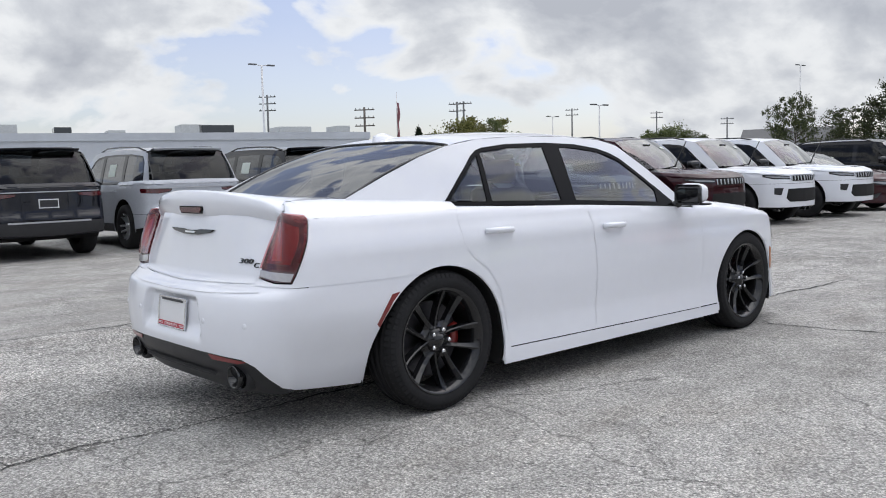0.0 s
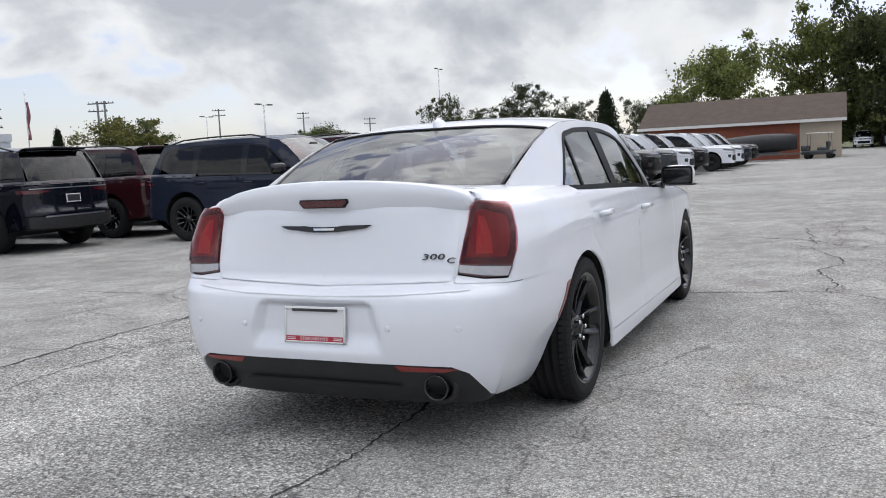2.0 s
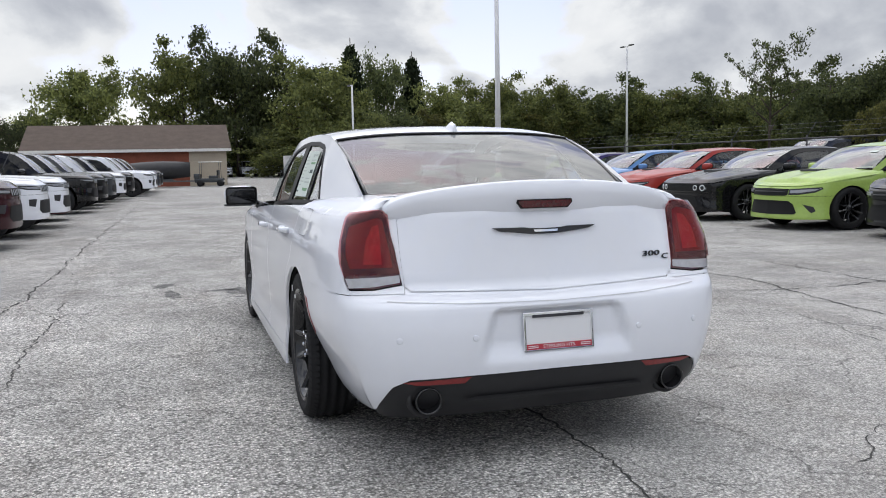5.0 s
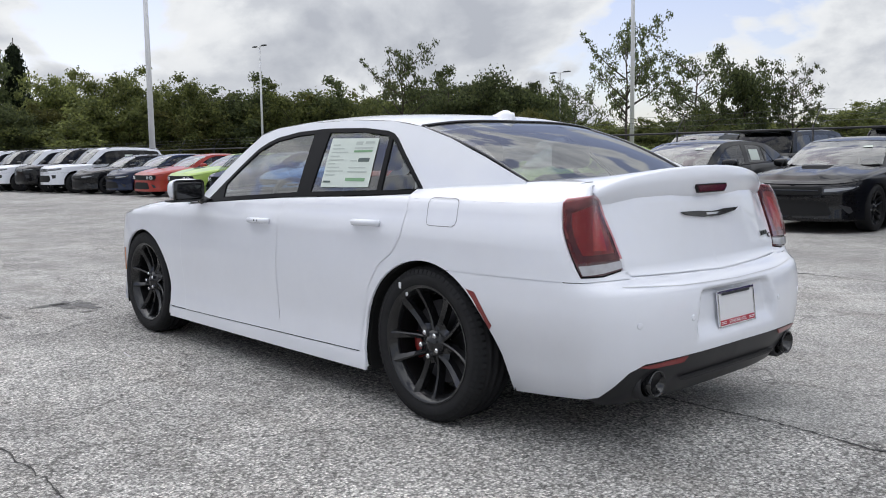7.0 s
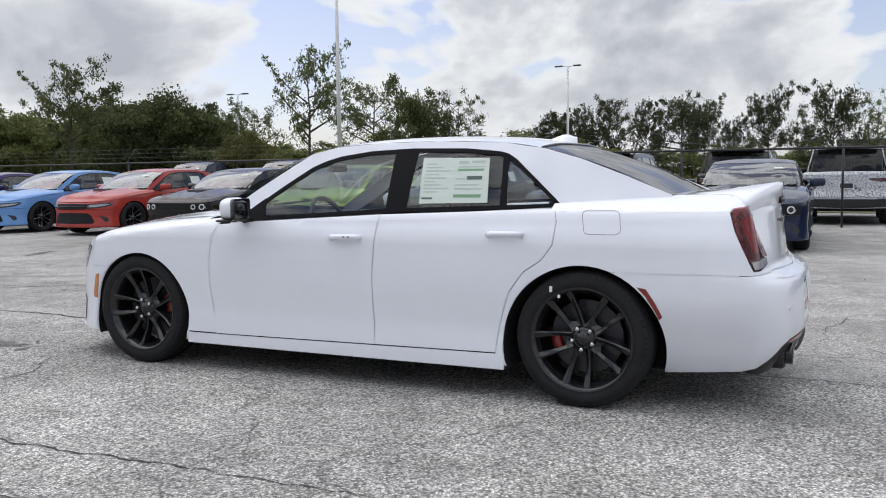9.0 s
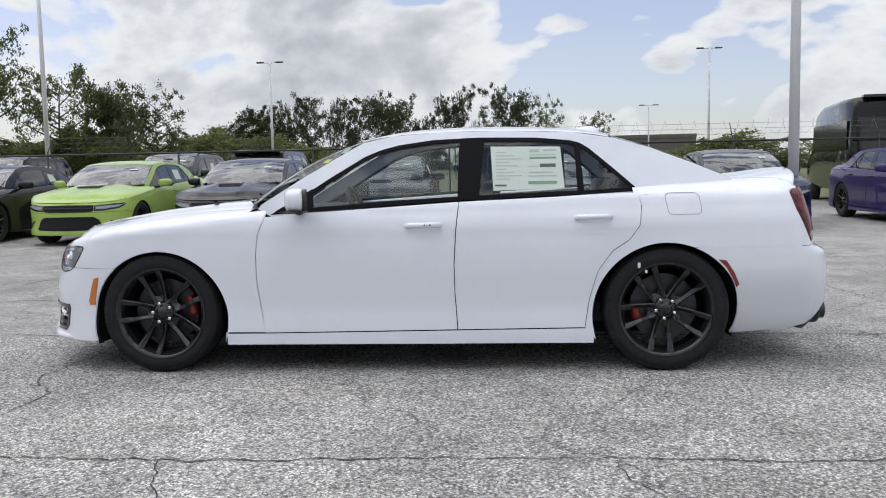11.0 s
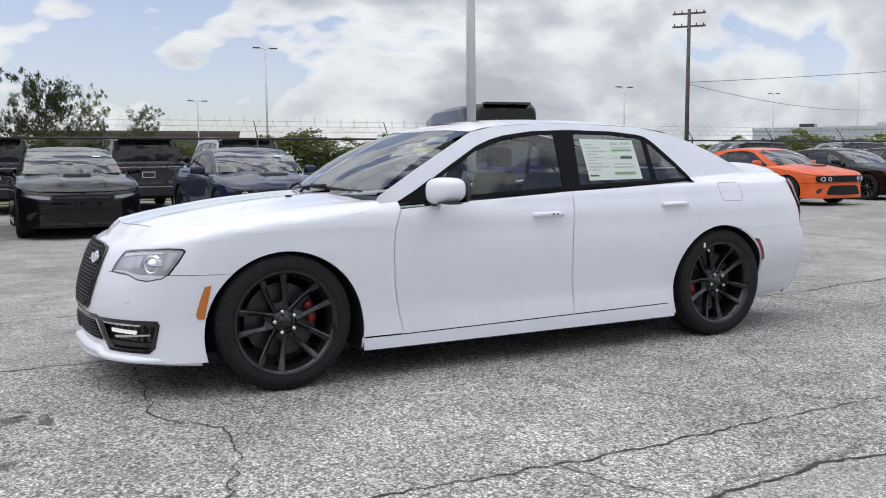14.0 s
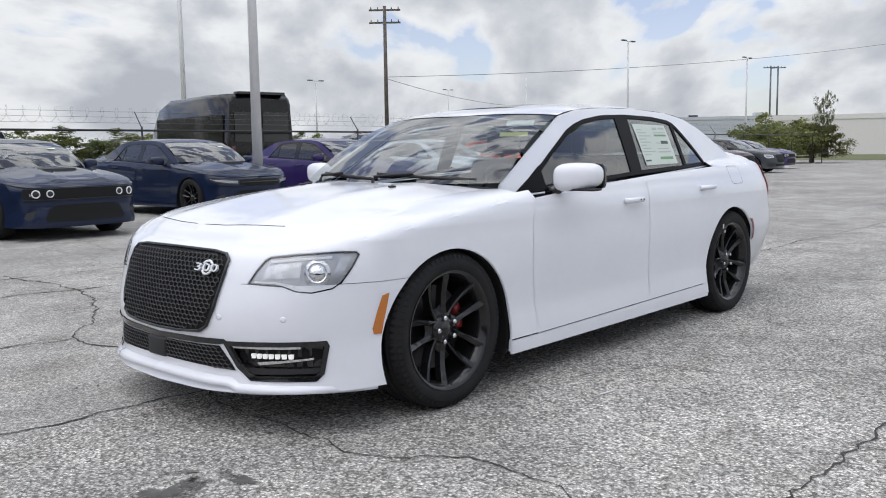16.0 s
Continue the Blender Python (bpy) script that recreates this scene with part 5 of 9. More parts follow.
# ---------------------------------------------------------------- the white saloon
SALOON = dict(
    outline=[(0, 2.45), (0.3, 2.425), (0.47, 2.375), (0.62, 2.305), (0.76, 2.19), (0.86, 2.04), (0.915, 1.87), (0.94, 1.5), (0.948, 0.8), (0.95, 0), (0.948, -0.8), (0.943, -1.5), (0.93, -1.95), (0.905, -2.2), (0.868, -2.36), (0.80, -2.45), (0.68, -2.515), (0.5, -2.555), (0.3, -2.577), (0, -2.585)],
    side=[(0.05, -0.012), (0.16, 0.004), (0.235, 0.006), (0.265, 0.003), (0.31, -0.001), (0.39, -0.010), (0.50, -0.006), (0.62, 0.0), (0.72, -0.002), (0.80, -0.008), (0.87, -0.012), (0.92, -0.024), (0.95, -0.036), (1.0, -0.052), (1.06, -0.08), (1.2, -0.15)],
    front=[(0.05, 0.0), (0.16, 0.03), (0.2, 0.015), (0.26, -0.005), (0.37, 0.0), (0.46, 0.004), (0.55, -0.012), (0.65, -0.045), (0.72, -0.075), (0.80, -0.13), (0.9, -0.22)],
    rear=[(0.1, -0.22), (0.2, -0.115), (0.26, -0.062), (0.30, -0.036), (0.36, -0.012), (0.45, 0.0), (0.55, 0.0), (0.62, -0.008), (0.67, -0.020), (0.695, -0.040), (0.72, -0.098), (0.745, -0.128), (0.79, -0.138), (0.9, -0.152), (0.97, -0.161), (1.05, -0.175), (1.15, -0.19)],
    shoulder=[(2.6, 0.785), (2.3, 0.80), (2.08, 0.832), (1.73, 0.885), (1.22, 0.945), (0.88, 0.978), (0.5, 0.998), (-0.3, 1.04), (-0.8, 1.056), (-1.36, 1.066), (-2.0, 1.062), (-2.3, 1.068), (-2.7, 1.085)],
    hood=[(2.6, 0.77), (2.42, 0.81), (2.35, 0.828), (2.25, 0.852), (2.15, 0.876), (2.01, 0.908), (1.65, 0.967), (1.29, 1.003), (1.02, 1.018), (0.8, 1.03)], hoodfall=0.045, bulge=0.008,
    roof=[(0.6, 1.30), (0.36, 1.392), (0.2, 1.428), (0.05, 1.453), (-0.17, 1.471), (-0.44, 1.476), (-0.67, 1.472), (-0.93, 1.460), (-1.09, 1.446), (-1.24, 1.415), (-1.5, 1.34)],
    edge=[(0.5, 1.29), (0.30, 1.372), (0.1, 1.410), (-0.2, 1.428), (-0.6, 1.430), (-1.0, 1.412), (-1.25, 1.372), (-1.5, 1.30)],
    sill=0.174, farch=(1.51, 0.315, 0.425), rarch=(-1.52, 0.325, 0.43), front_low=0.185, rear_low=0.192, fcut=1.9, rcut=-1.9, bumper_split=0.64, rear_split=0.725,
    doors=([(0.845, 0.942), (0.889, 0.835), (0.903, 0.702), (0.899, 0.534), (0.881, 0.399), (0.853, 0.246)], [(-0.317, 1.013), (-0.298, 0.847), (-0.285, 0.647), (-0.287, 0.478), (-0.301, 0.258)], [(-1.36, 1.05), (-1.381, 0.977), (-1.368, 0.86), (-1.308, 0.777), (-1.208, 0.712), (-1.124, 0.596), (-1.074, 0.428), (-1.047, 0.265)]),
    belt=[(0.845, 0.942), (0.53, 0.965), (0.19, 0.985), (-0.31, 1.013), (-0.82, 1.031), (-1.36, 1.05)], door_low=0.25,
    headlight=[("F", 0.505, 0.640), ("F", 0.530, 0.695), ("F", 0.555, 0.738), ("F", 0.575, 0.752), ("F", 0.68, 0.765), ("F", 0.80, 0.773), ("F", 0.845, 0.770), ("F", 0.852, 0.760), ("F", 0.845, 0.710), ("F", 0.824, 0.645), ("F", 0.805, 0.622), ("F", 0.75, 0.606), ("F", 0.70, 0.612), ("F", 0.65, 0.633), ("F", 0.57, 0.637)],
    taillight=[("R", 0.655, 1.048), ("R", 0.688, 1.063), ("Y", -2.252, 1.046), ("Y", -2.246, 1.03), ("Y", -2.255, 1.0), ("Y", -2.275, 0.935), ("Y", -2.315, 0.85), ("Y", -2.346, 0.78), ("Y", -2.362, 0.746), ("R", 0.74, 0.744), ("R", 0.624, 0.760), ("R", 0.640, 0.90)],
    tuck=0.075, under=0.165,
    lidx=(0.700, 0.645), lidz=(1.066, 0.752), decky=0.700, hoodx=0.6,
    fog=[(0.42, 0.395), (0.60, 0.40), (0.795, 0.403), (0.80, 0.385), (0.785, 0.27), (0.765, 0.243), (0.54, 0.24), (0.48, 0.29)],
    grille=[(0.0, 0.768), (0.30, 0.764), (0.39, 0.755), (0.412, 0.735), (0.405, 0.68), (0.37, 0.53), (0.34, 0.46), (0.30, 0.435), (0.15, 0.425), (0.0, 0.424)],
    lower_intake=[(0.0, 0.372), (0.40, 0.378), (0.455, 0.30), (0.47, 0.275), (0.30, 0.283), (0.0, 0.288)],
    rear_edge=[(0.87, 0.222), (0.80, 0.245), (0.75, 0.298), (0.70, 0.358), (0.63, 0.388), (0.39, 0.396), (0.0, 0.40)],
    cabin=dict(x0=0.790, z0=1.082, lean=0.36, bow=0.12, fy=0.1, fl=0.85, ft=0.075, ry=-1.15, rl=0.8, rt=0.085),
    daylight=[(0.845, 0.946), (0.68, 1.034), (0.47, 1.165), (0.26, 1.288), (0.16, 1.327), (0.053, 1.354), (-0.155, 1.381), (-0.43, 1.391), (-0.78, 1.383), (-0.985, 1.362), (-1.04, 1.347), (-1.09, 1.316), (-1.23, 1.195), (-1.385, 1.054)],
    frame=[(0.845, 0.938), (0.93, 0.980), (0.91, 1.008), (0.655, 1.162), (0.455, 1.275), (0.28, 1.372), (0.1, 1.410), (-0.2, 1.428), (-0.6, 1.430), (-1.0, 1.412), (-1.25, 1.372), (-1.45, 1.314), (-1.69, 1.222), (-1.94, 1.116), (-1.95, 1.085), (-1.6, 1.07), (-1.395, 1.046)][::-1],
    glassloop=[(0.845, 0.946), (0.68, 1.034), (0.47, 1.165), (0.26, 1.288), (0.16, 1.327), (0.053, 1.354), (-0.155, 1.381), (-0.43, 1.391), (-0.78, 1.383), (-0.985, 1.362), (-1.04, 1.347), (-1.09, 1.316), (-1.23, 1.195), (-1.385, 1.054), (-0.82, 1.034), (-0.31, 1.016), (0.19, 0.988), (0.53, 0.968)],
    trim_w=0.022,
    panes=[([(0.70, 0.985), (0.47, 1.14), (0.26, 1.262), (0.053, 1.33), (-0.155, 1.357), (-0.33, 1.366), (-0.325, 1.035), (0.19, 1.008)], "glass"), ([(-0.46, 1.366), (-0.78, 1.36), (-0.98, 1.338), (-1.03, 1.325), (-1.03, 1.055), (-0.82, 1.054), (-0.43, 1.040)], "glass"), ([(-1.045, 1.315), (-1.09, 1.28), (-1.33, 1.075), (-1.05, 1.060)], "glass")],
    pillars=[[(-0.315, 1.372), (-0.465, 1.372), (-0.435, 1.03), (-0.305, 1.03)], [(-1.008, 1.34), (-1.038, 1.33), (-1.06, 1.05), (-1.022, 1.05)], [(0.82, 0.965), (0.70, 1.03), (0.585, 1.10), (0.575, 0.975)]],
    header=0.36, header_bow=0.075, rheader=-1.25, rheader_bow=0.03, roof_pow=3.0, cowl=0.93, cowl_bow=0.18, cowl_z=1.005, cowl_x=0.775, back=(-1.975, 1.118, 0.655, 0.05), ws="screen", bw="film",
    deck=[(-1.30, 0.775, 1.062), (-1.36, 0.762, 1.07), (-1.5, 0.745, 1.085), (-1.7, 0.715, 1.098), (-1.94, 0.667, 1.112), (-2.1, 0.655, 1.115), (-2.3, 0.645, 1.112)], deck_turn=-2.25,
    wing_w=[(2.6, 0.07), (2.4, 0.075), (2.2, 0.10), (2.0, 0.14), (1.5, 0.19), (0.9, 0.17)], mirror=(1.03, 0.615, 1.04, 0.24, 0.16, 0.145), handles=[(-0.107, 0.879), (-1.10, 0.912)], track=0.812, wheel_z=0.364,
    dent=(0.30, 0.37, 0.425, 0.655, 0.038), front_seat=-0.25, rear_seat=-1.05, seat_h=1.10, plate_z=0.55,
)

wheel_hero = wheel(0.364, 0.245, 0.274, 5, M["rim"], True, True, True)
hero, hb = make_car("white_saloon_car", SALOON, M["white"], "white four-door saloon with black wheels, parked on cracked asphalt", "car", "", 0.035, True, wheel_hero)
for o in (wheel_hero, *wheel_hero.children_recursive):
    bpy.data.objects.remove(o)


def hpatch(name, pts, mat, parent=hero, off=0.004, lip=0.006, step=0.04, both=False, end="r", label="", sides=True, f=None):
    """Detail panels of the white car given in (x, z) at its front or rear."""
    poly = [(hb.smin if x < 1e-6 else hb.sw(x, z), z) if end == "r" else (hb.sf(x), z) for x, z in pts]
    if both:
        return patch(name, poly, hb.band, mat, parent, step, (), lip, both=True, off=off, label=label)
    return [patch(name, poly, hb.band, mat, parent, step, (), lip, mirror=m, off=off, label=label) for m in (False, True)]


def side_patch(name, pts, mat, parent=hero, off=0.004, lip=0.006, step=0.04, label="", surf=None, only=None):
    poly = [(hb.sy(y), z) for y, z in pts] if surf is None else pts
    return [patch(name, poly, surf or hb.band, mat, parent, step, (), lip, mirror=m, off=off, label=label) for m in (False, True) if only is None or only == m]


def kids(name):
    return [c for c in hero.children if c.name.split(".")[0] == name]


M["smoke"] = material("smoked_red_lens", (0.030, 0.007, 0.009), 0.12, 0, 1.0)
# rear lamps: smoked red lens with a rounded frame, inner LED block and pale foot
def tl(pts):
    return [(hb.on(k, x, z), z) for k, x, z in pts]


foot_lens = material("reversing_lens", (0.42, 0.42, 0.44), 0.12, 0, 1.0, vary=0.1, scale=40)
for m, tlo in zip((False, True), kids("taillight")):
    rim_l = tl([("R", 0.664, 1.035), ("R", 0.69, 1.052), ("R", 0.722, 1.046), ("Y", -2.272, 1.01), ("Y", -2.290, 0.935), ("Y", -2.325, 0.86), ("Y", -2.350, 0.808), ("R", 0.636, 0.806), ("R", 0.646, 0.90)])
    patch("lens_frame", rim_l, hb.band, M["smoke"], tlo, 0.03, [inset(rim_l, 0.022)], 0.004, mirror=m, off=0.007)
    patch("inner_lens", inset(rim_l, 0.022), hb.band, M["reflector"], tlo, 0.03, (), 0.002, mirror=m, off=0.005)
    blk = tl([("R", 0.700, 1.0), ("R", 0.728, 0.996), ("R", 0.758, 0.94), ("R", 0.776, 0.845), ("R", 0.700, 0.842), ("R", 0.698, 0.93)])
    patch("led_block", blk, hb.band, M["redlit"], tlo, 0.03, (), 0.004, mirror=m, off=0.008)
    ft = tl([("R", 0.632, 0.797), ("R", 0.72, 0.792), ("R", 0.78, 0.792), ("Y", -2.350, 0.790), ("Y", -2.364, 0.752), ("R", 0.74, 0.754), ("R", 0.632, 0.768)])
    patch("reversing_lens", ft, hb.band, foot_lens, tlo, 0.03, (), 0.004, mirror=m, off=0.006)
    o = patch("lens_cover", tl([("R", 0.656, 1.045), ("R", 0.69, 1.060), ("Y", -2.256, 1.044), ("Y", -2.250, 1.03), ("Y", -2.259, 1.0), ("Y", -2.279, 0.935), ("Y", -2.318, 0.85), ("Y", -2.345, 0.80), ("R", 0.630, 0.803), ("R", 0.642, 0.90)]), hb.band, glass("tail_cover", (0.74, 0.30, 0.31), -0.3), tlo, 0.04, (), 0, mirror=m, off=0.012)
    o.visible_shadow = False
# high brake lamp, wing badge, model badge
for nm, mt, y, g in (("brake_lamp", "redlens", -2.434, 0.0), ("lamp_frame", "dark", -2.431, 0.005)):
    bm = bmesh.new()
    f = [bm.verts.new((sx * x, yy, z)) for yy in (y, y + 0.03) for sx, x, z in ((-1, 0.118 + g, 1.086 + g), (-1, 0.121 + g, 1.076), (-1, 0.100 + g, 1.058 - g), (1, 0.100 + g, 1.058 - g), (1, 0.121 + g, 1.076), (1, 0.118 + g, 1.086 + g))]
    bm.faces.new(f[:6])
    for k in range(6):
        bm.faces.new((f[k], f[(k + 1) % 6], f[6 + (k + 1) % 6], f[6 + k]))
    part(nm, bm, M[mt], hero, smooth=False)
hpatch("wing_badge", [(0.0, 0.967), (0.07, 0.969), (0.10, 0.973), (0.236, 0.974), (0.20, 0.960), (0.09, 0.948), (0.06, 0.945), (0.0, 0.944)], M["rim"], both=True, off=0.012, lip=0.010)
hpatch("badge_bar", [(0.0, 0.962), (0.055, 0.962), (0.05, 0.953), (0.0, 0.953)], M["chrome"], both=True, off=0.016)


def lettering(name, text, size, mat, parent, m, depth=0.002, stretch=1.0, shear=0.0):
    cu = bpy.data.curves.new(name, "FONT")
    cu.body, cu.size, cu.extrude, cu.shear, cu.align_x = text, size, depth, shear, "CENTER"
    cu.resolution_u = 3
    tmp = new(name, cu)
    dg = bpy.context.evaluated_depsgraph_get()
    me = bpy.data.meshes.new_from_object(tmp.evaluated_get(dg))
    bpy.data.objects.remove(tmp)
    me.materials.clear()
    me.materials.append(mat)
    ob = new(name, me)
    ob.parent = parent
    ob.matrix_basis = m @ Matrix.Diagonal((stretch, 1, 1, 1))
    return ob


def rear_m(x, z, off=0.004):
    p, n = hb.band(hb.sr(abs(x)), z)
    if x < 0:
        p.x, n.x = -p.x, -n.x
    return look(p + n * off, p + n * (off + 1)) @ Matrix.Rotation(math.pi, 4, "Y")


def facing(p, n, off=0.0, up=(0, 0, 1)):
    """A pose whose z points along n and whose y is up."""
    n = Vector(n).normalized()
    x = Vector(up).cross(n).normalized()
    y = n.cross(x)
    return Matrix.Translation(Vector(p) + n * off) @ Matrix((x, y, n)).transposed().to_4x4()


def on_rear(x, z, off):
    p, n = hb.band(hb.sw(x, z), z)
    if x < 0:
        p, n = Vector((-p.x, p.y, p.z)), Vector((-n.x, n.y, n.z))
    return facing(p, n, off)


lettering("model_badge", "300", 0.034, M["rim"], hero, on_rear(0.515, 0.822, 0.004), 0.003, 2.0, 0.15)
lettering("model_badge", "C", 0.034, M["rim"], hero, on_rear(0.592, 0.806, 0.004), 0.003, 1.6, 0.15)

# number plate in its recess, with the dealer's frame
plate = tagged(new("number_plate"), "blank white dealer plate in a chrome frame")
plate.parent = hero
plate.matrix_basis = facing((0, -2.556, 0.553), (0, -1, 0.12))
bm = boxes((-0.150, 0.150, -0.074, 0.074, 0.0, 0.004), bevel=0.001)
part("plate", bm, M["platebg"], plate, smooth=False)
bm = boxes((-0.156, 0.156, 0.066, 0.080, 0.0, 0.009), (-0.156, -0.146, -0.080, 0.066, 0.0, 0.009), (0.146, 0.156, -0.080, 0.066, 0.0, 0.009), (-0.156, 0.156, -0.080, -0.072, 0.0, 0.009), bevel=0.002)
part("plate_frame", bm, M["chrome"], plate, "chrome plate frame", smooth=False)
bm = boxes((-0.146, 0.146, -0.072, -0.050, 0.004, 0.0075))
part("frame_band", bm, M["platered"], plate, "dark red dealer band", smooth=False)
t = lettering("dealer_text", "STERLING HTS.", 0.021, M["platebg"], plate, pose(0.0, -0.068, 0.0078), 0.0004, 1.05)
for sx in (-1, 1):
    bm = boxes((sx * 0.118 - 0.022, sx * 0.118 + 0.022, -0.059, -0.056, 0.0076, 0.0082), (sx * 0.118 - 0.022, sx * 0.118 + 0.022, -0.066, -0.063, 0.0076, 0.0082))
    part("band_mark", bm, M["platebg"], plate, smooth=False)
bm = boxes((-0.115, 0.115, 0.058, 0.070, 0.004, 0.010))
part("plate_clip", bm, M["steel"], plate, smooth=False)

# lower rear: valance, reflectors, tail pipes, sensors
val = [(0.0, 0.394), (0.39, 0.390), (0.625, 0.381), (0.695, 0.350), (0.735, 0.292), (0.758, 0.235), (0.69, 0.200), (0.30, 0.205), (0.0, 0.208)]
hpatch("rear_valance", val, M["satin"], both=True, off=-0.006, lip=0.03, label="satin black diffuser")
hpatch("valance_lip", [(0.0, 0.305), (0.36, 0.300), (0.40, 0.292), (0.36, 0.288), (0.0, 0.292)], M["plastic"], both=True, off=0.012, lip=0.015)
hpatch("bumper_reflector", [(0.385, 0.391), (0.655, 0.378), (0.60, 0.366), (0.41, 0.368)], M["reflector"], off=0.002)
for x in (0.366, 0.667, -0.366, -0.667):
    bm = bmesh.new()
    lathe(bm, [(0.013, 0.0), (0.013, 0.002), (0.010, 0.003), (0.0005, 0.003)], 16)
    o = part("parking_sensor", bm, M["white"], hero, smooth=True)
    o.matrix_basis = on_rear(x, 0.55, 0.0) @ Matrix.Rotation(-math.pi / 2, 4, "Y")
for sx in (1, -1):
    pipe = tagged(new("tail_pipe"), "gloss black round tail pipe")
    pipe.parent = hero
    pipe.matrix_basis = pose(sx * 0.555, -2.466, 0.298, 0, 0, -90)
    bm = bmesh.new()
    lathe(bm, [(0.054, -0.22), (0.054, 0.05), (0.056, 0.062), (0.053, 0.066), (0.047, 0.06), (0.045, -0.10), (0.001, -0.10)], 36)
    part("pipe_tip", bm, M["gloss"], pipe, smooth=True)
    bm = bmesh.new()
    lathe(bm, [(0.052, -0.12), (0.080, -0.045), (0.080, 0.015), (0.070, 0.030), (0.060, 0.02)], 36)
    part("pipe_bezel", bm, M["plastic"], pipe, smooth=True)

# boot spoiler
rows = []
for dyy, zc, ze in ((-2.02, 1.122, 1.108), (-2.16, 1.140, 1.110), (-2.27, 1.157, 1.109), (-2.36, 1.170, 1.106), (-2.415, 1.173, 1.101), (-2.430, 1.166, 1.094), (-2.429, 1.11, 1.070), (-2.426, 1.094, 1.062), (-2.420, 1.060, 1.045), (-2.398, 1.02, 1.015)):
    rows.append([Vector((0.672 * u * (1.0 if dyy < -2.3 else 0.985), dyy + 0.125 * abs(u) ** 2.3, zc + (ze - zc) * abs(u) ** 2.2 - 0.03 * abs(u) ** 14)) for u in np.linspace(-1, 1, 33)])
    e0, e1 = rows[-1][0], rows[-1][-1]
    rows[-1] = [Vector((e0.x * 0.998, e0.y, min(e0.z, 1.03)))] + rows[-1] + [Vector((e1.x * 0.998, e1.y, min(e1.z, 1.03)))]
sp = sheet("boot_spoiler", rows, M["white"], hero, "white boot-lip spoiler")

# shut line of the bonnet's front edge
w_top = Curve(SALOON["wing_w"])
for sx in (1, -1):
    pts = []
    for sv in np.linspace(hb.sf(0.05), hb.sf(0.62), 20):
        _, (x, y) = hb.ring(sv, w_top(hb.plan(sv)[1]))
        p, n = hb.bonnet(max(0.0, x), y)
        pts.append((sx * p.x, p.y, p.z + 0.0002))
    part("bonnet_gap", tube(bmesh.new(), pts, 0.0016, n=5), M["dark"], hero, smooth=True)

# fuel flap, side markers, sticker
M["inkdark"] = material("seam_grey", (0.16, 0.16, 0.165), 0.8)
fl = [(-1.54, 1.041), (-1.675, 1.041), (-1.698, 1.036), (-1.712, 1.022), (-1.722, 0.945), (-1.718, 0.928), (-1.70, 0.918), (-1.56, 0.918), (-1.540, 0.923), (-1.531, 0.938), (-1.517, 1.018), (-1.522, 1.034)]
poly = [(hb.sy(y), z) for y, z in fl]
patch("fuel_flap_gap", inset(poly, -0.0016), hb.band, M["inkdark"], hero, 0.03, [inset(poly, 0.0012)], 0.0, mirror=True, off=0.0006)
side_patch("side_marker", [(-1.812, 0.656), (-1.858, 0.648), (-1.903, 0.580), (-1.938, 0.508), (-1.922, 0.490), (-1.900, 0.540), (-1.855, 0.612)], M["reflector"], off=0.004)
side_patch("side_marker", [(1.893, 0.588), (1.925, 0.580), (1.948, 0.520), (1.972, 0.440), (1.966, 0.418), (1.930, 0.416), (1.920, 0.470), (1.905, 0.530)], M["amber"], off=0.004)
# rear bumper crease: a thin grey line with the fold's shade painted in
M["softseam"] = material("crease_shade", (0.52, 0.52, 0.53), 0.6)
hpatch("bumper_crease", [(0.0, 0.6805), (0.40, 0.688), (0.70, 0.704), (0.70, 0.7015), (0.40, 0.6855), (0.0, 0.678)], M["softseam"], both=True, off=0.0006, lip=0)
sheet_green = material("sheet_green", (0.20, 0.36, 0.20), 0.8)
hs = side_patch("sticker", [(-0.505, 1.335), (-0.925, 1.327), (-0.945, 1.076), (-0.520, 1.070)], M["paper"], surf=hb.cabin, off=0.0, lip=0, only=True, label="white price sheet behind the glass")[0]
for a, c, z0, z1, mt in ((0.74, 0.90, 1.255, 1.266, "green"), (0.80, 0.895, 1.205, 1.225, "ink"), (0.73, 0.90, 1.105, 1.122, "green"), (0.74, 0.80, 1.295, 1.312, "inklight"), (0.82, 0.90, 1.300, 1.312, "inklight"), (0.53, 0.60, 1.095, 1.105, "ink"), (0.73, 0.90, 1.150, 1.158, "inklight"), (0.73, 0.79, 1.208, 1.214, "inklight"), (0.74, 0.90, 1.275, 1.281, "inklight"), (0.73, 0.88, 1.172, 1.178, "inklight")):
    side_patch("sticker_bar", [(-a, z1), (-c, z1), (-c, z0), (-a, z0)], M[mt] if mt != "green" else sheet_green, hs, surf=hb.cabin, off=0.0015, lip=0, only=True)
for k in range(9):
    side_patch("sticker_line", [(-0.535, 1.30 - k * 0.02), (-0.60 - 0.09 * ((k * 7) % 5) / 4, 1.30 - k * 0.02), (-0.60 - 0.09 * ((k * 7) % 5) / 4, 1.294 - k * 0.02), (-0.535, 1.294 - k * 0.02)], M["inklight"], hs, surf=hb.cabin, off=0.0015, lip=0, only=True)

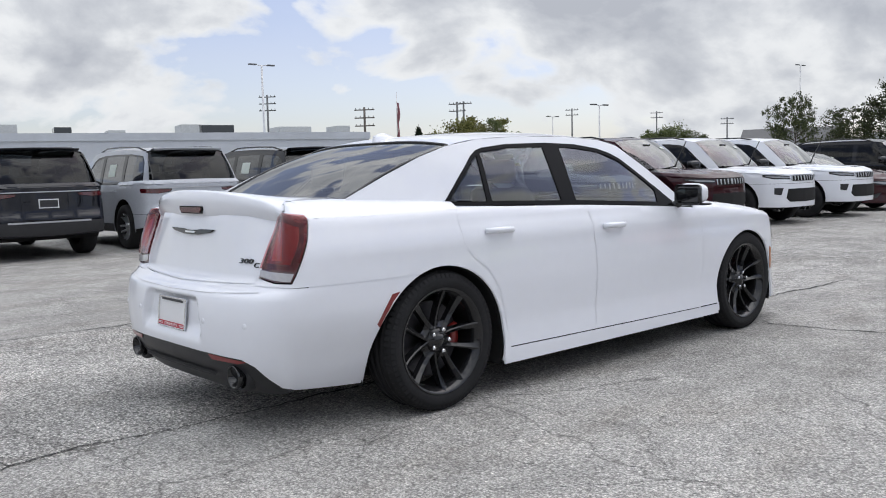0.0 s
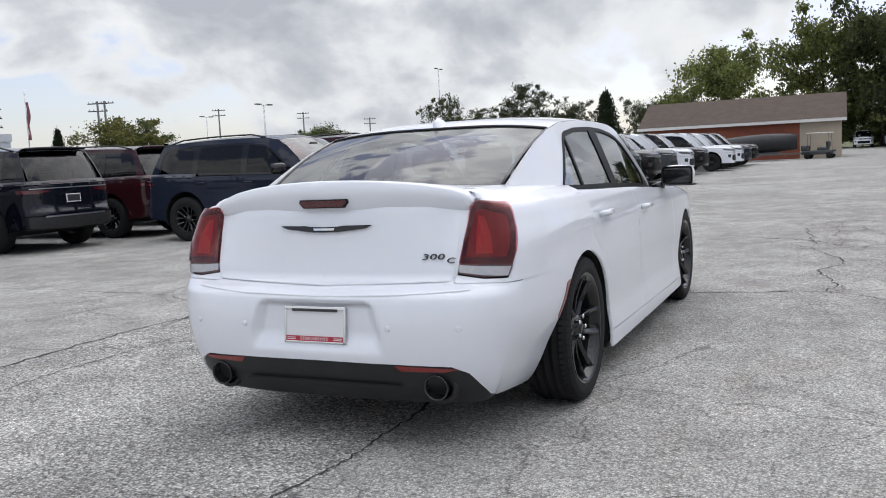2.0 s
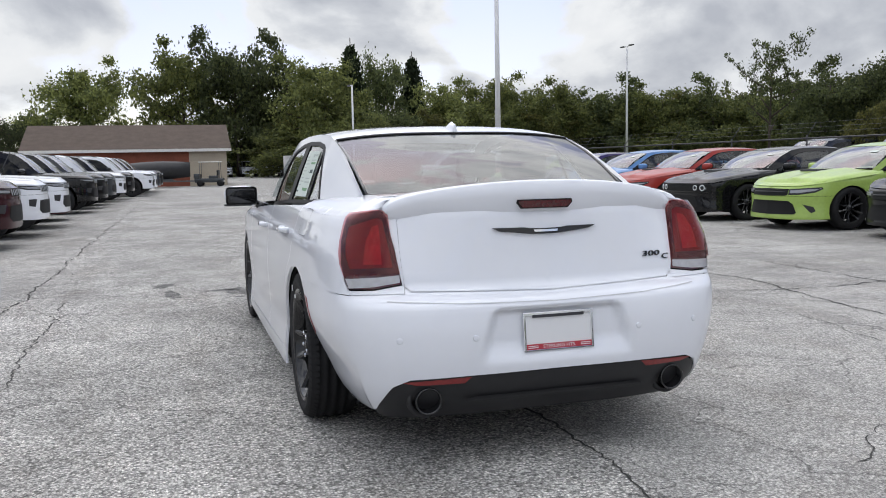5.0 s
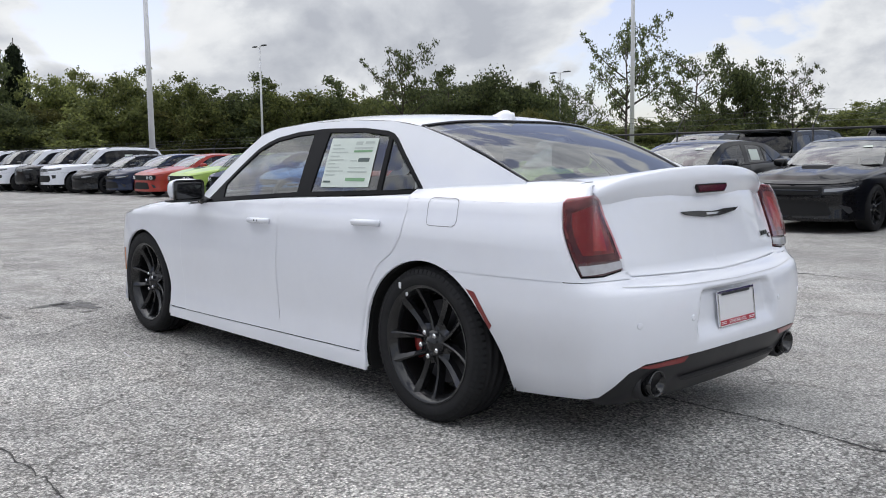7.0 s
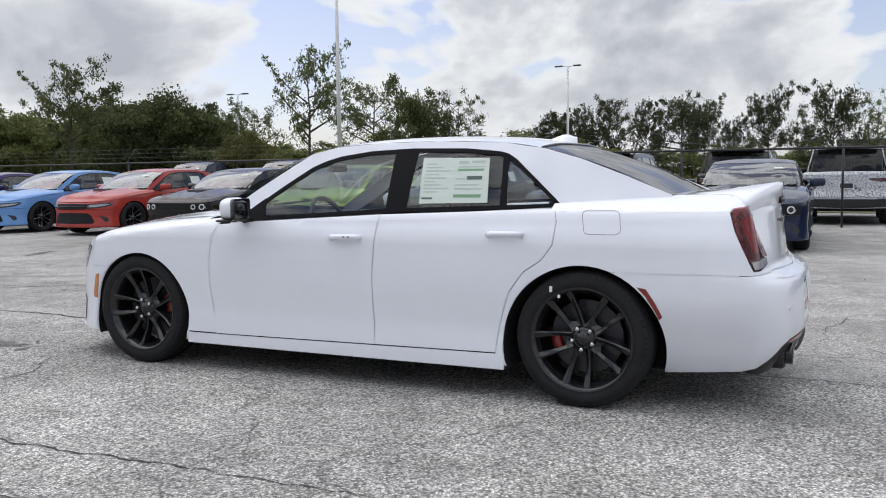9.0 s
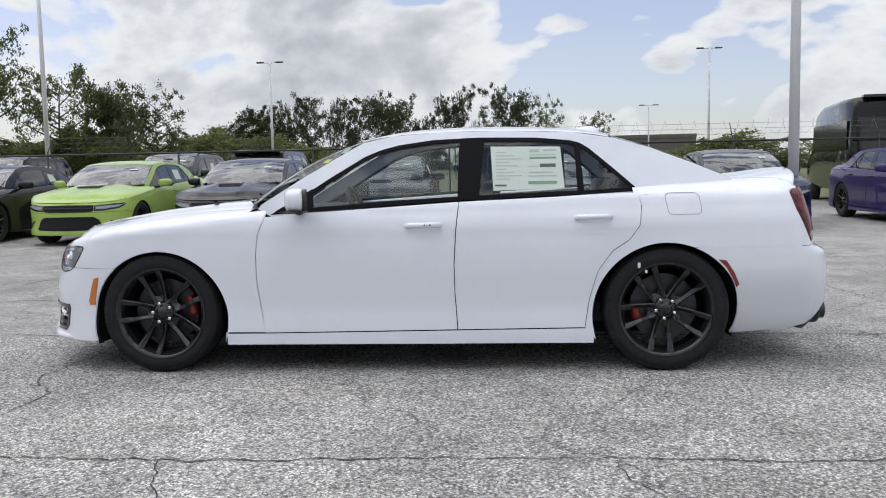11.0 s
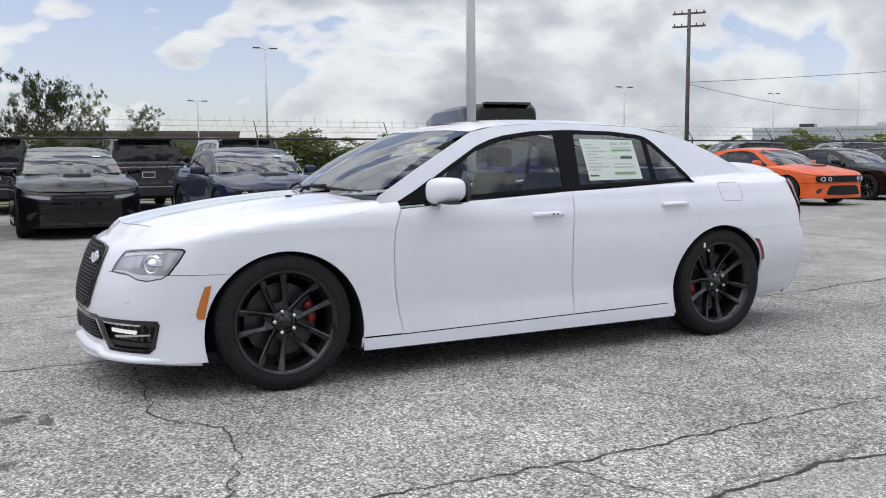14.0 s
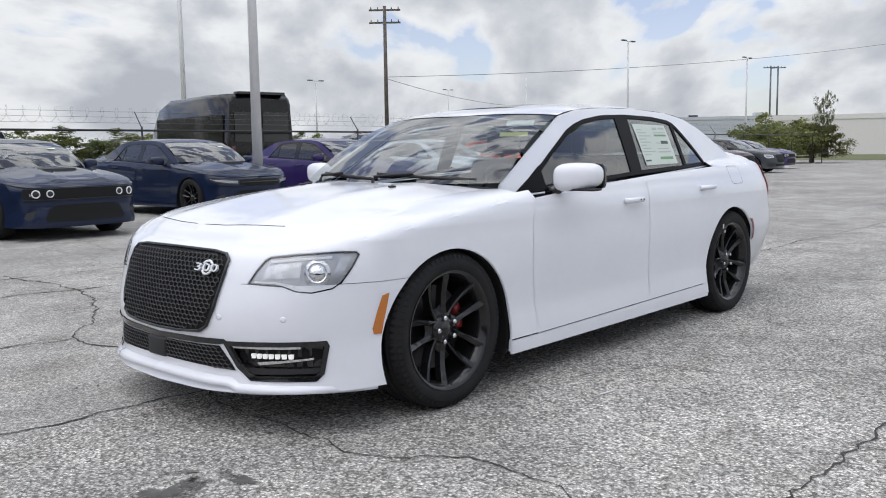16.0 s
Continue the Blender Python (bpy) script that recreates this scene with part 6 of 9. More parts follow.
# aerial fin, sunroof, wipers, washer jets, cowl
bm = bmesh.new()
secs = []
for f in np.linspace(0, 1, 9):
    y = -1.06 - 0.17 * f
    h = 0.062 * math.sin(math.pi * min(1, 0.08 + f * 0.72)) ** 1.2 * (0.4 + 0.6 * f) if f < 1 else 0.045
    w = 0.028 * math.sin(math.pi * (0.12 + 0.8 * f)) + 0.004
    z = hb.roof(y) - 0.004
    secs.append([bm.verts.new((x, y, z + dz)) for x, dz in ((-w, 0), (-w * 0.45, h * 0.6), (0, h), (w * 0.45, h * 0.6), (w, 0))])
for a, c in zip(secs, secs[1:]):
    for i in range(4):
        bm.faces.new((a[i], a[i + 1], c[i + 1], c[i]))
bm.faces.new(secs[-1])
part("aerial_fin", bm, M["white"], hero, smooth=True)
rows = [[Vector((0.42 * u, y, hb.roof(y) + 0.004 - 0.016 * u * u)) for u in np.linspace(-1, 1, 9)] for y in np.linspace(0.12, -0.80, 9)]
sheet("glass_roof", rows, M["gloss"], hero, "black glass roof panel")
rows = [[Vector((hb.spec["cowl_x"] * u, hb.spec["cowl"] + hb.spec["cowl_bow"] * (1 - u * u) + d * (1 - 0.6 * u ** 4), z - 0.022 * u ** 4)) for u in np.linspace(-0.95, 0.95, 17)] for d, z in ((-0.03, 1.006), (0.05, 0.993), (0.11, 0.983))]
sheet("cowl_panel", rows, M["plastic"], hero)
for x0, x1 in ((-0.62, 0.02), (0.0, 0.58)):
    wp = tagged(new("wiper"), "black windscreen wiper")
    wp.parent = hero
    pts = []
    for x in np.linspace(x0, x1, 8):
        u = x / hb.spec["cowl_x"]
        pts.append((x, hb.spec["cowl"] + hb.spec["cowl_bow"] * (1 - u * u) - 0.035 - 0.04 * (x - x0), 1.03 + 0.045 * (x - x0)))
    bm = tube(bmesh.new(), pts, 0.009, n=6)
    part("blade", bm, M["plastic"], wp, smooth=True)
    bm = tube(bmesh.new(), [(x1 - 0.05, pts[-1][1] + 0.09, 1.015), (x1 - 0.02, pts[-1][1] + 0.05, 1.045), (pts[4][0], pts[4][1] + 0.012, pts[4][2] + 0.015)], 0.011, 0.008, n=6)
    part("wiper_arm", bm, M["plastic"], wp, smooth=True)
for x in (-0.36, 0.36):
    p, n = hb.bonnet(x, 1.32)
    bm = boxes((x - 0.014, x + 0.014, 1.30, 1.335, p.z, p.z + 0.010), bevel=0.004)
    part("washer_jet", bm, M["plastic"], hero, smooth=True)

# front: lamps, grille with its mesh, lower intake, fog lamps, lip
for m, hl in zip((False, True), kids("headlight")):
    def q(pts):
        return [(hb.on("F", x, z), z) for x, z in pts]

    out_l = q([(x, z) for _, x, z in SALOON["headlight"]])
    patch("lamp_rim", out_l, hb.band, M["gloss"], hl, 0.03, [inset(out_l, 0.005)], 0.004, mirror=m, off=0.001)
    patch("drl_strip", q([(0.58, 0.738), (0.68, 0.750), (0.79, 0.757), (0.79, 0.748), (0.68, 0.739), (0.585, 0.727)]), hb.band, M["clear"], hl, 0.03, (), 0.005, mirror=m, off=0.0)
    patch("reflector_bowl", q([(0.575, 0.712), (0.62, 0.724), (0.70, 0.732), (0.705, 0.672), (0.565, 0.662)]), hb.band, M["lampin"], hl, 0.03, (), 0.006, mirror=m, off=-0.001)
    patch("corner_lens", q([(0.812, 0.752), (0.838, 0.752), (0.832, 0.712), (0.812, 0.65), (0.804, 0.69)]), hb.band, M["lampin"], hl, 0.03, (), 0.005, mirror=m, off=-0.001)
    patch("lower_strip", q([(0.535, 0.654), (0.62, 0.654), (0.69, 0.640), (0.72, 0.626), (0.69, 0.630), (0.62, 0.645), (0.535, 0.647)]), hb.band, M["clear"], hl, 0.03, (), 0.004, mirror=m, off=0.0)
    p, n = hb.band(hb.sw(0.757, 0.690, False), 0.690)
    if m:
        p, n = Vector((-p.x, p.y, p.z)), Vector((-n.x, n.y, n.z))
    bm = bmesh.new()
    lathe(bm, [(0.058, -0.012), (0.056, 0.002), (0.047, 0.001), (0.046, 0.008), (0.040, 0.009), (0.036, 0.003), (0.034, 0.004), (0.026, 0.012), (0.012, 0.016), (0.001, 0.017)], 32)
    o = part("projector", bm, M["chrome"], hl, "round projector lens", smooth=True)
    o.matrix_basis = facing(p, n, -0.006) @ Matrix.Rotation(-math.pi / 2, 4, "Y")
    cov = patch("lamp_cover", out_l, hb.band, glass("lamp_cover", (0.93, 0.94, 0.95)), hl, 0.04, (), 0, mirror=m, off=0.006)
    cov.visible_shadow = False
M["silverb"] = material("bright_badge", (0.85, 0.86, 0.87), 0.3, 0.3)
hpatch("nose_strip", [(0.0, 0.6445), (0.49, 0.6445), (0.49, 0.6355), (0.0, 0.6355)], M["white"], both=True, off=0.0004, lip=0, end="f")
side_patch("seam_strip", [(-1.70, 0.735), (-2.10, 0.735), (-2.30, 0.735), (-2.30, 0.715), (-2.10, 0.715), (-1.70, 0.715)], M["white"], off=-0.003, lip=0)
G = SALOON["grille"]
gr = hpatch("grille", G, M["dark"], both=True, off=0.004, lip=0.0, end="f")
gsp = [(hb.sf(x), z) for x, z in G]
bm = bmesh.new()
ring = [hb.band(s_, z) for s_, z in resample(gsp, 0.03)]
loop = [(p + n * 0.006) for p, n in ring if p.x > 0.002]
full = loop + [Vector((-p.x, p.y, p.z)) for p in loop[::-1]]
tube(bm, full + [full[0]], 0.008, n=6, caps=False)
part("grille_surround", bm, M["gloss"], gr, "gloss black grille surround", smooth=True)


def mesh_screen(name, poly, parent, r, mat, end, off, thick):
    """A honeycomb screen: short bars round hexagons inside a half outline, mirrored."""
    k = hb.sf
    bm = bmesh.new()
    zs = [z for x, z in poly]
    hw = r * math.sqrt(3)
    row, z = 0, min(zs)
    done = set()
    full = poly + [(-x, z) for x, z in poly[::-1] if x > 1e-6]
    while z < max(zs) + r:
        x = -0.6 + (hw / 2 if row % 2 else 0)
        while x < 0.6:
            c = [(x + r * 1.12 * math.cos(radians(30 + 60 * i)), z + r * 0.8 * math.sin(radians(30 + 60 * i))) for i in range(6)]
            for a, b in zip(c, c[1:] + c[:1]):
                key = tuple(sorted(((round(a[0], 3), round(a[1], 3)), (round(b[0], 3), round(b[1], 3)))))
                if key in done or not (inside(full, *a) and inside(full, *b)):
                    continue
                done.add(key)
                ends = []
                for px, pz in (a, b):
                    p, n = hb.band(k(abs(px)), pz)
                    if px < 0:
                        p, n = Vector((-p.x, p.y, p.z)), Vector((-n.x, n.y, n.z))
                    ends.append(p + n * off)
                tube(bm, ends, thick, n=4, caps=False)
            x += hw * 1.12
        z += r * 1.5 * 0.8
        row += 1
    return part(name, bm, mat, parent, smooth=False)


mesh_screen("grille_mesh", [(max(0, x - 0.012) if x > 0 else x, z - 0.008 if z > 0.6 else z + 0.008) for x, z in G], gr, 0.0150, M["satin"], "f", 0.010, 0.0030)
bd = tagged(new("grille_badge"), "bright chrome model badge")
bd.parent = gr
p, n = hb.band(hb.sf(0.305), 0.695)
bd.matrix_basis = facing((-p.x, p.y, p.z), (-n.x, n.y, n.z), 0.016)
lettering("badge_number", "300", 0.050, M["silverb"], bd, pose(0, -0.018, 0.004), 0.005, 2.0)
bm = bmesh.new()
tube(bm, [(0.03 * math.cos(t), 0.03 * math.sin(t), 0.0) for t in np.linspace(0.5, math.pi - 0.5, 9)], 0.006, n=6)
tube(bm, [(0.03 * math.cos(t), 0.03 * math.sin(t), 0.0) for t in np.linspace(math.pi + 0.5, 2 * math.pi - 0.5, 9)], 0.006, n=6)
part("badge_ring", bm, M["silverb"], bd, smooth=True)
LI = SALOON["lower_intake"]
li = hpatch("lower_intake", LI, M["dark"], both=True, off=0.003, lip=0.0, end="f")
mesh_screen("intake_mesh", LI, li, 0.014, M["satin"], "f", 0.007, 0.0028)
hpatch("intake_rim", [(0.0, 0.400), (0.42, 0.408), (0.44, 0.392), (0.39, 0.384), (0.0, 0.376)], M["gloss"], both=True, off=0.006, end="f")
p, n = hb.band(hb.sf(0.10), 0.33)
bm = boxes((-0.07, 0.07, -0.045, 0.045, -0.01, 0.012), bevel=0.01)
o = part("radar_unit", bm, M["plastic"], li, "black sensor block", smooth=True)
o.matrix_basis = facing((0.02, p.y, p.z), (0, 1, 0), 0.008)
FG = SALOON["fog"]
for m in (False, True):
    fp = [(hb.sf(x), z) for x, z in FG]
    fg = patch("fog_bezel", inset(fp, -0.004), hb.band, M["gloss"], hero, 0.03, [inset(fp, 0.016)], 0.02, mirror=m, off=0.005, label="gloss black fog lamp surround")
    patch("fog_pocket", fp, hb.band, M["gloss"], fg, 0.05, (), 0, mirror=m, off=-0.035)
    patch("fog_blade", [(hb.sf(0.45), 0.385), (hb.sf(0.72), 0.388), (hb.sf(0.72), 0.374), (hb.sf(0.46), 0.370)], hb.band, M["chrome"], fg, 0.04, (), 0.01, mirror=m, off=-0.004)
    for k in range(7):
        xa = 0.535 + k * 0.024
        patch("fog_led", [(hb.sf(xa), 0.348), (hb.sf(xa + 0.018), 0.348), (hb.sf(xa + 0.016), 0.330), (hb.sf(xa + 0.002), 0.330)], hb.band, M["led"], fg, 0.04, (), 0.012, mirror=m, off=-0.012)
    patch("fog_fin", [(hb.sf(0.56), 0.312), (hb.sf(0.76), 0.336), (hb.sf(0.76), 0.328), (hb.sf(0.57), 0.302)], hb.band, M["chrome"], fg, 0.04, (), 0.01, mirror=m, off=-0.010)
    patch("fog_shelf", [(hb.sf(0.50), 0.285), (hb.sf(0.78), 0.290), (hb.sf(0.78), 0.270), (hb.sf(0.54), 0.262)], hb.band, M["plastic"], fg, 0.04, (), 0.01, mirror=m, off=-0.012)
for x in (0.668, 0.40):
    for sx in (1, -1):
        p, n = hb.band(hb.sf(x), 0.50)
        bm = bmesh.new()
        lathe(bm, [(0.012, 0.0), (0.012, 0.002), (0.009, 0.003), (0.0005, 0.003)], 16)
        o = part("parking_sensor", bm, M["white"], hero, smooth=True)
        o.matrix_basis = facing((sx * p.x, p.y, p.z), (sx * n.x, n.y, n.z), 0.0) @ Matrix.Rotation(-math.pi / 2, 4, "Y")
rows = [[], [], [], []]
for sv in np.linspace(hb.sy(1.95), hb.smax, 30):
    o, n = hb.plan(sv), hb.out(sv)
    x = o[0]
    grow = min(1.0, (sv - hb.sy(1.95)) / 0.35)
    zz = 0.185 if x > 0.45 else 0.205 + 0.012 * max(0, 1 - x / 0.45)
    for r, (d, z) in zip(rows, ((-0.01, zz + 0.045), (0.022, zz + 0.030), (0.034, zz + 0.008), (-0.03, zz - 0.008))):
        r.append((max(0, o[0] + n[0] * (d * grow - 0.014 * (1 - grow))), o[1] + n[1] * (d * grow - 0.014 * (1 - grow)), z))
for m in (False, True):
    sheet("front_lip", rows, M["white"], hero, mirror=not m)
# windscreen labels
for x, y, z, w, h, mt in ((-0.50, 0.415, 1.332, 0.16, 0.05, "paper"), (-0.54, 0.53, 1.268, 0.16, 0.035, "yellow")):
    bm = boxes((-w / 2, w / 2, -h / 2, h / 2, 0, 0.001))
    o = part("windscreen_label", bm, M[mt], hero, smooth=False)
    o.matrix_basis = facing((x, y, z), (-0.25, 0.58, 0.78))

# chalk marks on the rear tyre and rim
for y, z, x, w, h in ((-1.36, 0.627, -0.9375, 0.016, 0.030), (-1.402, 0.589, -0.931, 0.014, 0.018)):
    bm = boxes((x, x + 0.004, y - w / 2, y + w / 2, z - h / 2, z + h / 2), bevel=0.0015)
    part("chalk_mark", bm, M["platebg"], hero, "white paint mark", smooth=False)


# ---------------------------------------------------------------- other cars: shapes
FASTBACK = dict(SALOON)
FASTBACK.update(
    lamp_mat="gloss", core_mat="lampdark", core_in=0.026, tuck=0, under=0,
    dent=None,
    front=[(0.05, -0.1), (0.18, 0.0), (0.26, 0.0), (0.45, -0.02), (0.56, 0.0), (0.66, -0.015), (0.72, -0.05), (0.80, -0.13), (0.9, -0.22)],
    headlight=[("f", 0.445, 0.598), ("f", 0.455, 0.692), ("f", 0.70, 0.712), ("y", 2.04, 0.722), ("y", 2.03, 0.695), ("f", 0.80, 0.640), ("f", 0.62, 0.604)],
    grille=[(0.0, 0.70), (0.445, 0.692), (0.435, 0.60), (0.40, 0.585), (0.0, 0.578)], grille_bars=[[(0.0, 0.655), (0.40, 0.65), (0.40, 0.635), (0.0, 0.64)]],
    lower_intake=[(0.0, 0.50), (0.44, 0.495), (0.52, 0.44), (0.58, 0.30), (0.54, 0.272), (0.0, 0.262)], fog=[(0.66, 0.44), (0.79, 0.40), (0.81, 0.33), (0.77, 0.30), (0.74, 0.33), (0.70, 0.39)], bumper_split=0.575,
    taillight=[("r", 0.10, 1.0), ("r", 0.60, 1.02), ("y", -2.30, 1.03), ("y", -2.32, 0.95), ("r", 0.60, 0.92), ("r", 0.12, 0.91)], lidx=(0.08, 0.08), lidz=(1.05, 0.80), decky=0.08, bulge=0.02,
    ws="front", bw="glassd", panes=[(p, "film") for p, _ in SALOON["panes"]], trim_mat=M["pane_black"], scoop=(0.17, 0.22, 1.25, 1.62, 0.035), rear_panel=[(0.0, 0.42), (0.55, 0.42), (0.6, 0.27), (0.0, 0.25)], spoiler=(-2.33, 1.13, 0.62, 0.16))
del FASTBACK["rear_edge"]
FASTBACK["rear_edge"] = [(0.87, 0.215), (0.6, 0.22), (0.0, 0.22)]

COUPE = dict(FASTBACK)
COUPE.update(
    doors=([(0.80, 0.95), (0.84, 0.80), (0.84, 0.50), (0.80, 0.25)], [], [(-0.74, 1.03), (-0.80, 0.9), (-0.82, 0.6), (-0.78, 0.265)]), farch=(1.48, 0.325, 0.435), rarch=(-1.46, 0.335, 0.44),
    outline=[(0, 2.44), (0.45, 2.42), (0.70, 2.36), (0.83, 2.24), (0.90, 2.05), (0.93, 1.85), (0.95, 1.45), (0.93, 0.6), (0.925, 0), (0.94, -0.8), (0.965, -1.45), (0.95, -1.95), (0.915, -2.2), (0.86, -2.36), (0.78, -2.46), (0.6, -2.51), (0.3, -2.53), (0, -2.535)],
    headlight=[("f", 0.60, 0.60), ("f", 0.59, 0.65), ("f", 0.61, 0.705), ("f", 0.69, 0.725), ("f", 0.77, 0.705), ("f", 0.785, 0.65), ("f", 0.76, 0.60), ("f", 0.69, 0.585)],
    round_lamps=[(0.505, 0.655, 0.052), (0.68, 0.655, 0.058)], grille=[(0.0, 0.725), (0.81, 0.72), (0.82, 0.66), (0.80, 0.59), (0.0, 0.585)], grille_bars=[[(0.0, 0.735), (0.80, 0.732), (0.80, 0.722), (0.0, 0.725)], [(0.0, 0.585), (0.80, 0.582), (0.80, 0.572), (0.0, 0.575)]],
    front=[(0.05, -0.12), (0.2, 0.0), (0.35, 0.0), (0.5, -0.01), (0.6, 0.0), (0.72, 0.0), (0.77, -0.02), (0.82, -0.06), (0.9, -0.2)], bumper_split=0.55,
    daylight=[(0.80, 0.955), (0.60, 1.06), (0.36, 1.22), (0.2, 1.30), (0.0, 1.345), (-0.25, 1.36), (-0.6, 1.345), (-0.8, 1.31), (-1.0, 1.22), (-1.18, 1.10), (-1.17, 1.055)],
    glassloop=[(0.80, 0.955), (0.60, 1.06), (0.36, 1.22), (0.2, 1.30), (0.0, 1.345), (-0.25, 1.36), (-0.6, 1.345), (-0.8, 1.31), (-1.0, 1.22), (-1.18, 1.10), (-1.17, 1.055), (-0.74, 1.035), (0.0, 1.0)],
    frame=[(0.80, 0.945), (1.02, 0.985), (1.0, 1.012), (0.75, 1.15), (0.54, 1.26), (0.30, 1.35), (0.1, 1.39), (-0.2, 1.405), (-0.6, 1.40), (-1.0, 1.365), (-1.25, 1.31), (-1.45, 1.24), (-1.69, 1.16), (-1.90, 1.09), (-1.9, 1.075), (-1.6, 1.06), (-1.17, 1.045)][::-1],
    edge=[(0.5, 1.27), (0.30, 1.35), (0.1, 1.39), (-0.2, 1.405), (-0.6, 1.40), (-1.0, 1.365), (-1.25, 1.31), (-1.5, 1.22)],
    roof=[(0.6, 1.28), (0.36, 1.37), (0.2, 1.41), (-0.17, 1.448), (-0.44, 1.45), (-0.67, 1.445), (-1.0, 1.42), (-1.24, 1.37), (-1.5, 1.30)],
    panes=[([(0.66, 0.985), (0.36, 1.19), (0.2, 1.275), (0.0, 1.32), (-0.25, 1.337), (-0.6, 1.322), (-0.62, 1.05), (0.0, 1.02)], "film"), ([(-0.68, 1.312), (-0.8, 1.285), (-1.0, 1.195), (-1.13, 1.10), (-1.12, 1.075), (-0.7, 1.055)], "film")],
    pillars=[[(-0.60, 1.325), (-0.69, 1.312), (-0.71, 1.05), (-0.62, 1.048)]], handles=[(-0.5, 0.90)], belt=[(0.80, 0.95), (0.3, 0.975), (0.0, 0.993), (-0.4, 1.012), (-0.74, 1.03)], scoop=(0.2, 0.26, 1.35, 1.72, 0.03))

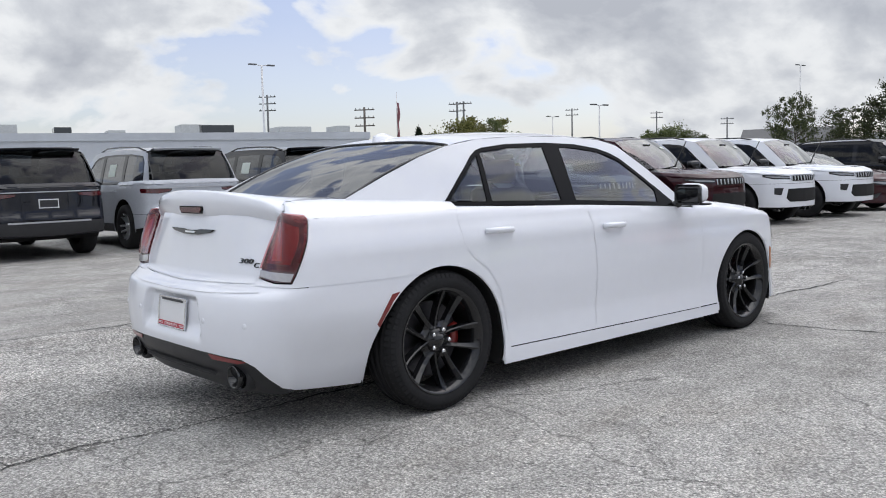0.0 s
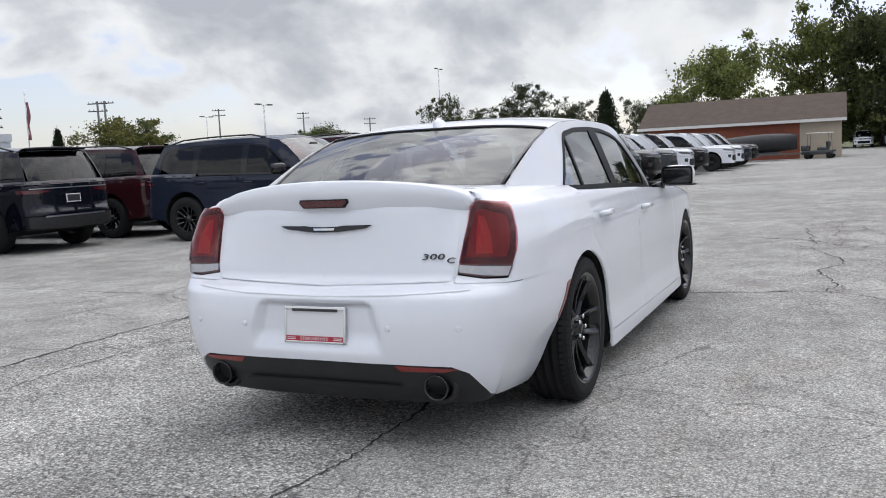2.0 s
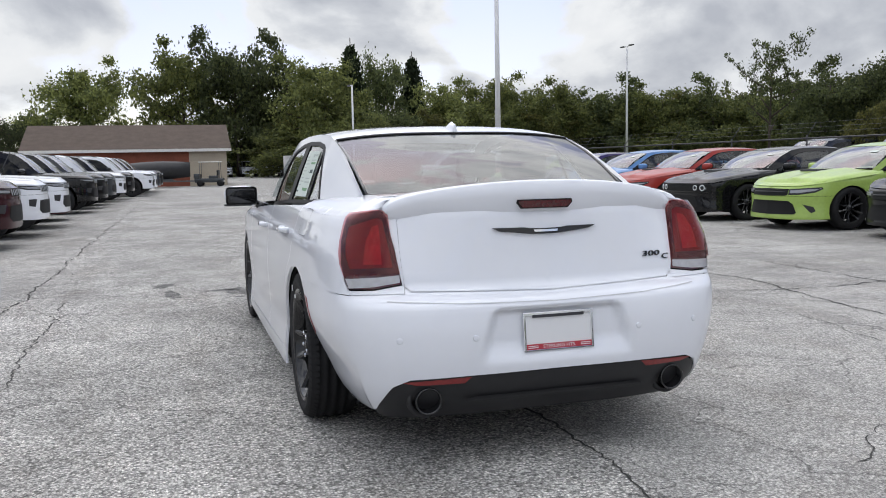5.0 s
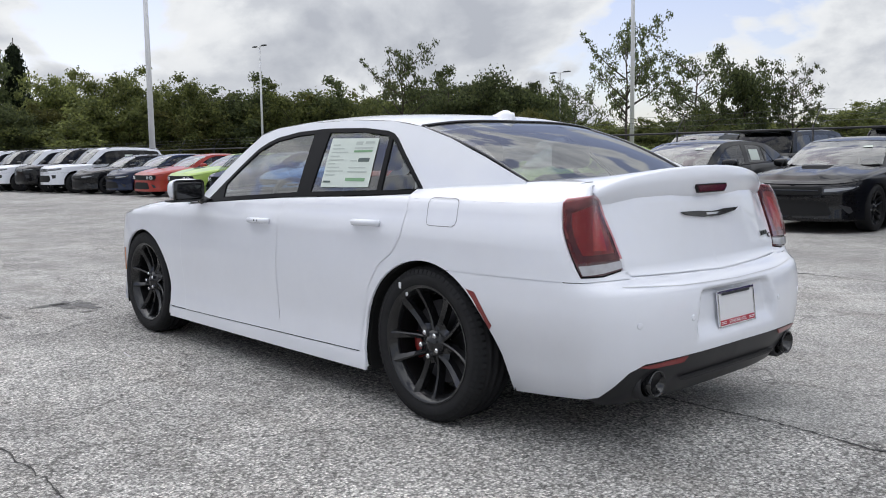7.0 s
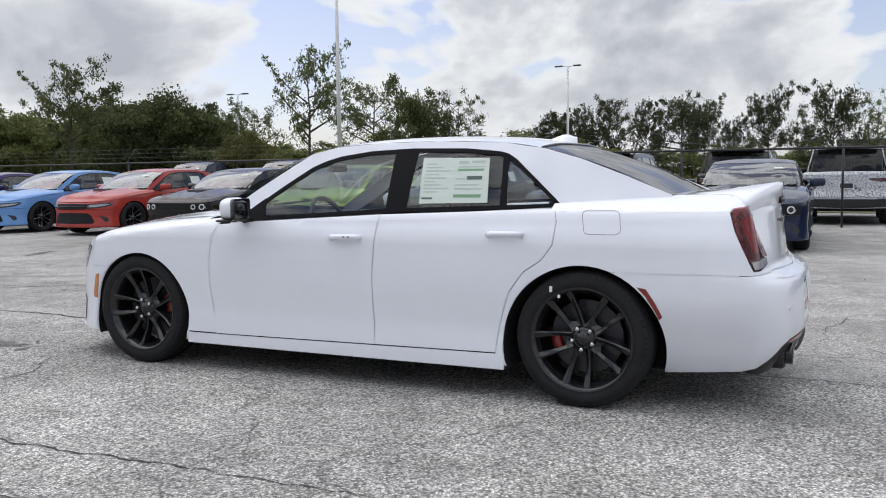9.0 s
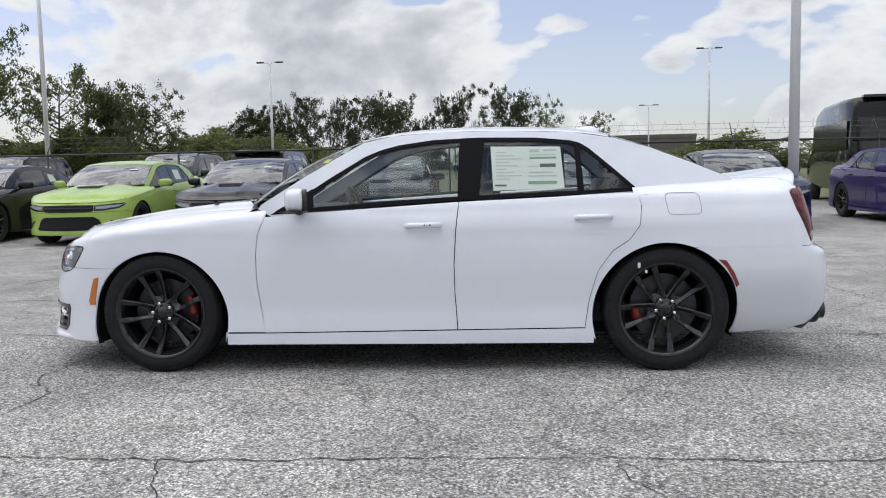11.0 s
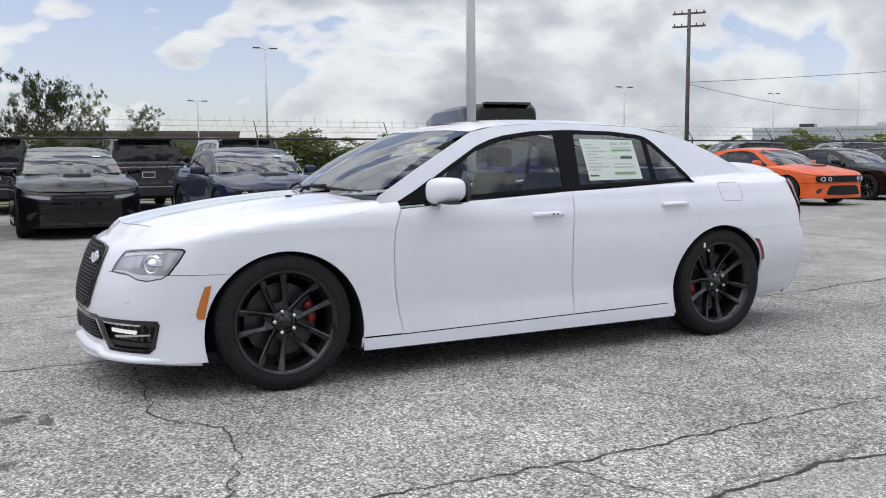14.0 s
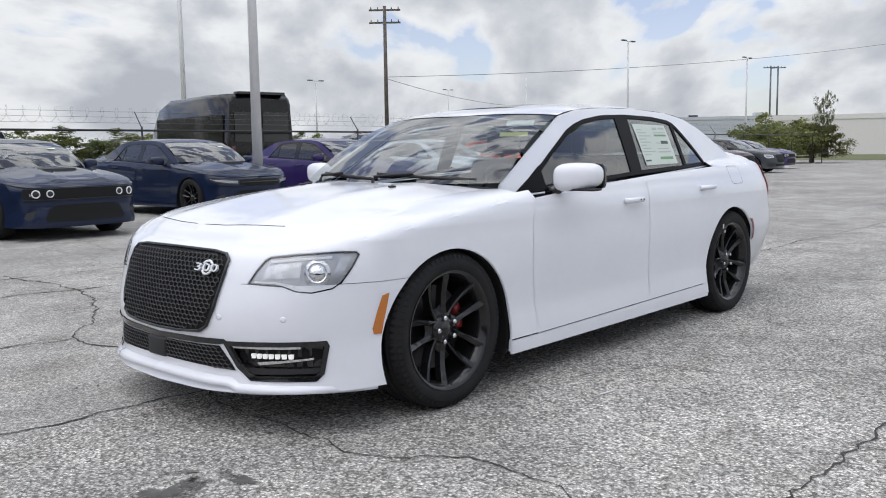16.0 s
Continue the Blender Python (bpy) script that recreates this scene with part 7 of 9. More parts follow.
SUV = dict(
    outline=[(0, 2.42), (0.4, 2.39), (0.65, 2.32), (0.82, 2.17), (0.91, 1.95), (0.95, 1.5), (0.965, 0.5), (0.97, -0.5), (0.96, -1.5), (0.945, -2.0), (0.90, -2.28), (0.8, -2.41), (0.6, -2.46), (0.3, -2.48), (0, -2.485)],
    side=[(0.1, -0.05), (0.25, -0.03), (0.4, 0.0), (0.7, 0.0), (0.95, -0.006), (1.1, -0.012), (1.2, -0.018), (1.3, -0.024)], front=[(0.1, -0.15), (0.3, -0.02), (0.5, 0.0), (0.8, -0.01), (0.95, -0.03), (1.05, -0.07), (1.15, -0.12)],
    rear=[(0.2, -0.2), (0.35, -0.04), (0.5, 0.0), (0.66, 0.0), (0.74, -0.04), (0.95, -0.06), (1.15, -0.075), (1.25, -0.085)], shoulder=[(2.6, 1.0), (2.2, 1.04), (1.6, 1.08), (0.9, 1.125), (0, 1.15), (-1.0, 1.16), (-2.0, 1.18), (-2.6, 1.18)],
    hood=[(2.6, 1.0), (2.35, 1.05), (2.1, 1.085), (1.6, 1.12), (1.0, 1.15), (0.7, 1.165)], hoodfall=0.035, bulge=0.015, roof=[(0.8, 1.58), (0.45, 1.72), (0.1, 1.775), (-0.5, 1.79), (-1.2, 1.78), (-1.9, 1.745), (-2.3, 1.70)],
    edge=[(0.7, 1.56), (0.4, 1.68), (0.1, 1.725), (-0.5, 1.74), (-1.2, 1.73), (-1.9, 1.69), (-2.3, 1.63)], sill=0.29, farch=(1.48, 0.42, 0.455), rarch=(-1.48, 0.42, 0.455), front_low=0.34, rear_low=0.36, fcut=1.9, rcut=-1.9, bumper_split=0.80, rear_split=0.62,
    doors=([(0.80, 1.10), (0.84, 0.95), (0.84, 0.6), (0.80, 0.385)], [(-0.25, 1.12), (-0.25, 0.6), (-0.26, 0.385)], [(-1.25, 1.13), (-1.28, 0.98), (-1.18, 0.88), (-1.06, 0.74), (-1.0, 0.5), (-0.985, 0.39)]), belt=[(0.80, 1.10), (0.3, 1.11), (-0.25, 1.12), (-0.8, 1.125), (-1.25, 1.13)], door_low=0.38,
    headlight=[("f", 0.48, 0.885), ("f", 0.50, 0.945), ("f", 0.75, 0.965), ("y", 2.0, 0.975), ("y", 2.0, 0.94), ("f", 0.80, 0.895)], grille=[(0.0, 0.96), (0.44, 0.95), (0.45, 0.87), (0.42, 0.85), (0.0, 0.845)],
    grille_bars=[[(x, 0.95), (x + 0.025, 0.949), (x + 0.025, 0.858), (x, 0.858)] for x in (0.0, 0.11, 0.22, 0.33, 0.43)], bar_mat=M["alloy"], lower_intake=[(0.0, 0.70), (0.55, 0.70), (0.6, 0.52), (0.5, 0.45), (0.0, 0.44)], fog=[(0.66, 0.72), (0.8, 0.72), (0.8, 0.6), (0.7, 0.58)],
    tail_strips=[(0.84, 1.055, 1.070), (0.62, 0.585, 0.61)], taillight=[("r", 0.46, 1.040), ("r", 0.7, 1.045), ("y", -2.16, 1.050), ("y", -2.18, 0.985), ("r", 0.7, 0.97), ("r", 0.48, 1.0)], lidx=(0.40, 0.40), lidz=(1.165, 0.66), decky=0.40, hoodx=0.6, rear_edge=[(0.9, 0.40), (0.7, 0.38), (0.0, 0.37)],
    cabin=dict(x0=0.875, z0=1.15, lean=0.22, bow=0.10, fy=0.2, fl=0.9, ft=0.10, ry=-1.7, rl=0.6, rt=0.05),
    daylight=[(0.80, 1.112), (0.62, 1.25), (0.40, 1.44), (0.25, 1.56), (0.1, 1.62), (-0.2, 1.655), (-0.8, 1.665), (-1.5, 1.65), (-1.95, 1.61), (-2.05, 1.50), (-2.12, 1.20), (-2.10, 1.165)],
    glassloop=[(0.80, 1.112), (0.62, 1.25), (0.40, 1.44), (0.25, 1.56), (0.1, 1.62), (-0.2, 1.655), (-0.8, 1.665), (-1.5, 1.65), (-1.95, 1.61), (-2.05, 1.50), (-2.12, 1.20), (-2.10, 1.165), (-1.25, 1.145), (-0.25, 1.13)],
    frame=[(0.80, 1.10), (1.0, 1.13), (0.98, 1.165), (0.75, 1.39), (0.55, 1.57), (0.4, 1.68), (0.1, 1.725), (-0.5, 1.74), (-1.2, 1.73), (-1.9, 1.69), (-2.05, 1.66), (-2.17, 1.45), (-2.28, 1.20), (-2.28, 1.16), (-2.1, 1.155)][::-1],
    panes=[([(0.66, 1.14), (0.25, 1.52), (0.08, 1.60), (-0.2, 1.635), (-0.2, 1.15)], "glassd"), ([(-0.3, 1.637), (-0.8, 1.645), (-1.2, 1.64), (-1.25, 1.16), (-0.3, 1.15)], "glassd"), ([(-1.32, 1.635), (-1.5, 1.63), (-1.93, 1.59), (-2.02, 1.49), (-2.08, 1.19), (-1.33, 1.165)], "glassd")],
    pillars=[[(-0.19, 1.64), (-0.31, 1.64), (-0.31, 1.14), (-0.19, 1.14)], [(-1.19, 1.643), (-1.33, 1.638), (-1.34, 1.15), (-1.24, 1.148)]], header=0.47, header_bow=0.06, rheader=-2.02, rheader_bow=0.02, roof_pow=3.2, cowl=0.95, cowl_bow=0.14, cowl_z=1.155, cowl_x=0.79, back=(-2.30, 1.175, 0.72, 0.04), back_bulge=0.02, ws="front", bw="glassd",
    deck=[(-1.1, 0.862, 1.16), (-1.6, 0.862, 1.175), (-2.0, 0.84, 1.185), (-2.2, 0.80, 1.19), (-2.3, 0.73, 1.19)], deck_turn=-2.26, wing_w=[(2.6, 0.06), (2.4, 0.07), (2.2, 0.10), (2.0, 0.13), (1.5, 0.17), (0.9, 0.15)],
    mirror=(1.06, 0.60, 1.20, 0.24, 0.17, 0.19), mirror_body=False, handles=[(-0.1, 1.0), (-1.08, 1.01)], track=0.83, wheel_z=0.39, front_seat=-0.2, rear_seat=-1.1, seat_h=1.28, plate_z=0.88, rails=True, trim_w=0.03, lamp_mat="gloss", core_mat="lampdark", core_in=0.02,
    cladding=[[(1.02, 0.44), (-1.02, 0.44), (-1.02, 0.295), (1.02, 0.295)]], rear_panel=[(0.0, 0.60), (0.86, 0.60), (0.86, 0.42), (0.0, 0.38)], spoiler=(-2.10, 1.73, 0.62, 0.2))

wheel_road = merge_wheel(wheel(0.362, 0.25, 0.26, 5, M["rim"], True, False, False, False))
wheel_suv = merge_wheel(wheel(0.39, 0.26, 0.24, 6, M["rim"], True, False, False, False))
wheel_suv_b = merge_wheel(wheel(0.39, 0.26, 0.24, 5, M["alloy"], True, False, False, False))
PLAIN = dict(SALOON, dent=None, tuck=0, under=0, ws="front", bw="glassd", rear_panel=[(0.0, 0.39), (0.62, 0.385), (0.74, 0.29), (0.0, 0.26)], rear_edge=[(0.87, 0.215), (0.6, 0.22), (0.0, 0.22)], panes=[(p, "film") for p, _ in SALOON["panes"]])
KINDS = {
    "fastback": (FASTBACK, wheel_road, "sedan", "four-door fastback saloon"), "coupe": (COUPE, wheel_road, "coupe", "two-door muscle coupe"),
    "suv": (SUV, wheel_suv, "suv", "sport utility vehicle"), "suv_b": (SUV, wheel_suv_b, "suv", "SUV on bright alloy wheels"), "saloon": (PLAIN, wheel_road, "sedan", "four-door saloon"),
}
NAMES = {"navy": "dark navy", "silver": "silver-blue", "black": "black", "burg": "burgundy", "slate": "slate grey", "blue": "light blue", "red": "red", "green": "lime green", "purple": "purple", "orange": "orange", "dblue": "indigo blue", "grey": "dark grey", "white": "white", "camo": "white camouflage-wrapped"}
MADE = {}


def park(kind, colour, x, y, heading, where, scale=(1, 1, 1)):
    """Puts a car with the middle between its axles at (x, y), its nose towards heading (degrees from +y, to the left)."""
    spec, wh, cat, words = KINDS[kind]
    m = pose(x, y, 0, 0, 0, heading) @ Matrix.Diagonal((*scale, 1))
    text = f"{NAMES[colour]} {words} {where}"
    nm = {"fastback": "fastback_car", "coupe": "coupe_car", "suv": "suv_car", "suv_b": "suv_car", "saloon": "saloon_car"}[kind]
    if kind not in MADE:
        car, _ = make_car(nm, spec, M[colour], text, cat, "cars parked in the lot", 0.11, False, wh)
        MADE[kind] = (car, M[colour])
        car.matrix_basis = m
        return car
    src, base = MADE[kind]
    car = copy_thing(src, m)
    tagged(car, text, cat)
    for c in car.children_recursive:
        if c.type == "MESH" and c.data.materials[0] is base:
            c.material_slots[0].link = "OBJECT"
            c.material_slots[0].material = M[colour]
    return car


EAST, WEST = "parked before the fence", "parked along the lane"
row_e = [  # kind, colour, y, x of the front axle
    ("suv", "slate", 42.6, 7.2), ("suv", "white", 40.2, 7.5), ("suv", "black", 38.0, 7.9), ("suv", "white", 35.8, 8.2), ("suv", "black", 33.6, 8.6), ("suv", "white", 31.4, 8.9), ("fastback", "black", 29.1, 9.3), ("fastback", "dblue", 26.8, 9.7), ("coupe", "red", 24.3, 9.8), ("coupe", "green", 21.4, 9.7), ("coupe", "purple", 18.5, 9.6),
    ("fastback", "blue", 15.5, 9.4), ("fastback", "red", 12.6, 9.4), ("coupe", "black", 9.6, 9.2), ("fastback", "green", 6.85, 9.2), ("fastback", "black", 4.3, 9.4), ("fastback", "black", 1.75, 10.2),
    ("coupe", "dblue", -1.25, 9.35), ("fastback", "dblue", -5.2, 10.6), ("fastback", "purple", -8.7, 10.1), ("coupe", "white", -12.1, 10.2), ("coupe", "orange", -15.5, 10.2), ("coupe", "black", -19.2, 10.8), ("fastback", "black", -22.3, 10.8),
    ("saloon", "slate", -25.4, 10.6), ("saloon", "burg", -29.0, 11.2), ("saloon", "grey", -32.5, 11.4), ("coupe", "purple", -38.0, 13.0)]
for kind, colour, y, x in row_e:
    park(kind, colour, x + 1.5, y, 90 + random.uniform(-1.5, 1.5), EAST)
row_w = [("suv", "slate", 7.2, -6.9), ("suv", "burg", 9.7, -6.3), ("suv", "white", 12.3, -6.2), ("suv", "white", 14.9, -6.1), ("fastback", "burg", 17.6, -6.4), ("suv_b", "black", 21.2, -6.0), ("suv", "black", 23.9, -5.9), ("suv", "grey", 26.5, -5.8), ("suv", "white", 29.2, -5.6), ("suv", "black", 31.8, -5.4),
         ("suv", "white", 35.2, -4.7), ("suv", "white", 38.0, -4.6), ("suv", "slate", 40.7, -4.5), ("suv", "black", 43.3, -4.4)]
for kind, colour, y, x in row_w:
    c_ = park(kind, colour, x, y, -90 + random.uniform(-1.2, 1.2), WEST)
    if y in (9.7, 12.3, 14.9):  # wiper arm stood up off the screen
        part("raised_wiper", tube(bmesh.new(), [(-0.35, 1.02, 1.16), (-0.36, 1.12, 1.40), (-0.40, 1.24, 1.66)], 0.016, 0.010, n=6), M["plastic"], c_, "black wiper arm folded up", smooth=True)
for colour, y in (("navy", -0.05), ("silver", 2.5), ("navy", 5.2), ("burg", 7.8), ("black", 10.6), ("slate", 13.4), ("grey", 16.3), ("black", 19.2), ("navy", -2.9)):
    park("suv_b" if y < 6 else "suv", colour, -12.3, y, 90 + random.uniform(-1.2, 1.2), "backed to other cars")
for k, (kind, colour, y) in enumerate((("suv", "navy", 1.0), ("suv", "burg", 4.2), ("suv", "grey", 7.5), ("suv", "black", 10.8), ("suv", "silver", 14.2))):
    park(kind, colour, -23.5, y, -90, "in the row near the warehouse")
# second row behind the east row, tails to the lane
for kind, colour, x, y, h in (("suv", "black", 18.6, 5.9, -90), ("suv", "black", 18.8, -0.3, -90), ("suv", "camo", 18.5, 0.9 - 3.6, -90), ("suv", "grey", 19.0, 9.0, 90), ("suv", "black", 18.8, 14.0, 90), ("suv", "slate", 19.0, 18.0, 90), ("suv", "black", 19.2, 3.0, -90)):
    park(kind, colour, x, y, h, "in the second row")
# beyond the fence to the south-east, and at the far end of the lane
for kind, colour, x, y, h in (("suv", "grey", 19.5, -17.0, 0), ("suv", "black", 19.8, -22.5, 0), ("suv", "slate", 20.0, -28.5, 0)):
    park(kind, colour, x, y, h, "parked along the fence")
for x, y, c in ((4.0, 96.0, "white"), (6.9, 96.5, "silver"), (9.6, 96.0, "white")):
    park("suv", c, x, y, 180, "at the far end of the lane")
for o in (wheel_road, wheel_suv, wheel_suv_b):
    for c in (*o.children_recursive, o):
        bpy.data.objects.remove(c)


# ---------------------------------------------------------------- ground
bm = bmesh.new()
bmesh.ops.create_grid(bm, x_segments=40, y_segments=40, size=1500)
part("ground", bm, M["asphalt"], None, "", smooth=False)
tagged(bpy.data.objects["ground"], "worn grey asphalt parking lot with pale aggregate", "ground", kind="structure")
grass = material("dry_grass", (0.11, 0.12, 0.05), 0.95, vary=0.3, scale=0.4, bump=0.6, bscale=9)
bm = boxes((22.0, 900.0, -60.0, 900.0, -0.2, 0.03), (-900.0, -12.0, 66.0, 900.0, -0.2, 0.03), (-12.0, 22.0, 99.5, 900.0, -0.2, 0.03), (-900.0, -60.0, -900.0, 66.0, -0.2, 0.03), (14.0, 900, -900, -60.2, -0.2, 0.03))
o = part("grass_verge", bm, grass, None, "", smooth=False)
tagged(o, "dry grass beyond the paving", "grass", kind="stuff")


def crack(pts, w=0.018, jitter=0.06, step=0.045, name="asphalt_crack"):
    """A ragged dark crack that follows a line over the paving."""
    line = catmull(pts, 10)
    d = np.r_[0, np.cumsum(np.hypot(*np.diff(line, axis=0).T))]
    n = max(4, int(d[-1] / step))
    bm = bmesh.new()
    prev = None
    off = 0.0
    for k in range(n + 1):
        t = d[-1] * k / n
        x, y = np.interp(t, d, line[:, 0]), np.interp(t, d, line[:, 1])
        x2, y2 = np.interp(min(t + 0.05, d[-1]), d, line[:, 0]), np.interp(min(t + 0.05, d[-1]), d, line[:, 1])
        x1, y1 = np.interp(max(t - 0.05, 0), d, line[:, 0]), np.interp(max(t - 0.05, 0), d, line[:, 1])
        nx, ny = y1 - y2, x2 - x1
        l = math.hypot(nx, ny) or 1
        off = off * 0.86 + random.gauss(0, jitter * 0.22)
        ww = 1.05 * w * random.uniform(0.35, 1.0) * (0.45 + 0.55 * abs(noise.noise(Vector((x * 0.9, y * 0.9, 3)))) * 2) * (0.3 if k in (0, n) else 1)
        a = bm.verts.new((x + nx / l * (off + ww / 2), y + ny / l * (off + ww / 2), 0.004))
        b = bm.verts.new((x + nx / l * (off - ww / 2), y + ny / l * (off - ww / 2), 0.004))
        if prev:
            bm.faces.new((prev[0], prev[1], b, a))
        prev = (a, b)
    o = part(name, bm, M["tar"], None, "", smooth=False)
    return tagged(o, "dark ragged crack in the paving", "crack", "cracks in the paving", kind="structure")


for pts, w in (([(0.1, -14.0), (0.22, -9.6), (0.30, -5.2), (0.17, -3.46), (0.2, -2.0), (0.22, 0.0), (0.23, 2.06), (0.28, 3.05), (0.33, 4.6)], 0.03), ([(0.9, 1.77), (1.5, 1.86), (2.0, 1.9), (2.9, 1.32), (4.2, 1.0), (6.0, 1.1)], 0.025), ([(1.96, 1.95), (2.03, 2.38), (1.9, 3.1), (2.1, 3.9), (1.8, 5.2), (1.6, 7.5)], 0.025),
               ([(-3.3, -7.0), (-3.12, -2.6), (-3.03, -1.6), (-3.05, -0.55), (-3.03, 1.96), (-2.9, 4.0), (-2.9, 6.86), (-2.8, 14.0), (-2.65, 23.5)], 0.035), ([(-1.45, 6.7), (-0.7, 6.5), (0.2, 6.6), (1.1, 6.2), (1.68, 5.85), (2.09, 5.19), (3.0, 4.88), (3.9, 4.63), (5.3, 4.42), (7.1, 4.29), (8.2, 4.1)], 0.03), ([(3.6, 23.5), (3.7, 15.0), (3.71, 10.1), (3.7, 7.0), (3.6, 4.83), (3.77, 3.96), (4.06, 2.1), (3.95, 0.9), (3.73, -0.5)], 0.03), ([(3.64, 17.8), (3.12, 11.5), (2.89, 8.3)], 0.022), ([(2.04, 8.45), (2.02, 6.75), (2.09, 5.19)], 0.022), ([(2.8, 0.52), (3.2, -0.1), (3.02, -1.2)], 0.016),
               ([(-2.5, 2.2), (-1.53, 1.95), (-1.0, 2.2), (0.23, 2.06)], 0.018), ([(-2.52, 3.0), (-2.5, 2.2), (-2.5, -0.05), (-2.46, -1.64), (-2.55, -3.4)], 0.02), ([(-3.0, 1.2), (-4.2, 1.0), (-6.0, 1.15), (-9.5, 0.9)], 0.02), ([(-2.9, 8.5), (0.0, 8.2), (3.6, 8.6), (7.5, 8.4)], 0.02), ([(-2.8, 14.0), (1.0, 14.3), (5.0, 14.0), (9.0, 14.2)], 0.02),
               ([(0.25, -4.0), (2.6, -3.7), (5.5, -4.1), (8.5, -4.0)], 0.02), ([(0.3, -8.0), (3.0, -7.9), (7.0, -8.3)], 0.02), ([(5.2, 3.0), (5.0, -2.0), (5.3, -8.0), (5.1, -16.0), (5.6, -26.0)], 0.025), ([(-3.1, -3.5), (-1.6, -3.7), (0.2, -3.4)], 0.015), ([(-4.6, -1.0), (-4.2, 0.6), (-4.4, 2.0), (-4.1, 3.4)], 0.012), ([(-2.5, -1.0), (-3.4, -1.3), (-4.6, -1.0), (-5.2, -1.4)], 0.014),
               ([(-2.5, 0.9), (-3.3, 0.7), (-4.3, 1.1)], 0.012), ([(1.1, -3.0), (1.8, -2.6), (2.9, -2.9)], 0.01), ([(0.3, -12.0), (4.0, -12.4), (8.0, -12.0)], 0.02), ([(0.2, -18.0), (5.0, -18.3), (9.0, -18.0)], 0.02), ([(-2.85, 5.0), (-4.4, 5.2), (-6.0, 4.9)], 0.016), ([(-1.6, -3.7), (-1.9, -5.0), (-1.5, -6.5)], 0.014)):
    crack(pts, w)


def damp():
    """A dark film on the paving that thins out in ragged patches."""
    m = material("damp_film", (0.085, 0.082, 0.078), 0.6, vary=0.3, scale=14)
    nt = m.node_tree
    co, n = nt.nodes.new("ShaderNodeTexCoord"), nt.nodes.new("ShaderNodeTexNoise")
    n.inputs["Scale"].default_value, n.inputs["Detail"].default_value, n.inputs["Roughness"].default_value = 9.0, 8.0, 0.7
    nt.links.new(co.outputs["Object"], n.inputs["Vector"])
    r = nt.nodes.new("ShaderNodeMapRange")
    r.inputs[1].default_value, r.inputs[2].default_value, r.inputs[3].default_value, r.inputs[4].default_value = 0.38, 0.56, 0.15, 0.85
    nt.links.new(n.outputs[0], r.inputs[0])
    x, t = nt.nodes.new("ShaderNodeMixShader"), nt.nodes.new("ShaderNodeBsdfTransparent")
    nt.links.new(r.outputs[0], x.inputs[0])
    nt.links.new(t.outputs[0], x.inputs[1])
    nt.links.new(nt.nodes["Principled BSDF"].outputs[0], x.inputs[2])
    nt.links.new(x.outputs[0], nt.nodes["Material Output"].inputs[0])
    return m


M["oil"] = damp()


def stain(x, y, rx, ry, rot, mat, name, label, n=64, z=0.006):
    bm = bmesh.new()
    vs = []
    for k in range(n):
        a = 2 * math.pi * k / n
        r = 1 + 0.55 * noise.noise(Vector((math.cos(a) * 2.2 + x, math.sin(a) * 2.2 + y, 0))) + 0.25 * noise.noise(Vector((math.cos(a) * 7 + y, math.sin(a) * 7 + x, 1)))
        u, v = rx * r * math.cos(a), ry * r * math.sin(a)
        vs.append(bm.verts.new((x + u * math.cos(rot) - v * math.sin(rot), y + u * math.sin(rot) + v * math.cos(rot), z)))
    bm.faces.new(vs)
    return tagged(part(name, bm, mat, None, "", smooth=False), label, "stain", "stains on the paving", kind="structure")


for x, y, rx, ry, r in ((-0.885, 3.08, 0.27, 0.14, 1.75), (-1.64, 3.75, 0.16, 0.10, 1.2), (-1.55, 3.1, 0.06, 0.30, 0.1), (-1.06, 3.2, 0.16, 0.05, 0.1), (-0.90, 2.685, 0.095, 0.032, 0.18), (-0.68, 2.80, 0.09, 0.014, 0.9), (-0.82, 2.78, 0.05, 0.03, 0.4), (5.0, 9.5, 0.5, 0.1, 0.4)):
    stain(x, y, rx, ry, r, M["oil"], "oil_stain", "dark damp oil stain on asphalt")
lt = thing("litter", "thin white plastic strip lying on the asphalt", "litter")
part("strip", tube(bmesh.new(), [(-1.346, 0.934, 0.006), (-1.36, 0.86, 0.007), (-1.367, 0.791, 0.006)], 0.004, n=6), M["platebg"], lt, smooth=True)
wstone = material("pale_stone", (0.4, 0.39, 0.36), 0.9, vary=0.2, scale=40)
bm = bmesh.new()
for k in range(420):
    a, r = random.uniform(0, 2 * math.pi), random.uniform(2.2, 9.0)
    s_ = random.uniform(0.004, 0.012)
    m = pose(r * math.cos(a), r * math.sin(a) - 0.5, s_ * 0.4, random.uniform(0, 90), random.uniform(0, 90), random.uniform(0, 90)) @ Matrix.Diagonal((s_, s_ * 0.8, s_ * 0.6, 1))
    bmesh.ops.create_icosphere(bm, subdivisions=1, radius=1, matrix=m)
tagged(part("gravel", bm, wstone, None, "", smooth=False), "loose grit scattered over the asphalt", "gravel", kind="stuff")


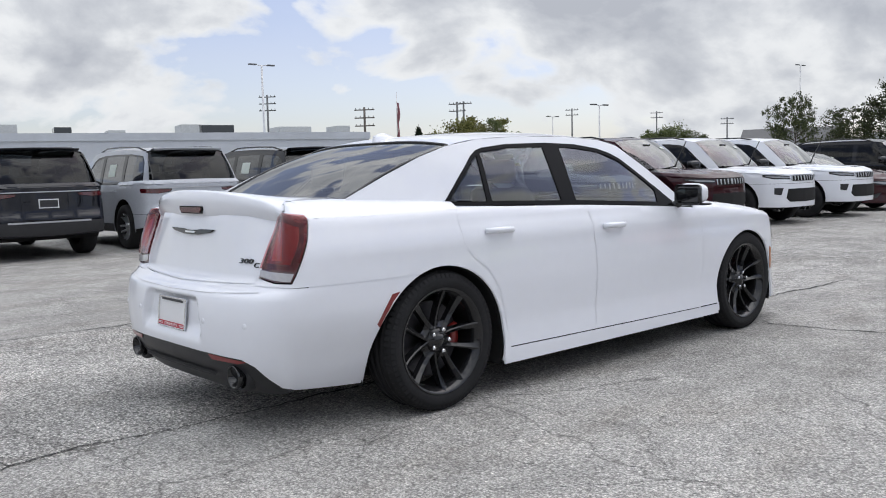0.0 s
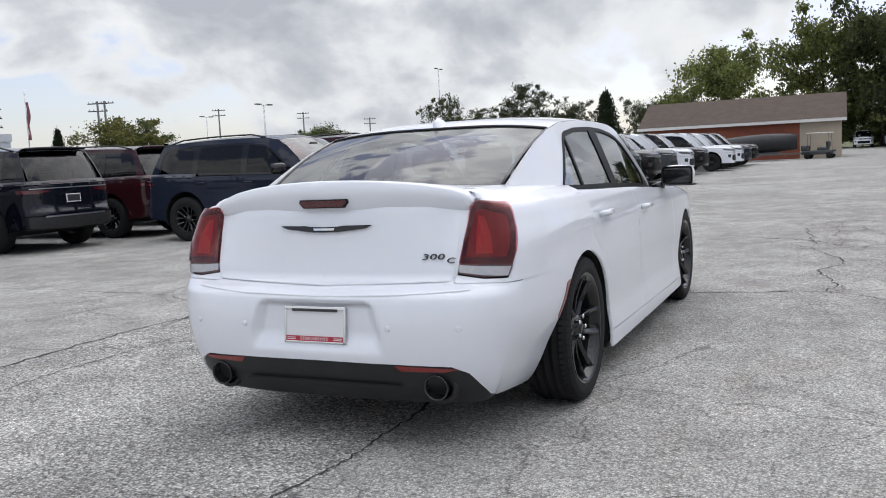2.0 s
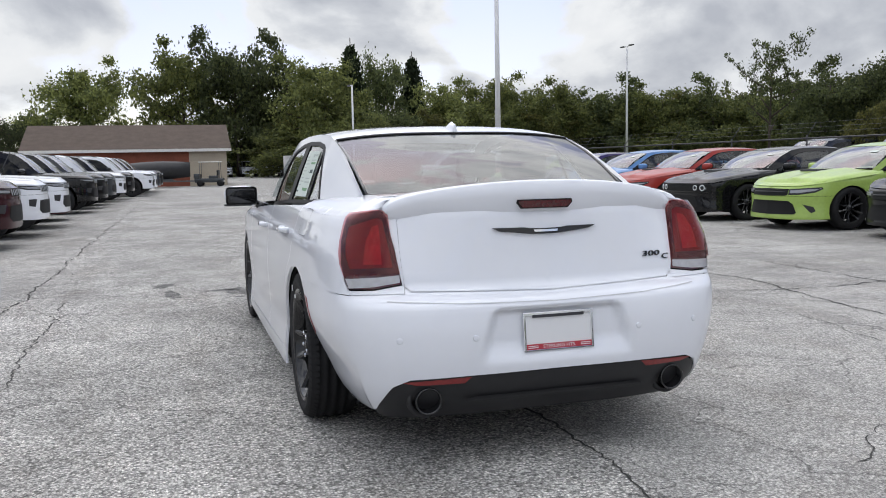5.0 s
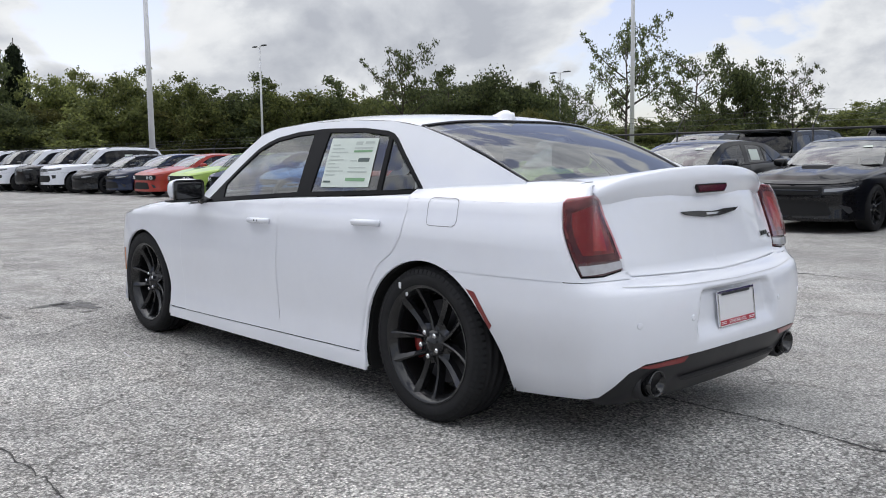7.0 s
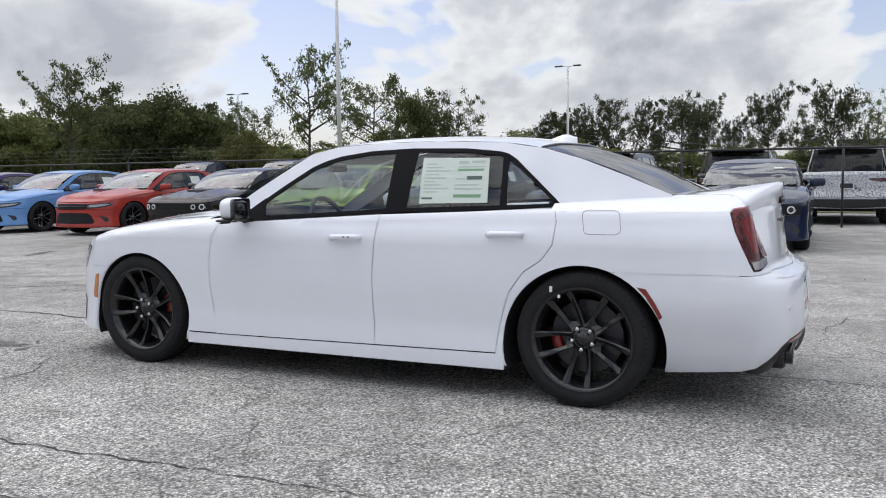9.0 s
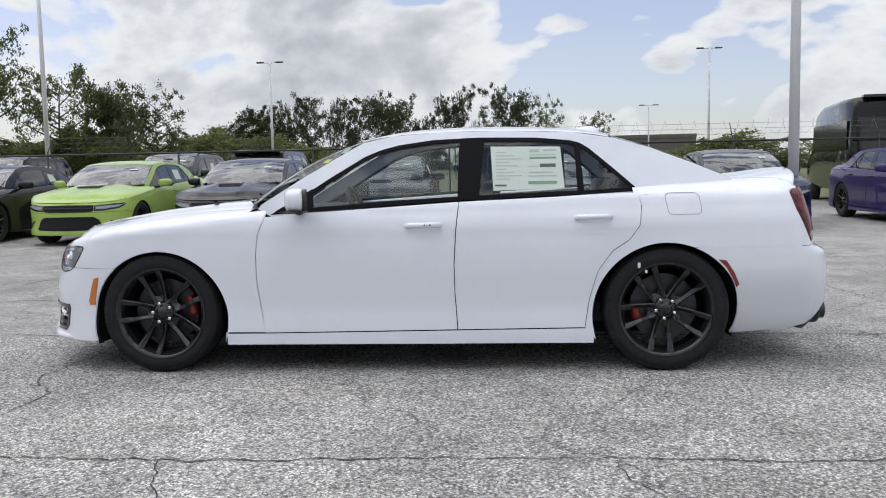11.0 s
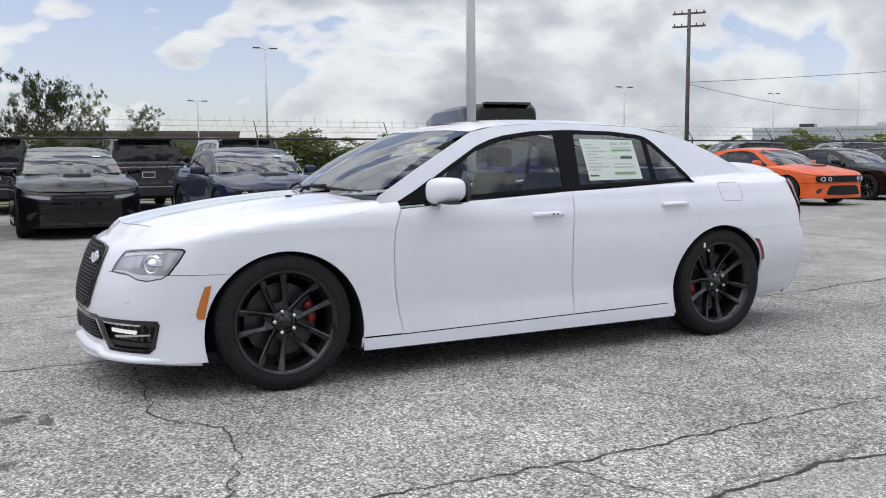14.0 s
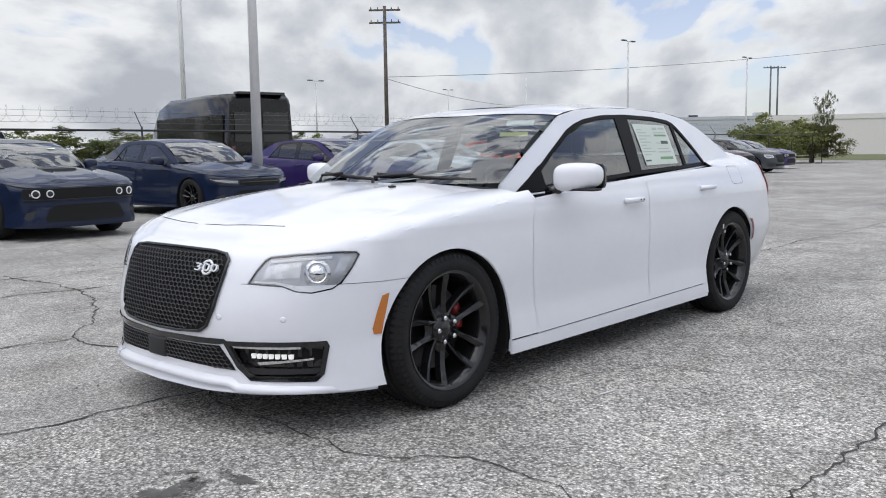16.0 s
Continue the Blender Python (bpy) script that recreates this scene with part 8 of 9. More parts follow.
# ---------------------------------------------------------------- poles, wires, fence
def lamp_pole(x, y, h, r, kind="double", label="white steel car-park lamp post"):
    p = thing("street_lamp", label, "street lamp", "lamp posts of the lot")
    p.location = (x, y, 0)
    part("pole", tube(bmesh.new(), [(0, 0, 0), (0, 0, h * 0.5), (0, 0, h)], r, r * 0.62, n=12), M["pole"], p, smooth=True)
    bm = bmesh.new()
    lathe(bm, [(r * 1.9, 0.0), (r * 1.9, 0.45), (r * 1.0, 0.5)], 16)
    bmesh.ops.rotate(bm, verts=bm.verts, cent=(0, 0, 0), matrix=Matrix.Rotation(-math.pi / 2, 3, "Y"))
    part("base", bm, M["pole"], p, smooth=True)
    arms = {"double": (1, -1), "single": (1,), "none": ()}[kind]
    for s_ in arms:
        part("arm", tube(bmesh.new(), [(0, 0, h - 0.05), (0, s_ * 0.5, h + 0.02)], 0.035, n=6), M["pole"], p, smooth=True)
        part("lamp_head", boxes((-0.14, 0.14, min(s_ * 0.45, s_ * 1.05), max(s_ * 0.45, s_ * 1.05), h - 0.03, h + 0.07), bevel=0.02), M["galv"], p, smooth=False)
    return p


for x, y, h, r, k in ((13.8, 34.3, 11.0, 0.15, "double"), (38.5, 66.0, 11.4, 0.12, "double"), (27.0, 17.2, 11.5, 0.10, "double"), (54.6, 44.2, 8.2, 0.10, "double"), (61.5, 17.5, 9.6, 0.12, "double"), (92.0, 17.0, 7.4, 0.12, "double"), (68.4, -17.6, 10.6, 0.12, "double"), (92.0, -16.5, 7.6, 0.10, "double"),
                        (67.5, -55.0, 8.4, 0.11, "double"), (10.8, -6.0, 9.5, 0.105, "none"), (30.5, -16.6, 11.0, 0.12, "double"), (10.5, 53.5, 6.6, 0.09, "single"), (-52.6, 29.0, 9.2, 0.11, "double"), (-40.0, 52.4, 6.1, 0.09, "double"), (-63.8, 74.2, 7.1, 0.09, "double"), (-44.0, 95.0, 12.2, 0.10, "double"), (36.5, -64.8, 10.4, 0.11, "double"), (35.4, -87.8, 10.4, 0.11, "double"), (52.9, -71.9, 8.7, 0.06, "none"), (82.6, -92.8, 9.8, 0.09, "double")):
    lamp_pole(x, y, h, r, k)


def utility_pole(x, y, h, turn, arms=2):
    far = math.hypot(x, y) > 95
    mat = M["galv"] if far else M["wood"]
    p = thing("utility_pole", "slim grey steel mast with short cross-arms" if far else "weathered wooden utility pole with cross-arms", "utility pole", "utility poles")
    p.matrix_basis = pose(x, y, 0, 0, 0, turn)
    part("pole", tube(bmesh.new(), [(0, 0, 0), (0, 0, h)], 0.17, 0.12, n=10), mat, p, smooth=True)
    for k in range(arms):
        part("cross_arm", boxes((-1.15, 1.15, -0.06, 0.06, h - 0.35 - k * 0.9, h - 0.23 - k * 0.9)), mat, p, smooth=False)
        for xx in (-1.0, -0.5, 0.5, 1.0):
            part("insulator", tube(bmesh.new(), [(xx, 0, h - 0.23 - k * 0.9), (xx, 0, h - 0.05 - k * 0.9)], 0.05, 0.03, n=6), M["galv"], p, smooth=True)
    return p


for x, y, h, tn, a in ((43.0, -41.2, 11.6, 40, 2), (-98.9, 56.9, 11.8, 45, 3), (-79.9, 73.9, 10.0, 30, 2), (-80.8, 75.9, 10.2, 30, 1), (-75.7, 55.6, 8.5, 40, 3), (-97.8, 118.8, 11.6, 30, 2), (-91.6, 136.0, 11.1, 30, 2), (-80.9, 142.7, 9.5, 30, 2), (51.5, -135.2, 13.6, 20, 1), (50.5, -135.6, 13.5, 20, 1)):
    utility_pole(x, y, h, tn, a)
wires = thing("overhead_wires", "thin dark overhead wires between the utility poles", "wire")
for a, b_, sag in (((43.0, -41.2, 6.5), (24.0, -112.0, 13.4), 0.8), ((43.0, -41.2, 6.4), (60.8, -84.7, 6.3), 0.6)):
    a, b_ = Vector(a), Vector(b_)
    pts = [a.lerp(b_, t) - Vector((0, 0, 4 * sag * t * (1 - t))) for t in np.linspace(0, 1, 24)]
    part("wire", tube(bmesh.new(), pts, 0.018, n=4), M["galv"], wires, smooth=True)
fp_ = thing("flagpole", "slim flagpole with a furled striped flag", "flagpole")
fp_.location = (-84.3, 67.3, 0)
part("pole", tube(bmesh.new(), [(0, 0, 0), (0, 0, 11.4)], 0.09, 0.05, n=8), M["pole"], fp_, smooth=True)
rows = [[(0.1 + 0.35 * u + 0.12 * math.sin(z * 2.1 + u * 3), 0.15 * math.sin(u * 5 + z), z) for u in np.linspace(0, 1, 6)] for z in np.linspace(5.6, 10.0, 10)]
sheet("flag", rows, M["flagm"], fp_, "faded striped flag hanging limp")

FX = 15.2
fence = thing("chain_link_fence", "chain-link security fence topped with barbed wire", "fence")
ys = -6.0 + 3.37 * np.arange(-13, 21)
for y in ys:
    part("post", tube(bmesh.new(), [(FX, y, 0), (FX, y, 0.9), (FX, y, 1.8)], 0.024, n=8), M["satin"], fence, smooth=True)
    part("barb_arm", tube(bmesh.new(), [(FX, y, 1.76), (FX + 0.3, y, 2.15)], 0.012, n=6), M["satin"], fence, smooth=True)
part("top_rail", tube(bmesh.new(), [(FX, ys[0], 1.71), (FX, ys[-1], 1.71)], 0.028, n=6), M["satin"], fence, smooth=True)
for k in range(3):
    part("barbed_wire", tube(bmesh.new(), [(FX + 0.1 + k * 0.1, ys[0], 1.88 + k * 0.13), (FX + 0.1 + k * 0.1, ys[-1], 1.88 + k * 0.13)], 0.003, n=4), M["galv"], fence, smooth=True)
coil = bmesh.new()
tube(coil, [(FX + 0.15 + 0.22 * math.cos(t), -46 + t * 0.055, 2.05 + 0.18 * math.sin(t)) for t in np.arange(0, 850, 0.7)], 0.0024, n=3)
part("razor_coil", coil, M["galv"], fence, smooth=True)
verts, faces = [], []
for sgn in (1, -1):
    for k, y in enumerate(np.arange(-50, 62, 0.16)):
        i = len(verts)
        y1 = y + sgn * 1.62
        verts += [(FX, y, 0.05), (FX, y + 0.0013, 0.05), (FX, y1 + 0.0013, 1.69), (FX, y1, 1.69)]
        faces.append((i, i + 1, i + 2, i + 3))
me = bpy.data.meshes.new("chain_mesh")
me.from_pydata(verts, [], faces)
me.materials.append(M["galv"])
o = new("chain_mesh", me)
o.parent = fence
tagged(o, kind="stuff")


# ---------------------------------------------------------------- buildings
def brick_garage():
    g = thing("brick_garage", "long red-brick garage with a brown shingle roof", "garage")
    x0, x1, y0, y1, e, r = -10.25, 2.0, 54.0, 62.0, 2.35, 4.05
    part("brick_wall", boxes((x0, -0.4, y0, y0 + 0.25, 0, e)), M["brick"], g, smooth=False)
    part("panel_wall", boxes((-0.4, x1, y0 - 0.02, y0 + 0.25, 0, e)), M["tan"], g, "tan panelled wall", smooth=False)
    part("back_wall", boxes((x0, x1, y1 - 0.25, y1, 0, e)), M["brick"], g, smooth=False)
    for x in (x0, x1 - 0.25):
        bm = bmesh.new()
        ym = (y0 + y1) / 2
        vs = [bm.verts.new((xx, y, z)) for xx in (x, x + 0.25) for y, z in ((y0, 0), (y1, 0), (y1, e), (ym, r - 0.1), (y0, e))]
        bm.faces.new(vs[:5][::-1])
        bm.faces.new(vs[5:])
        for k in range(5):
            bm.faces.new((vs[k], vs[(k + 1) % 5], vs[5 + (k + 1) % 5], vs[5 + k]))
        part("gable", bm, M["tan"] if x > 0 else M["brick"], g, smooth=False)
    ym = (y0 + y1) / 2
    for a, b_ in ((y0 - 0.35, ym), (y1 + 0.35, ym)):
        bm = bmesh.new()
        z0 = e - 0.05
        vs = [bm.verts.new(v) for v in ((x0 - 0.3, a, z0), (x1 + 0.3, a, z0), (x1 + 0.3, b_, r), (x0 - 0.3, b_, r), (x0 - 0.3, a, z0 + 0.12), (x1 + 0.3, a, z0 + 0.12), (x1 + 0.3, b_, r + 0.12), (x0 - 0.3, b_, r + 0.12))]
        for f in ((0, 1, 2, 3), (4, 5, 6, 7), (0, 1, 5, 4), (1, 2, 6, 5), (2, 3, 7, 6), (3, 0, 4, 7)):
            bm.faces.new([vs[i] for i in f])
        part("roof_slope", bm, M["shingle"], g, smooth=False)
    part("fascia", boxes((x0 - 0.3, x1 + 0.3, y0 - 0.40, y0 - 0.36, e - 0.1, e + 0.08)), M["trim"], g, "white eaves board", smooth=False)
    for x in (-8.5, -5.0):
        part("garage_door", boxes((x - 1.2, x + 1.2, y0 - 0.04, y0 - 0.003, 0, 2.0)), M["brick"], g, smooth=False)


brick_garage()


def container():
    c = thing("shipping_container", "maroon shipping container with a white end", "container")
    c.matrix_basis = pose(5.9, 46.4, 0, 0, 0, 18) @ Matrix.Diagonal((0.62, 1.0, 0.69, 1))
    bm = boxes((0, 9.0, 0, 2.4, 0.15, 2.6))
    part("box", bm, M["contain"], c, smooth=False)
    for k in range(44):
        part("rib", boxes((0.1 + k * 0.2, 0.2 + k * 0.2, -0.03, 0.0, 0.25, 2.5)), M["contain"], c, smooth=False)
    part("end_door", boxes((-0.05, 0.0, 0.05, 1.18, 0.2, 2.55), (-0.05, 0.0, 1.22, 2.35, 0.2, 2.55)), M["containw"], c, "white double end doors", smooth=False)
    part("end_frame", boxes((-0.08, 0.06, -0.04, 0.06, 0.1, 2.64), (-0.08, 0.06, 2.34, 2.44, 0.1, 2.64), (-0.08, 0.06, 0, 2.4, 2.54, 2.64)), M["containw"], c, smooth=False)
    for k in range(4):
        part("code_mark", boxes((1.2, 1.55, -0.045, -0.032, 1.95 - k * 0.32, 2.15 - k * 0.32)), M["trim"], c, smooth=False)
    part("skid", boxes((0, 9.0, 0.1, 0.5, 0, 0.15), (0, 9.0, 1.9, 2.3, 0, 0.15)), M["wood"], c, smooth=False)


container()


def golf_cart():
    g = thing("golf_cart", "small white-roofed golf cart beside the garage", "golf cart")
    g.matrix_basis = pose(0.75, 51.5, 0, 0, 0, 80) @ Matrix.Diagonal((0.85, 0.80, 0.85, 1))
    part("body", boxes((-0.55, 0.55, -1.1, 1.1, 0.3, 0.6), (-0.5, 0.5, 0.7, 1.15, 0.6, 0.95), (-0.55, 0.55, -0.7, 0.0, 0.6, 0.8), bevel=0.05), M["grey"], g, smooth=True)
    part("roof", boxes((-0.6, 0.6, -0.95, 0.75, 1.78, 1.84), bevel=0.02), M["trim"], g, smooth=True)
    for x in (-0.5, 0.5):
        for y in (-0.85, 0.7):
            part("roof_post", tube(bmesh.new(), [(x, y, 0.6), (x, y * 0.95, 1.8)], 0.02, n=6), M["galv"], g, smooth=True)
            bm = bmesh.new()
            lathe(bm, [(0.01, -0.09), (0.22, -0.09), (0.24, 0.0), (0.22, 0.09), (0.01, 0.09)], 16)
            bmesh.ops.translate(bm, vec=(x, y, 0.24), verts=bm.verts)
            part("wheel", bm, M["rubber"], g, smooth=True)
    part("seat_back", boxes((-0.5, 0.5, -0.75, -0.62, 0.8, 1.2), bevel=0.04), M["seat"], g, smooth=True)


golf_cart()


def boat():
    b_ = thing("covered_boat", "motor boat under a black cover on a trailer", "boat")
    b_.matrix_basis = pose(-2.9, 50.8, 0, 0, 0, -80) @ Matrix.Diagonal((0.9, 0.9, 0.85, 1))
    rows = []
    for f in np.linspace(0, 1, 13):
        y = -2.6 + 5.4 * f
        w = 1.0 * (1 - max(0, (f - 0.45) / 0.55) ** 2.2) + 0.03
        kz = 0.55 + 0.55 * max(0, f - 0.5) ** 1.5
        rows.append([(w * a, y, z) for a, z in ((-0.15, kz), (-0.75, kz + 0.25), (-1.0, 1.15 + 0.25 * f), (-0.7, 1.45 + 0.3 * math.sin(f * 2.4)), (0, 1.62 + 0.3 * math.sin(f * 2.4)), (0.7, 1.45 + 0.3 * math.sin(f * 2.4)), (1.0, 1.15 + 0.25 * f), (0.75, kz + 0.25), (0.15, kz))])
    sheet("covered_hull", rows, M["tarp"], b_)
    part("trailer", boxes((-0.7, 0.7, -2.4, 1.8, 0.40, 0.50), (-0.08, 0.08, 1.8, 3.2, 0.38, 0.48), (-0.25, 0.25, -2.0, 1.6, 0.5, 0.62)), M["galv"], b_, smooth=False)
    for x in (-0.8, 0.8):
        bm = bmesh.new()
        lathe(bm, [(0.01, -0.09), (0.28, -0.09), (0.31, 0.0), (0.28, 0.09), (0.01, 0.09)], 18)
        bmesh.ops.translate(bm, vec=(x, -0.8, 0.31), verts=bm.verts)
        part("wheel", bm, M["rubber"], b_, smooth=True)


boat()


M["brownw"] = material("brown_cladding", (0.13, 0.115, 0.10), 0.85, vary=0.1, scale=0.4)


def hall(name, x, y, turn, w, d, h, mat, label, units=0):
    b_ = thing(name, label, "warehouse")
    b_.matrix_basis = pose(x, y, 0, 0, 0, turn)
    part("wall", boxes((-w / 2, w / 2, 0, d, 0, h - 0.5)), mat, b_, smooth=False)
    part("parapet", boxes((-w / 2 - 0.08, w / 2 + 0.08, -0.08, d + 0.08, h - 0.5, h)), mat, b_, smooth=False)
    for k in range(int(w / 9)):
        xx = -w / 2 + 4 + k * 9
        part("loading_door", boxes((xx, xx + 3.2, -0.06, -0.003, 0.0, h * 0.55)), M["galv"], b_, smooth=False)
    for k in range(units):
        xx = -w / 2 + (k + 0.5) * w / units + random.uniform(-2, 2)
        u = random.uniform(0.5, 1.3)
        part("roof_unit", boxes((xx - u, xx + u, 3, 5.5, h, h + random.uniform(0.3, 0.8))), M["unit"] if k % 3 else M["grey"], b_, smooth=False)


hall("warehouse", -53.4, 12.5, 75, 46, 26, 4.15, M["whwall"], "long pale grey warehouse with roof units", 12)
hall("warehouse", -84.0, 110.0, 35, 26, 20, 4.6, M["tan"], "low tan commercial building", 2)
hall("warehouse", -66.0, 132.0, 25, 46, 20, 4.6, M["whwall"], "low grey commercial building", 3)
hall("warehouse", 118.0, -14.0, -97, 26, 20, 5.2, M["brownw"], "low brown building beyond the fence", 1)
hall("warehouse", 70.0, -118.0, -150, 60, 30, 5.6, M["whwall"], "low grey building beyond the yard", 5)
hall("warehouse", 20.0, -92.0, -172, 30, 20, 4.2, M["trim"], "long white single-storey shed", 0)
h_ = thing("house", "small house with a grey gable roof", "house")
h_.matrix_basis = pose(-34.0, 72.0, 0, 0, 0, 20)
part("wall", boxes((-4, 4, 0, 7, 0, 2.4)), M["trim"], h_, smooth=False)
bm = bmesh.new()
vs = [bm.verts.new(v) for v in ((-4.4, -0.4, 2.4), (4.4, -0.4, 2.4), (4.4, 7.4, 2.4), (-4.4, 7.4, 2.4), (-4.4, 3.5, 4.3), (4.4, 3.5, 4.3))]
for f in ((0, 1, 5, 4), (2, 3, 4, 5), (0, 4, 3), (1, 2, 5), (0, 3, 2, 1)):
    bm.faces.new([vs[i] for i in f])
part("roof", bm, material("grey_shingle", (0.14, 0.14, 0.14), 0.95, vary=0.1), h_, smooth=False)


def big_van():
    v = thing("passenger_van", "tall black passenger van behind the fence", "van")
    v.matrix_basis = pose(19.35, -10.66, 0, 0, 0, -100)
    rows = []
    for y, zt, zb_, w in ((-3.2, 2.30, 0.6, 0.93), (-3.19, 2.62, 0.45, 0.96), (-3.1, 2.76, 0.42, 0.98), (-1.5, 2.80, 0.40, 1.0), (1.2, 2.78, 0.40, 1.0), (1.9, 2.62, 0.40, 1.0), (2.5, 2.05, 0.40, 0.99), (2.75, 1.62, 0.40, 0.98), (3.5, 1.28, 0.42, 0.93), (3.62, 0.95, 0.5, 0.85)):
        rows.append([(w * a, y, z) for a, z in ((-0.9, zb_), (-1.0, zb_ + 0.15), (-1.0, min(zt - 0.12, 1.3)), (-0.93, zt - 0.14), (-0.82, zt - 0.02), (0, zt), (0.82, zt - 0.02), (0.93, zt - 0.14), (1.0, min(zt - 0.12, 1.3)), (1.0, zb_ + 0.15), (0.9, zb_))])
    sheet("body", rows, M["black"], v)
    bm = bmesh.new()
    vs = [bm.verts.new((w, -3.205, z)) for w, z in ((-0.88, 0.6), (0.88, 0.6), (0.93, 1.2), (0.88, 2.3), (0.78, 2.6), (-0.78, 2.6), (-0.88, 2.3), (-0.93, 1.2))]
    bm.faces.new(vs)
    part("rear_door", bm, M["black"], v, smooth=False)
    part("rear_window", boxes((-0.80, -0.03, -3.235, -3.215, 1.45, 2.25), (0.03, 0.80, -3.235, -3.215, 1.45, 2.25), bevel=0.008), M["gloss"], v, smooth=False)
    for sx in (1, -1):
        part("side_window", boxes((min(sx * 0.985, sx * 1.0), max(sx * 0.985, sx * 1.0), -2.9, 2.0, 1.45, 2.2)), M["gloss"], v, smooth=False)
        part("tail_lamp", boxes((sx * 0.86 - 0.06, sx * 0.86 + 0.06, -3.24, -3.21, 0.95, 1.35), bevel=0.006), M["redlens"], v, smooth=False)
        for y in (-2.0, 2.5):
            bm = bmesh.new()
            lathe(bm, [(0.01, -0.11), (0.34, -0.12), (0.36, 0.0), (0.34, 0.12), (0.01, 0.11)], 20)
            bmesh.ops.translate(bm, vec=(sx * 0.86, y, 0.36), verts=bm.verts)
            part("wheel", bm, M["rubber"], v, smooth=True)
    part("roof_spoiler", boxes((-0.7, 0.7, -3.3, -3.0, 2.72, 2.80), bevel=0.02), M["gloss"], v, smooth=False)


big_van()


# ---------------------------------------------------------------- trees
def crown(bm, pts, leaf, n, seed):
    """Many small leaf cards round the given clump centres."""
    rnd = random.Random(seed)
    for k in range(n):
        c, r = rnd.choice(pts)
        d = Vector((rnd.gauss(0, 0.52), rnd.gauss(0, 0.52), rnd.gauss(0, 0.52)))
        p = Vector(c) + Vector((d.x * r, d.y * r, d.z * r * 0.8))
        e = Euler((rnd.uniform(0, 6.3), rnd.uniform(0, 6.3), rnd.uniform(0, 6.3))).to_matrix()
        s_ = leaf * rnd.uniform(0.55, 1.35)
        q = [p + e @ Vector(v) * s_ for v in ((-0.62, -0.1, 0), (0.5, -0.42, 0.05), (0.35, 0.46, 0.0))]
        bm.faces.new([bm.verts.new(v) for v in q])


def make_tree(kind, seed):
    """A tree one metre high and about as wide, to be scaled: trunk, limbs, crown."""
    rnd = random.Random(seed)
    t = thing("tree", "", "tree", "trees round the lot")
    bm = bmesh.new()
    clumps = []
    if kind == "spruce":
        tube(bm, [(0, 0, 0), (0, 0, 0.5), (0, 0, 1.0)], 0.022, 0.004, n=7)
        part("trunk", bm, M["bark"], t, smooth=True)
        for k in range(17):
            z = 0.08 + 0.9 * k / 17
            w = 0.30 * (1 - z) ** 0.85 + 0.012
            for j in range(9):
                a = 2 * math.pi * (j + rnd.random() * 0.7) / 9
                for f in (0.35, 0.7, 1.0):
                    clumps.append(((w * f * math.cos(a), w * f * math.sin(a), z - 0.05 * f), 0.035 + 0.03 * (1 - z)))
        bm = bmesh.new()
        crown(bm, clumps, 0.030, 7500, seed)
        part("crown", bm, M["needle"], t, "dark conical needle crown", smooth=False)
        return t
    full = kind not in ("sparse", "open")
    h0 = {"bush": 0.04, "open": 0.30, "sparse": 0.30, "yellow": 0.1}.get(kind, 0.16)
    lean = rnd.uniform(-0.04, 0.04)
    tube(bm, [(0, 0, 0), (lean * 0.5, 0.01, h0), (lean, 0.0, 0.55), (lean * 1.3, 0.02, 0.86)], 0.020 if full else 0.016, 0.004, n=7)
    nl = {"sparse": 11, "open": 15}.get(kind, 16)
    for k in range(nl):
        a = k * 2.4 + rnd.uniform(-0.4, 0.4)
        z0 = h0 + (0.82 - h0) * (k + 0.5) / nl
        f = (z0 - h0) / (1 - h0)
        reach = (0.36 if kind == "sparse" else 0.46) * (math.sin(math.pi * min(1, 0.30 + f * 0.66)) ** 0.6) * rnd.uniform(0.65, 1.12)
        end = Vector((reach * math.cos(a), reach * math.sin(a), min(0.97, z0 + 0.15 * rnd.uniform(0.4, 1.4))))
        mid = Vector((lean * f, 0, z0)).lerp(end, 0.55) + Vector((0, 0, -0.01))
        tube(bm, [(lean * f, 0, z0), mid, end], 0.009 * (1.2 - f), 0.0025, n=5)
        for u in (0.3, 0.55, 0.8, 1.0) if full else (0.4, 0.55, 0.7, 0.85, 1.0):
            p = Vector((lean * f, 0, z0)).lerp(end, u) + Vector((rnd.uniform(-0.05, 0.05), rnd.uniform(-0.05, 0.05), rnd.uniform(-0.04, 0.05)))
            r = {"sparse": 0.060, "open": 0.078}.get(kind, 0.105) * rnd.uniform(0.5, 1.35)
            clumps.append((tuple(p), r))
            if not full or rnd.random() < 0.7:
                tw = p + Vector((rnd.uniform(-0.13, 0.13), rnd.uniform(-0.13, 0.13), rnd.uniform(-0.06, 0.12)))
                tube(bm, [p, tw], 0.003, 0.0012, n=4)
                clumps.append((tuple(tw), r * 0.7))
    clumps.append(((lean * 1.3, 0, 0.9), 0.10 if full else 0.05))
    part("trunk", bm, M["bark"], t, smooth=True)
    bm = bmesh.new()
    crown(bm, clumps, {"sparse": 0.017, "bush": 0.036, "open": 0.021}.get(kind, 0.025), {"sparse": 5200, "bush": 6500, "open": 8200}.get(kind, 15000), seed)
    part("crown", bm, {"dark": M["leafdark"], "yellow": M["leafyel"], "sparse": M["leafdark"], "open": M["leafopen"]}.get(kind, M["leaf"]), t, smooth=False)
    return t


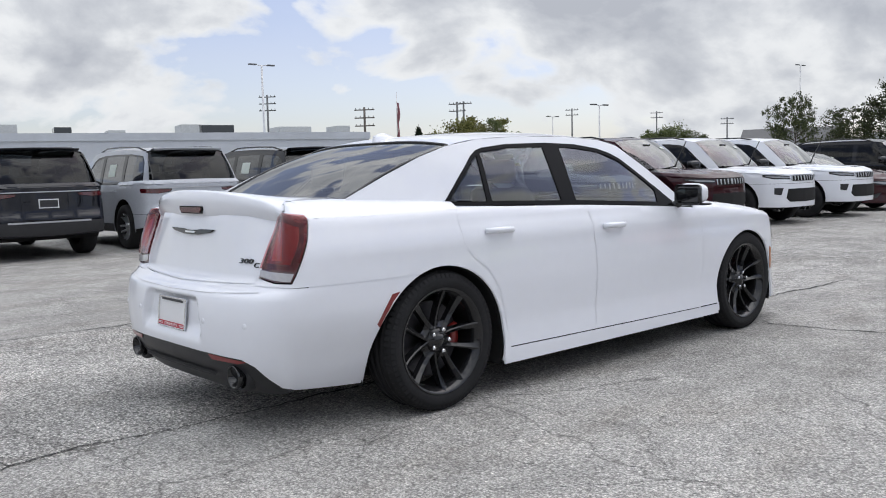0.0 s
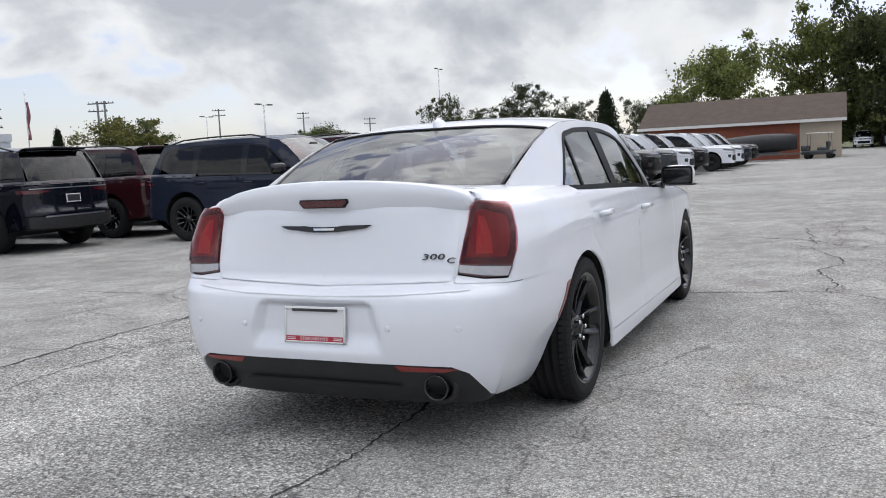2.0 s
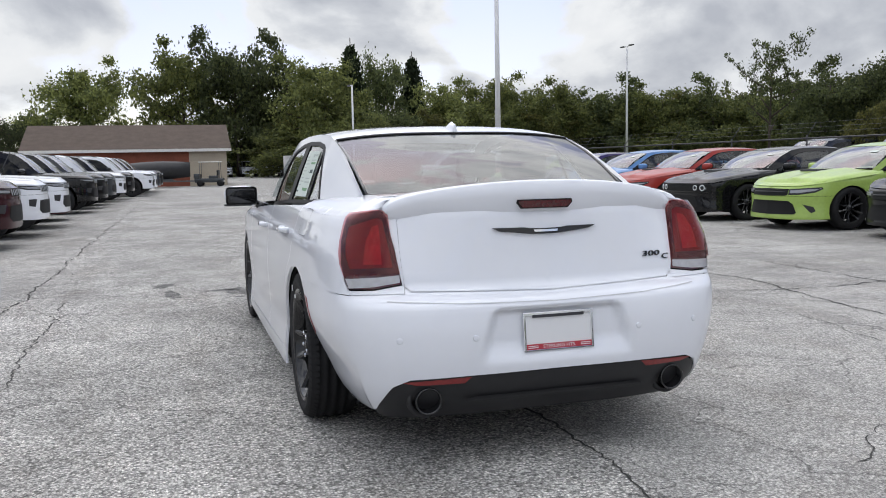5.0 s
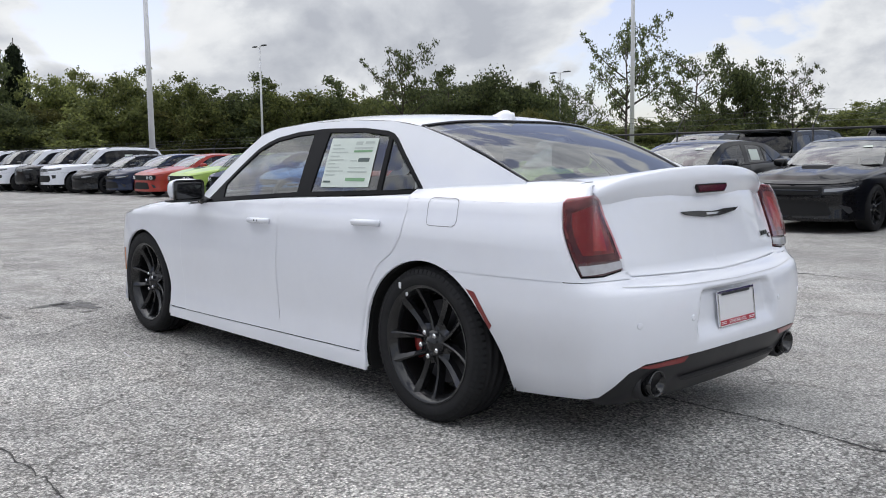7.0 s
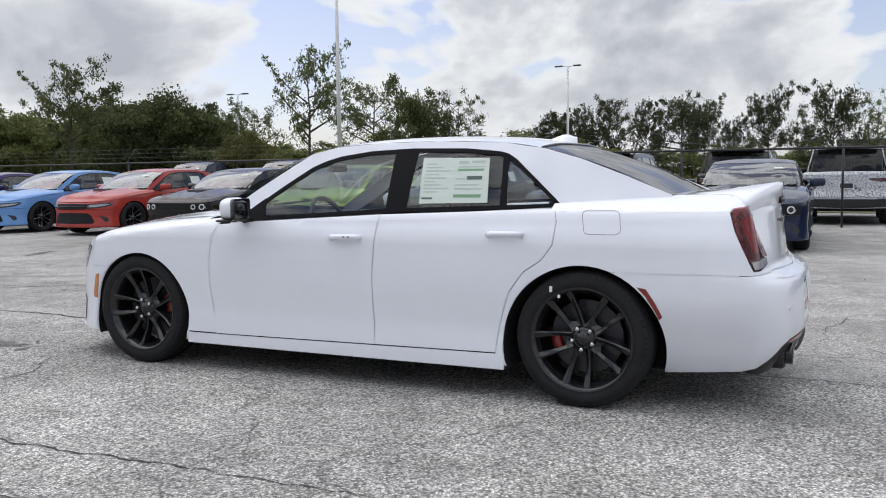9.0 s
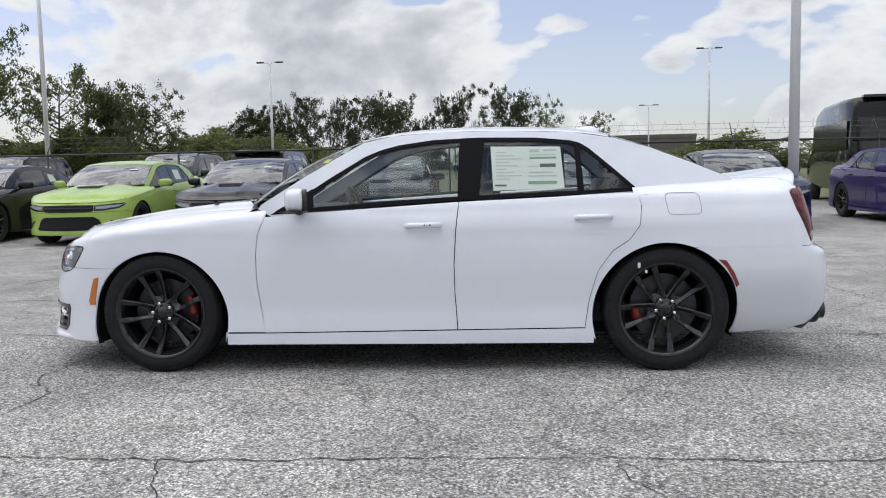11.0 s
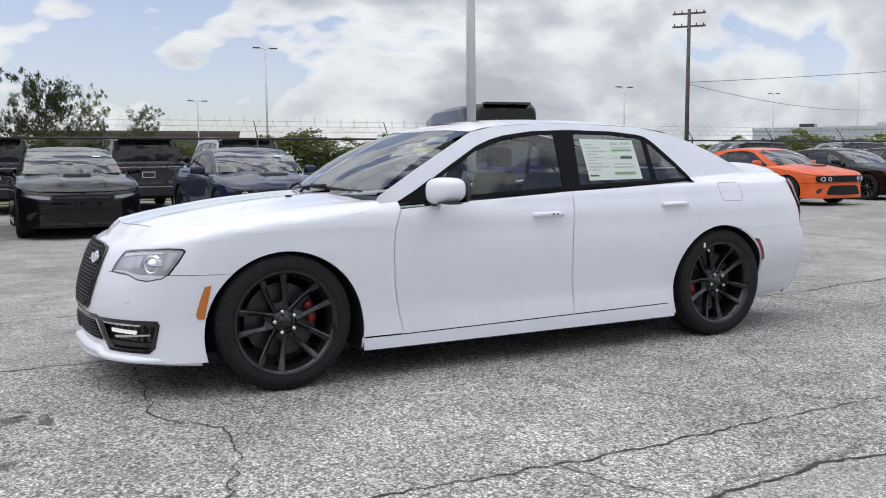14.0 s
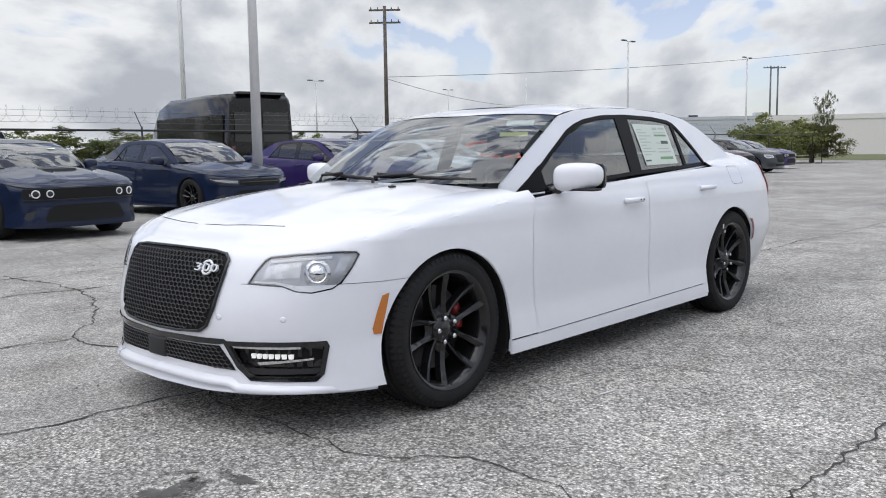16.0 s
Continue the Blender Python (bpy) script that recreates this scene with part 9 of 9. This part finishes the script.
PROTO = {}
LABEL = {"open": "rounded tree toned dark as if backlit, gaps through its crown", "dense": "broad green deciduous tree with a full crown", "dark": "dark leafy tree with an uneven crown", "sparse": "slender half-bare tree with visible limbs", "spruce": "dark conical spruce tree", "bush": "low rounded green bush", "yellow": "small tree with yellowing leaves"}


def plant(kind, az, dist, h, w):
    """A tree at an azimuth (degrees clockwise from +y, seen from the car) and distance."""
    v = int(az * 7 + dist) % 2
    if (kind, v) not in PROTO:
        PROTO[kind, v] = make_tree(kind, 11 + v * 5 + len(kind))
        t = PROTO[kind, v]
    else:
        t = copy_thing(PROTO[kind, v], Matrix.Identity(4))
    tagged(t, LABEL[kind], "tree")
    a = radians(az)
    t.matrix_basis = pose(dist * math.sin(a), dist * math.cos(a), 0, 0, 0, random.uniform(0, 360)) @ Matrix.Diagonal((w, w, h, 1))
    return t


for row in ((("open", -24.7, 70, 6.2, 4.6), ("open", -19.0, 75, 7.2, 6.4), ("open", -21.5, 78, 5.5, 6), ("open", -15.6, 74, 5.6, 5), ("spruce", -13.4, 72, 6.6, 5.8), ("open", -11.0, 74, 5.4, 4.6), ("dense", -6.0, 104, 12.9, 12.7), ("dark", -9.0, 108, 8, 9), ("dense", 0.0, 100, 14.5, 13.7), ("dark", 3.4, 98, 14.9, 12.7), ("dark", 6.6, 97, 13.8, 11.7), ("dense", 9.4, 88, 11.7, 11.7)),
            (("spruce", 11.2, 96, 15.6, 10.8), ("dark", 13.2, 98, 12.9, 8.8), ("spruce", 15.4, 100, 14.5, 9.8), ("dense", 17.8, 92, 9.9, 9), ("dense", 20.5, 88, 9.5, 9), ("dense", 23.4, 86, 8.6, 9), ("dense", 26.5, 84, 8.4, 9.9), ("dark", 29.6, 84, 8.1, 9.9), ("dense", 32.6, 82, 7.9, 9), ("dark", 35.6, 82, 7.7, 9), ("sparse", 40.0, 60, 9.3, 7.2), ("dark", 43.4, 72, 8.1, 9)),
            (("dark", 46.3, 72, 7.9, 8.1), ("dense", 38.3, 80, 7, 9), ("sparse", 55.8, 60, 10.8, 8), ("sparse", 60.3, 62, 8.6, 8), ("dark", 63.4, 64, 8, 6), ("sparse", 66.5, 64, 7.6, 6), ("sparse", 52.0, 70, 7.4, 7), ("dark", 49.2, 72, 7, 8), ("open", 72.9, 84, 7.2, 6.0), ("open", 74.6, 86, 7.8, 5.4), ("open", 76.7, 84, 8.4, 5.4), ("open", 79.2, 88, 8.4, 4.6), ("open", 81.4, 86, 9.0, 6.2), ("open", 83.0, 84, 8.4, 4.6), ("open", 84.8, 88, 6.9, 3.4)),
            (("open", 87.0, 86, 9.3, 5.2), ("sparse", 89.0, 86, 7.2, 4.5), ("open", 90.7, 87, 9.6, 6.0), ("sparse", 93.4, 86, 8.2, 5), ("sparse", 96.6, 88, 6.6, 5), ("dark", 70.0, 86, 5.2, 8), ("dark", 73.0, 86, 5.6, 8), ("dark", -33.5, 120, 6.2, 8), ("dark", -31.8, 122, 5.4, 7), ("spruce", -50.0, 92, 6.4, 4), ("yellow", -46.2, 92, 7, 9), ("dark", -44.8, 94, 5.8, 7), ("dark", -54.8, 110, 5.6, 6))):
    for kind, az, dist, h, w in row:
        plant(kind, az, dist, h, w)
for k in range(78):  # undergrowth before the tree line
    az = 6.5 + k * 0.89
    plant(("bush", "dense", "yellow", "bush", "dark")[k % 5], az, random.uniform(82, 95) if az < 50 else random.uniform(64, 82), random.uniform(4.8, 8.2) if az < 50 else random.uniform(2.4, 4.4), random.uniform(8, 11) if az < 50 else random.uniform(6, 9))
for k in range(26):
    plant(("bush", "dark")[k % 2], 76 + k * 3.0, random.uniform(60, 95), random.uniform(3.0, 3.9) if k < 6 else random.uniform(2.0, 3.2), random.uniform(5, 9))
for k in range(9):  # low growth under the trees behind the garage
    plant("bush", -8.0 + k * 1.7, random.uniform(100, 106), random.uniform(3.6, 5.0), 8.5)
for az, d, h, w, kind in ((161.0, 52, 2.7, 4.4, "bush"), (163.0, 55, 2.6, 4.2, "yellow"), (163.6, 53, 4.2, 1.9, "sparse"), (159.4, 49, 2.3, 4.0, "bush"), (62.0, 27, 3.1, 2.6, "sparse"), (50.0, 27, 2.9, 2.4, "yellow")):
    plant(kind, az, d, h, w)
rail = thing("wooden_fence", "weathered low wooden rail fence by the bushes", "fence")
for k in range(5):
    part("post", boxes((16.0 + k * 1.6, 16.12 + k * 1.6, -52.1, -51.98, 0, 1.15)), M["wood"], rail, smooth=False)
for z in (0.35, 0.7, 1.05):
    part("rail", boxes((15.9, 22.6, -52.0, -51.95, z - 0.05, z + 0.05)), M["wood"], rail, smooth=False)


# two small buttons on the front door handle
for dy in (-0.02, 0.02):
    bm = bmesh.new()
    lathe(bm, [(0.005, 0.0), (0.005, 0.003), (0.0005, 0.003)], 12)
    p_, n_ = hb.band(hb.sy(-0.107), 0.879)
    o = part("handle_button", bm, M["dark"], hero, "small dark lock button", smooth=True)
    o.matrix_basis = pose(-(p_.x + 0.0445), -0.135 + dy * 0.8, 0.882, 0, 0, 180)
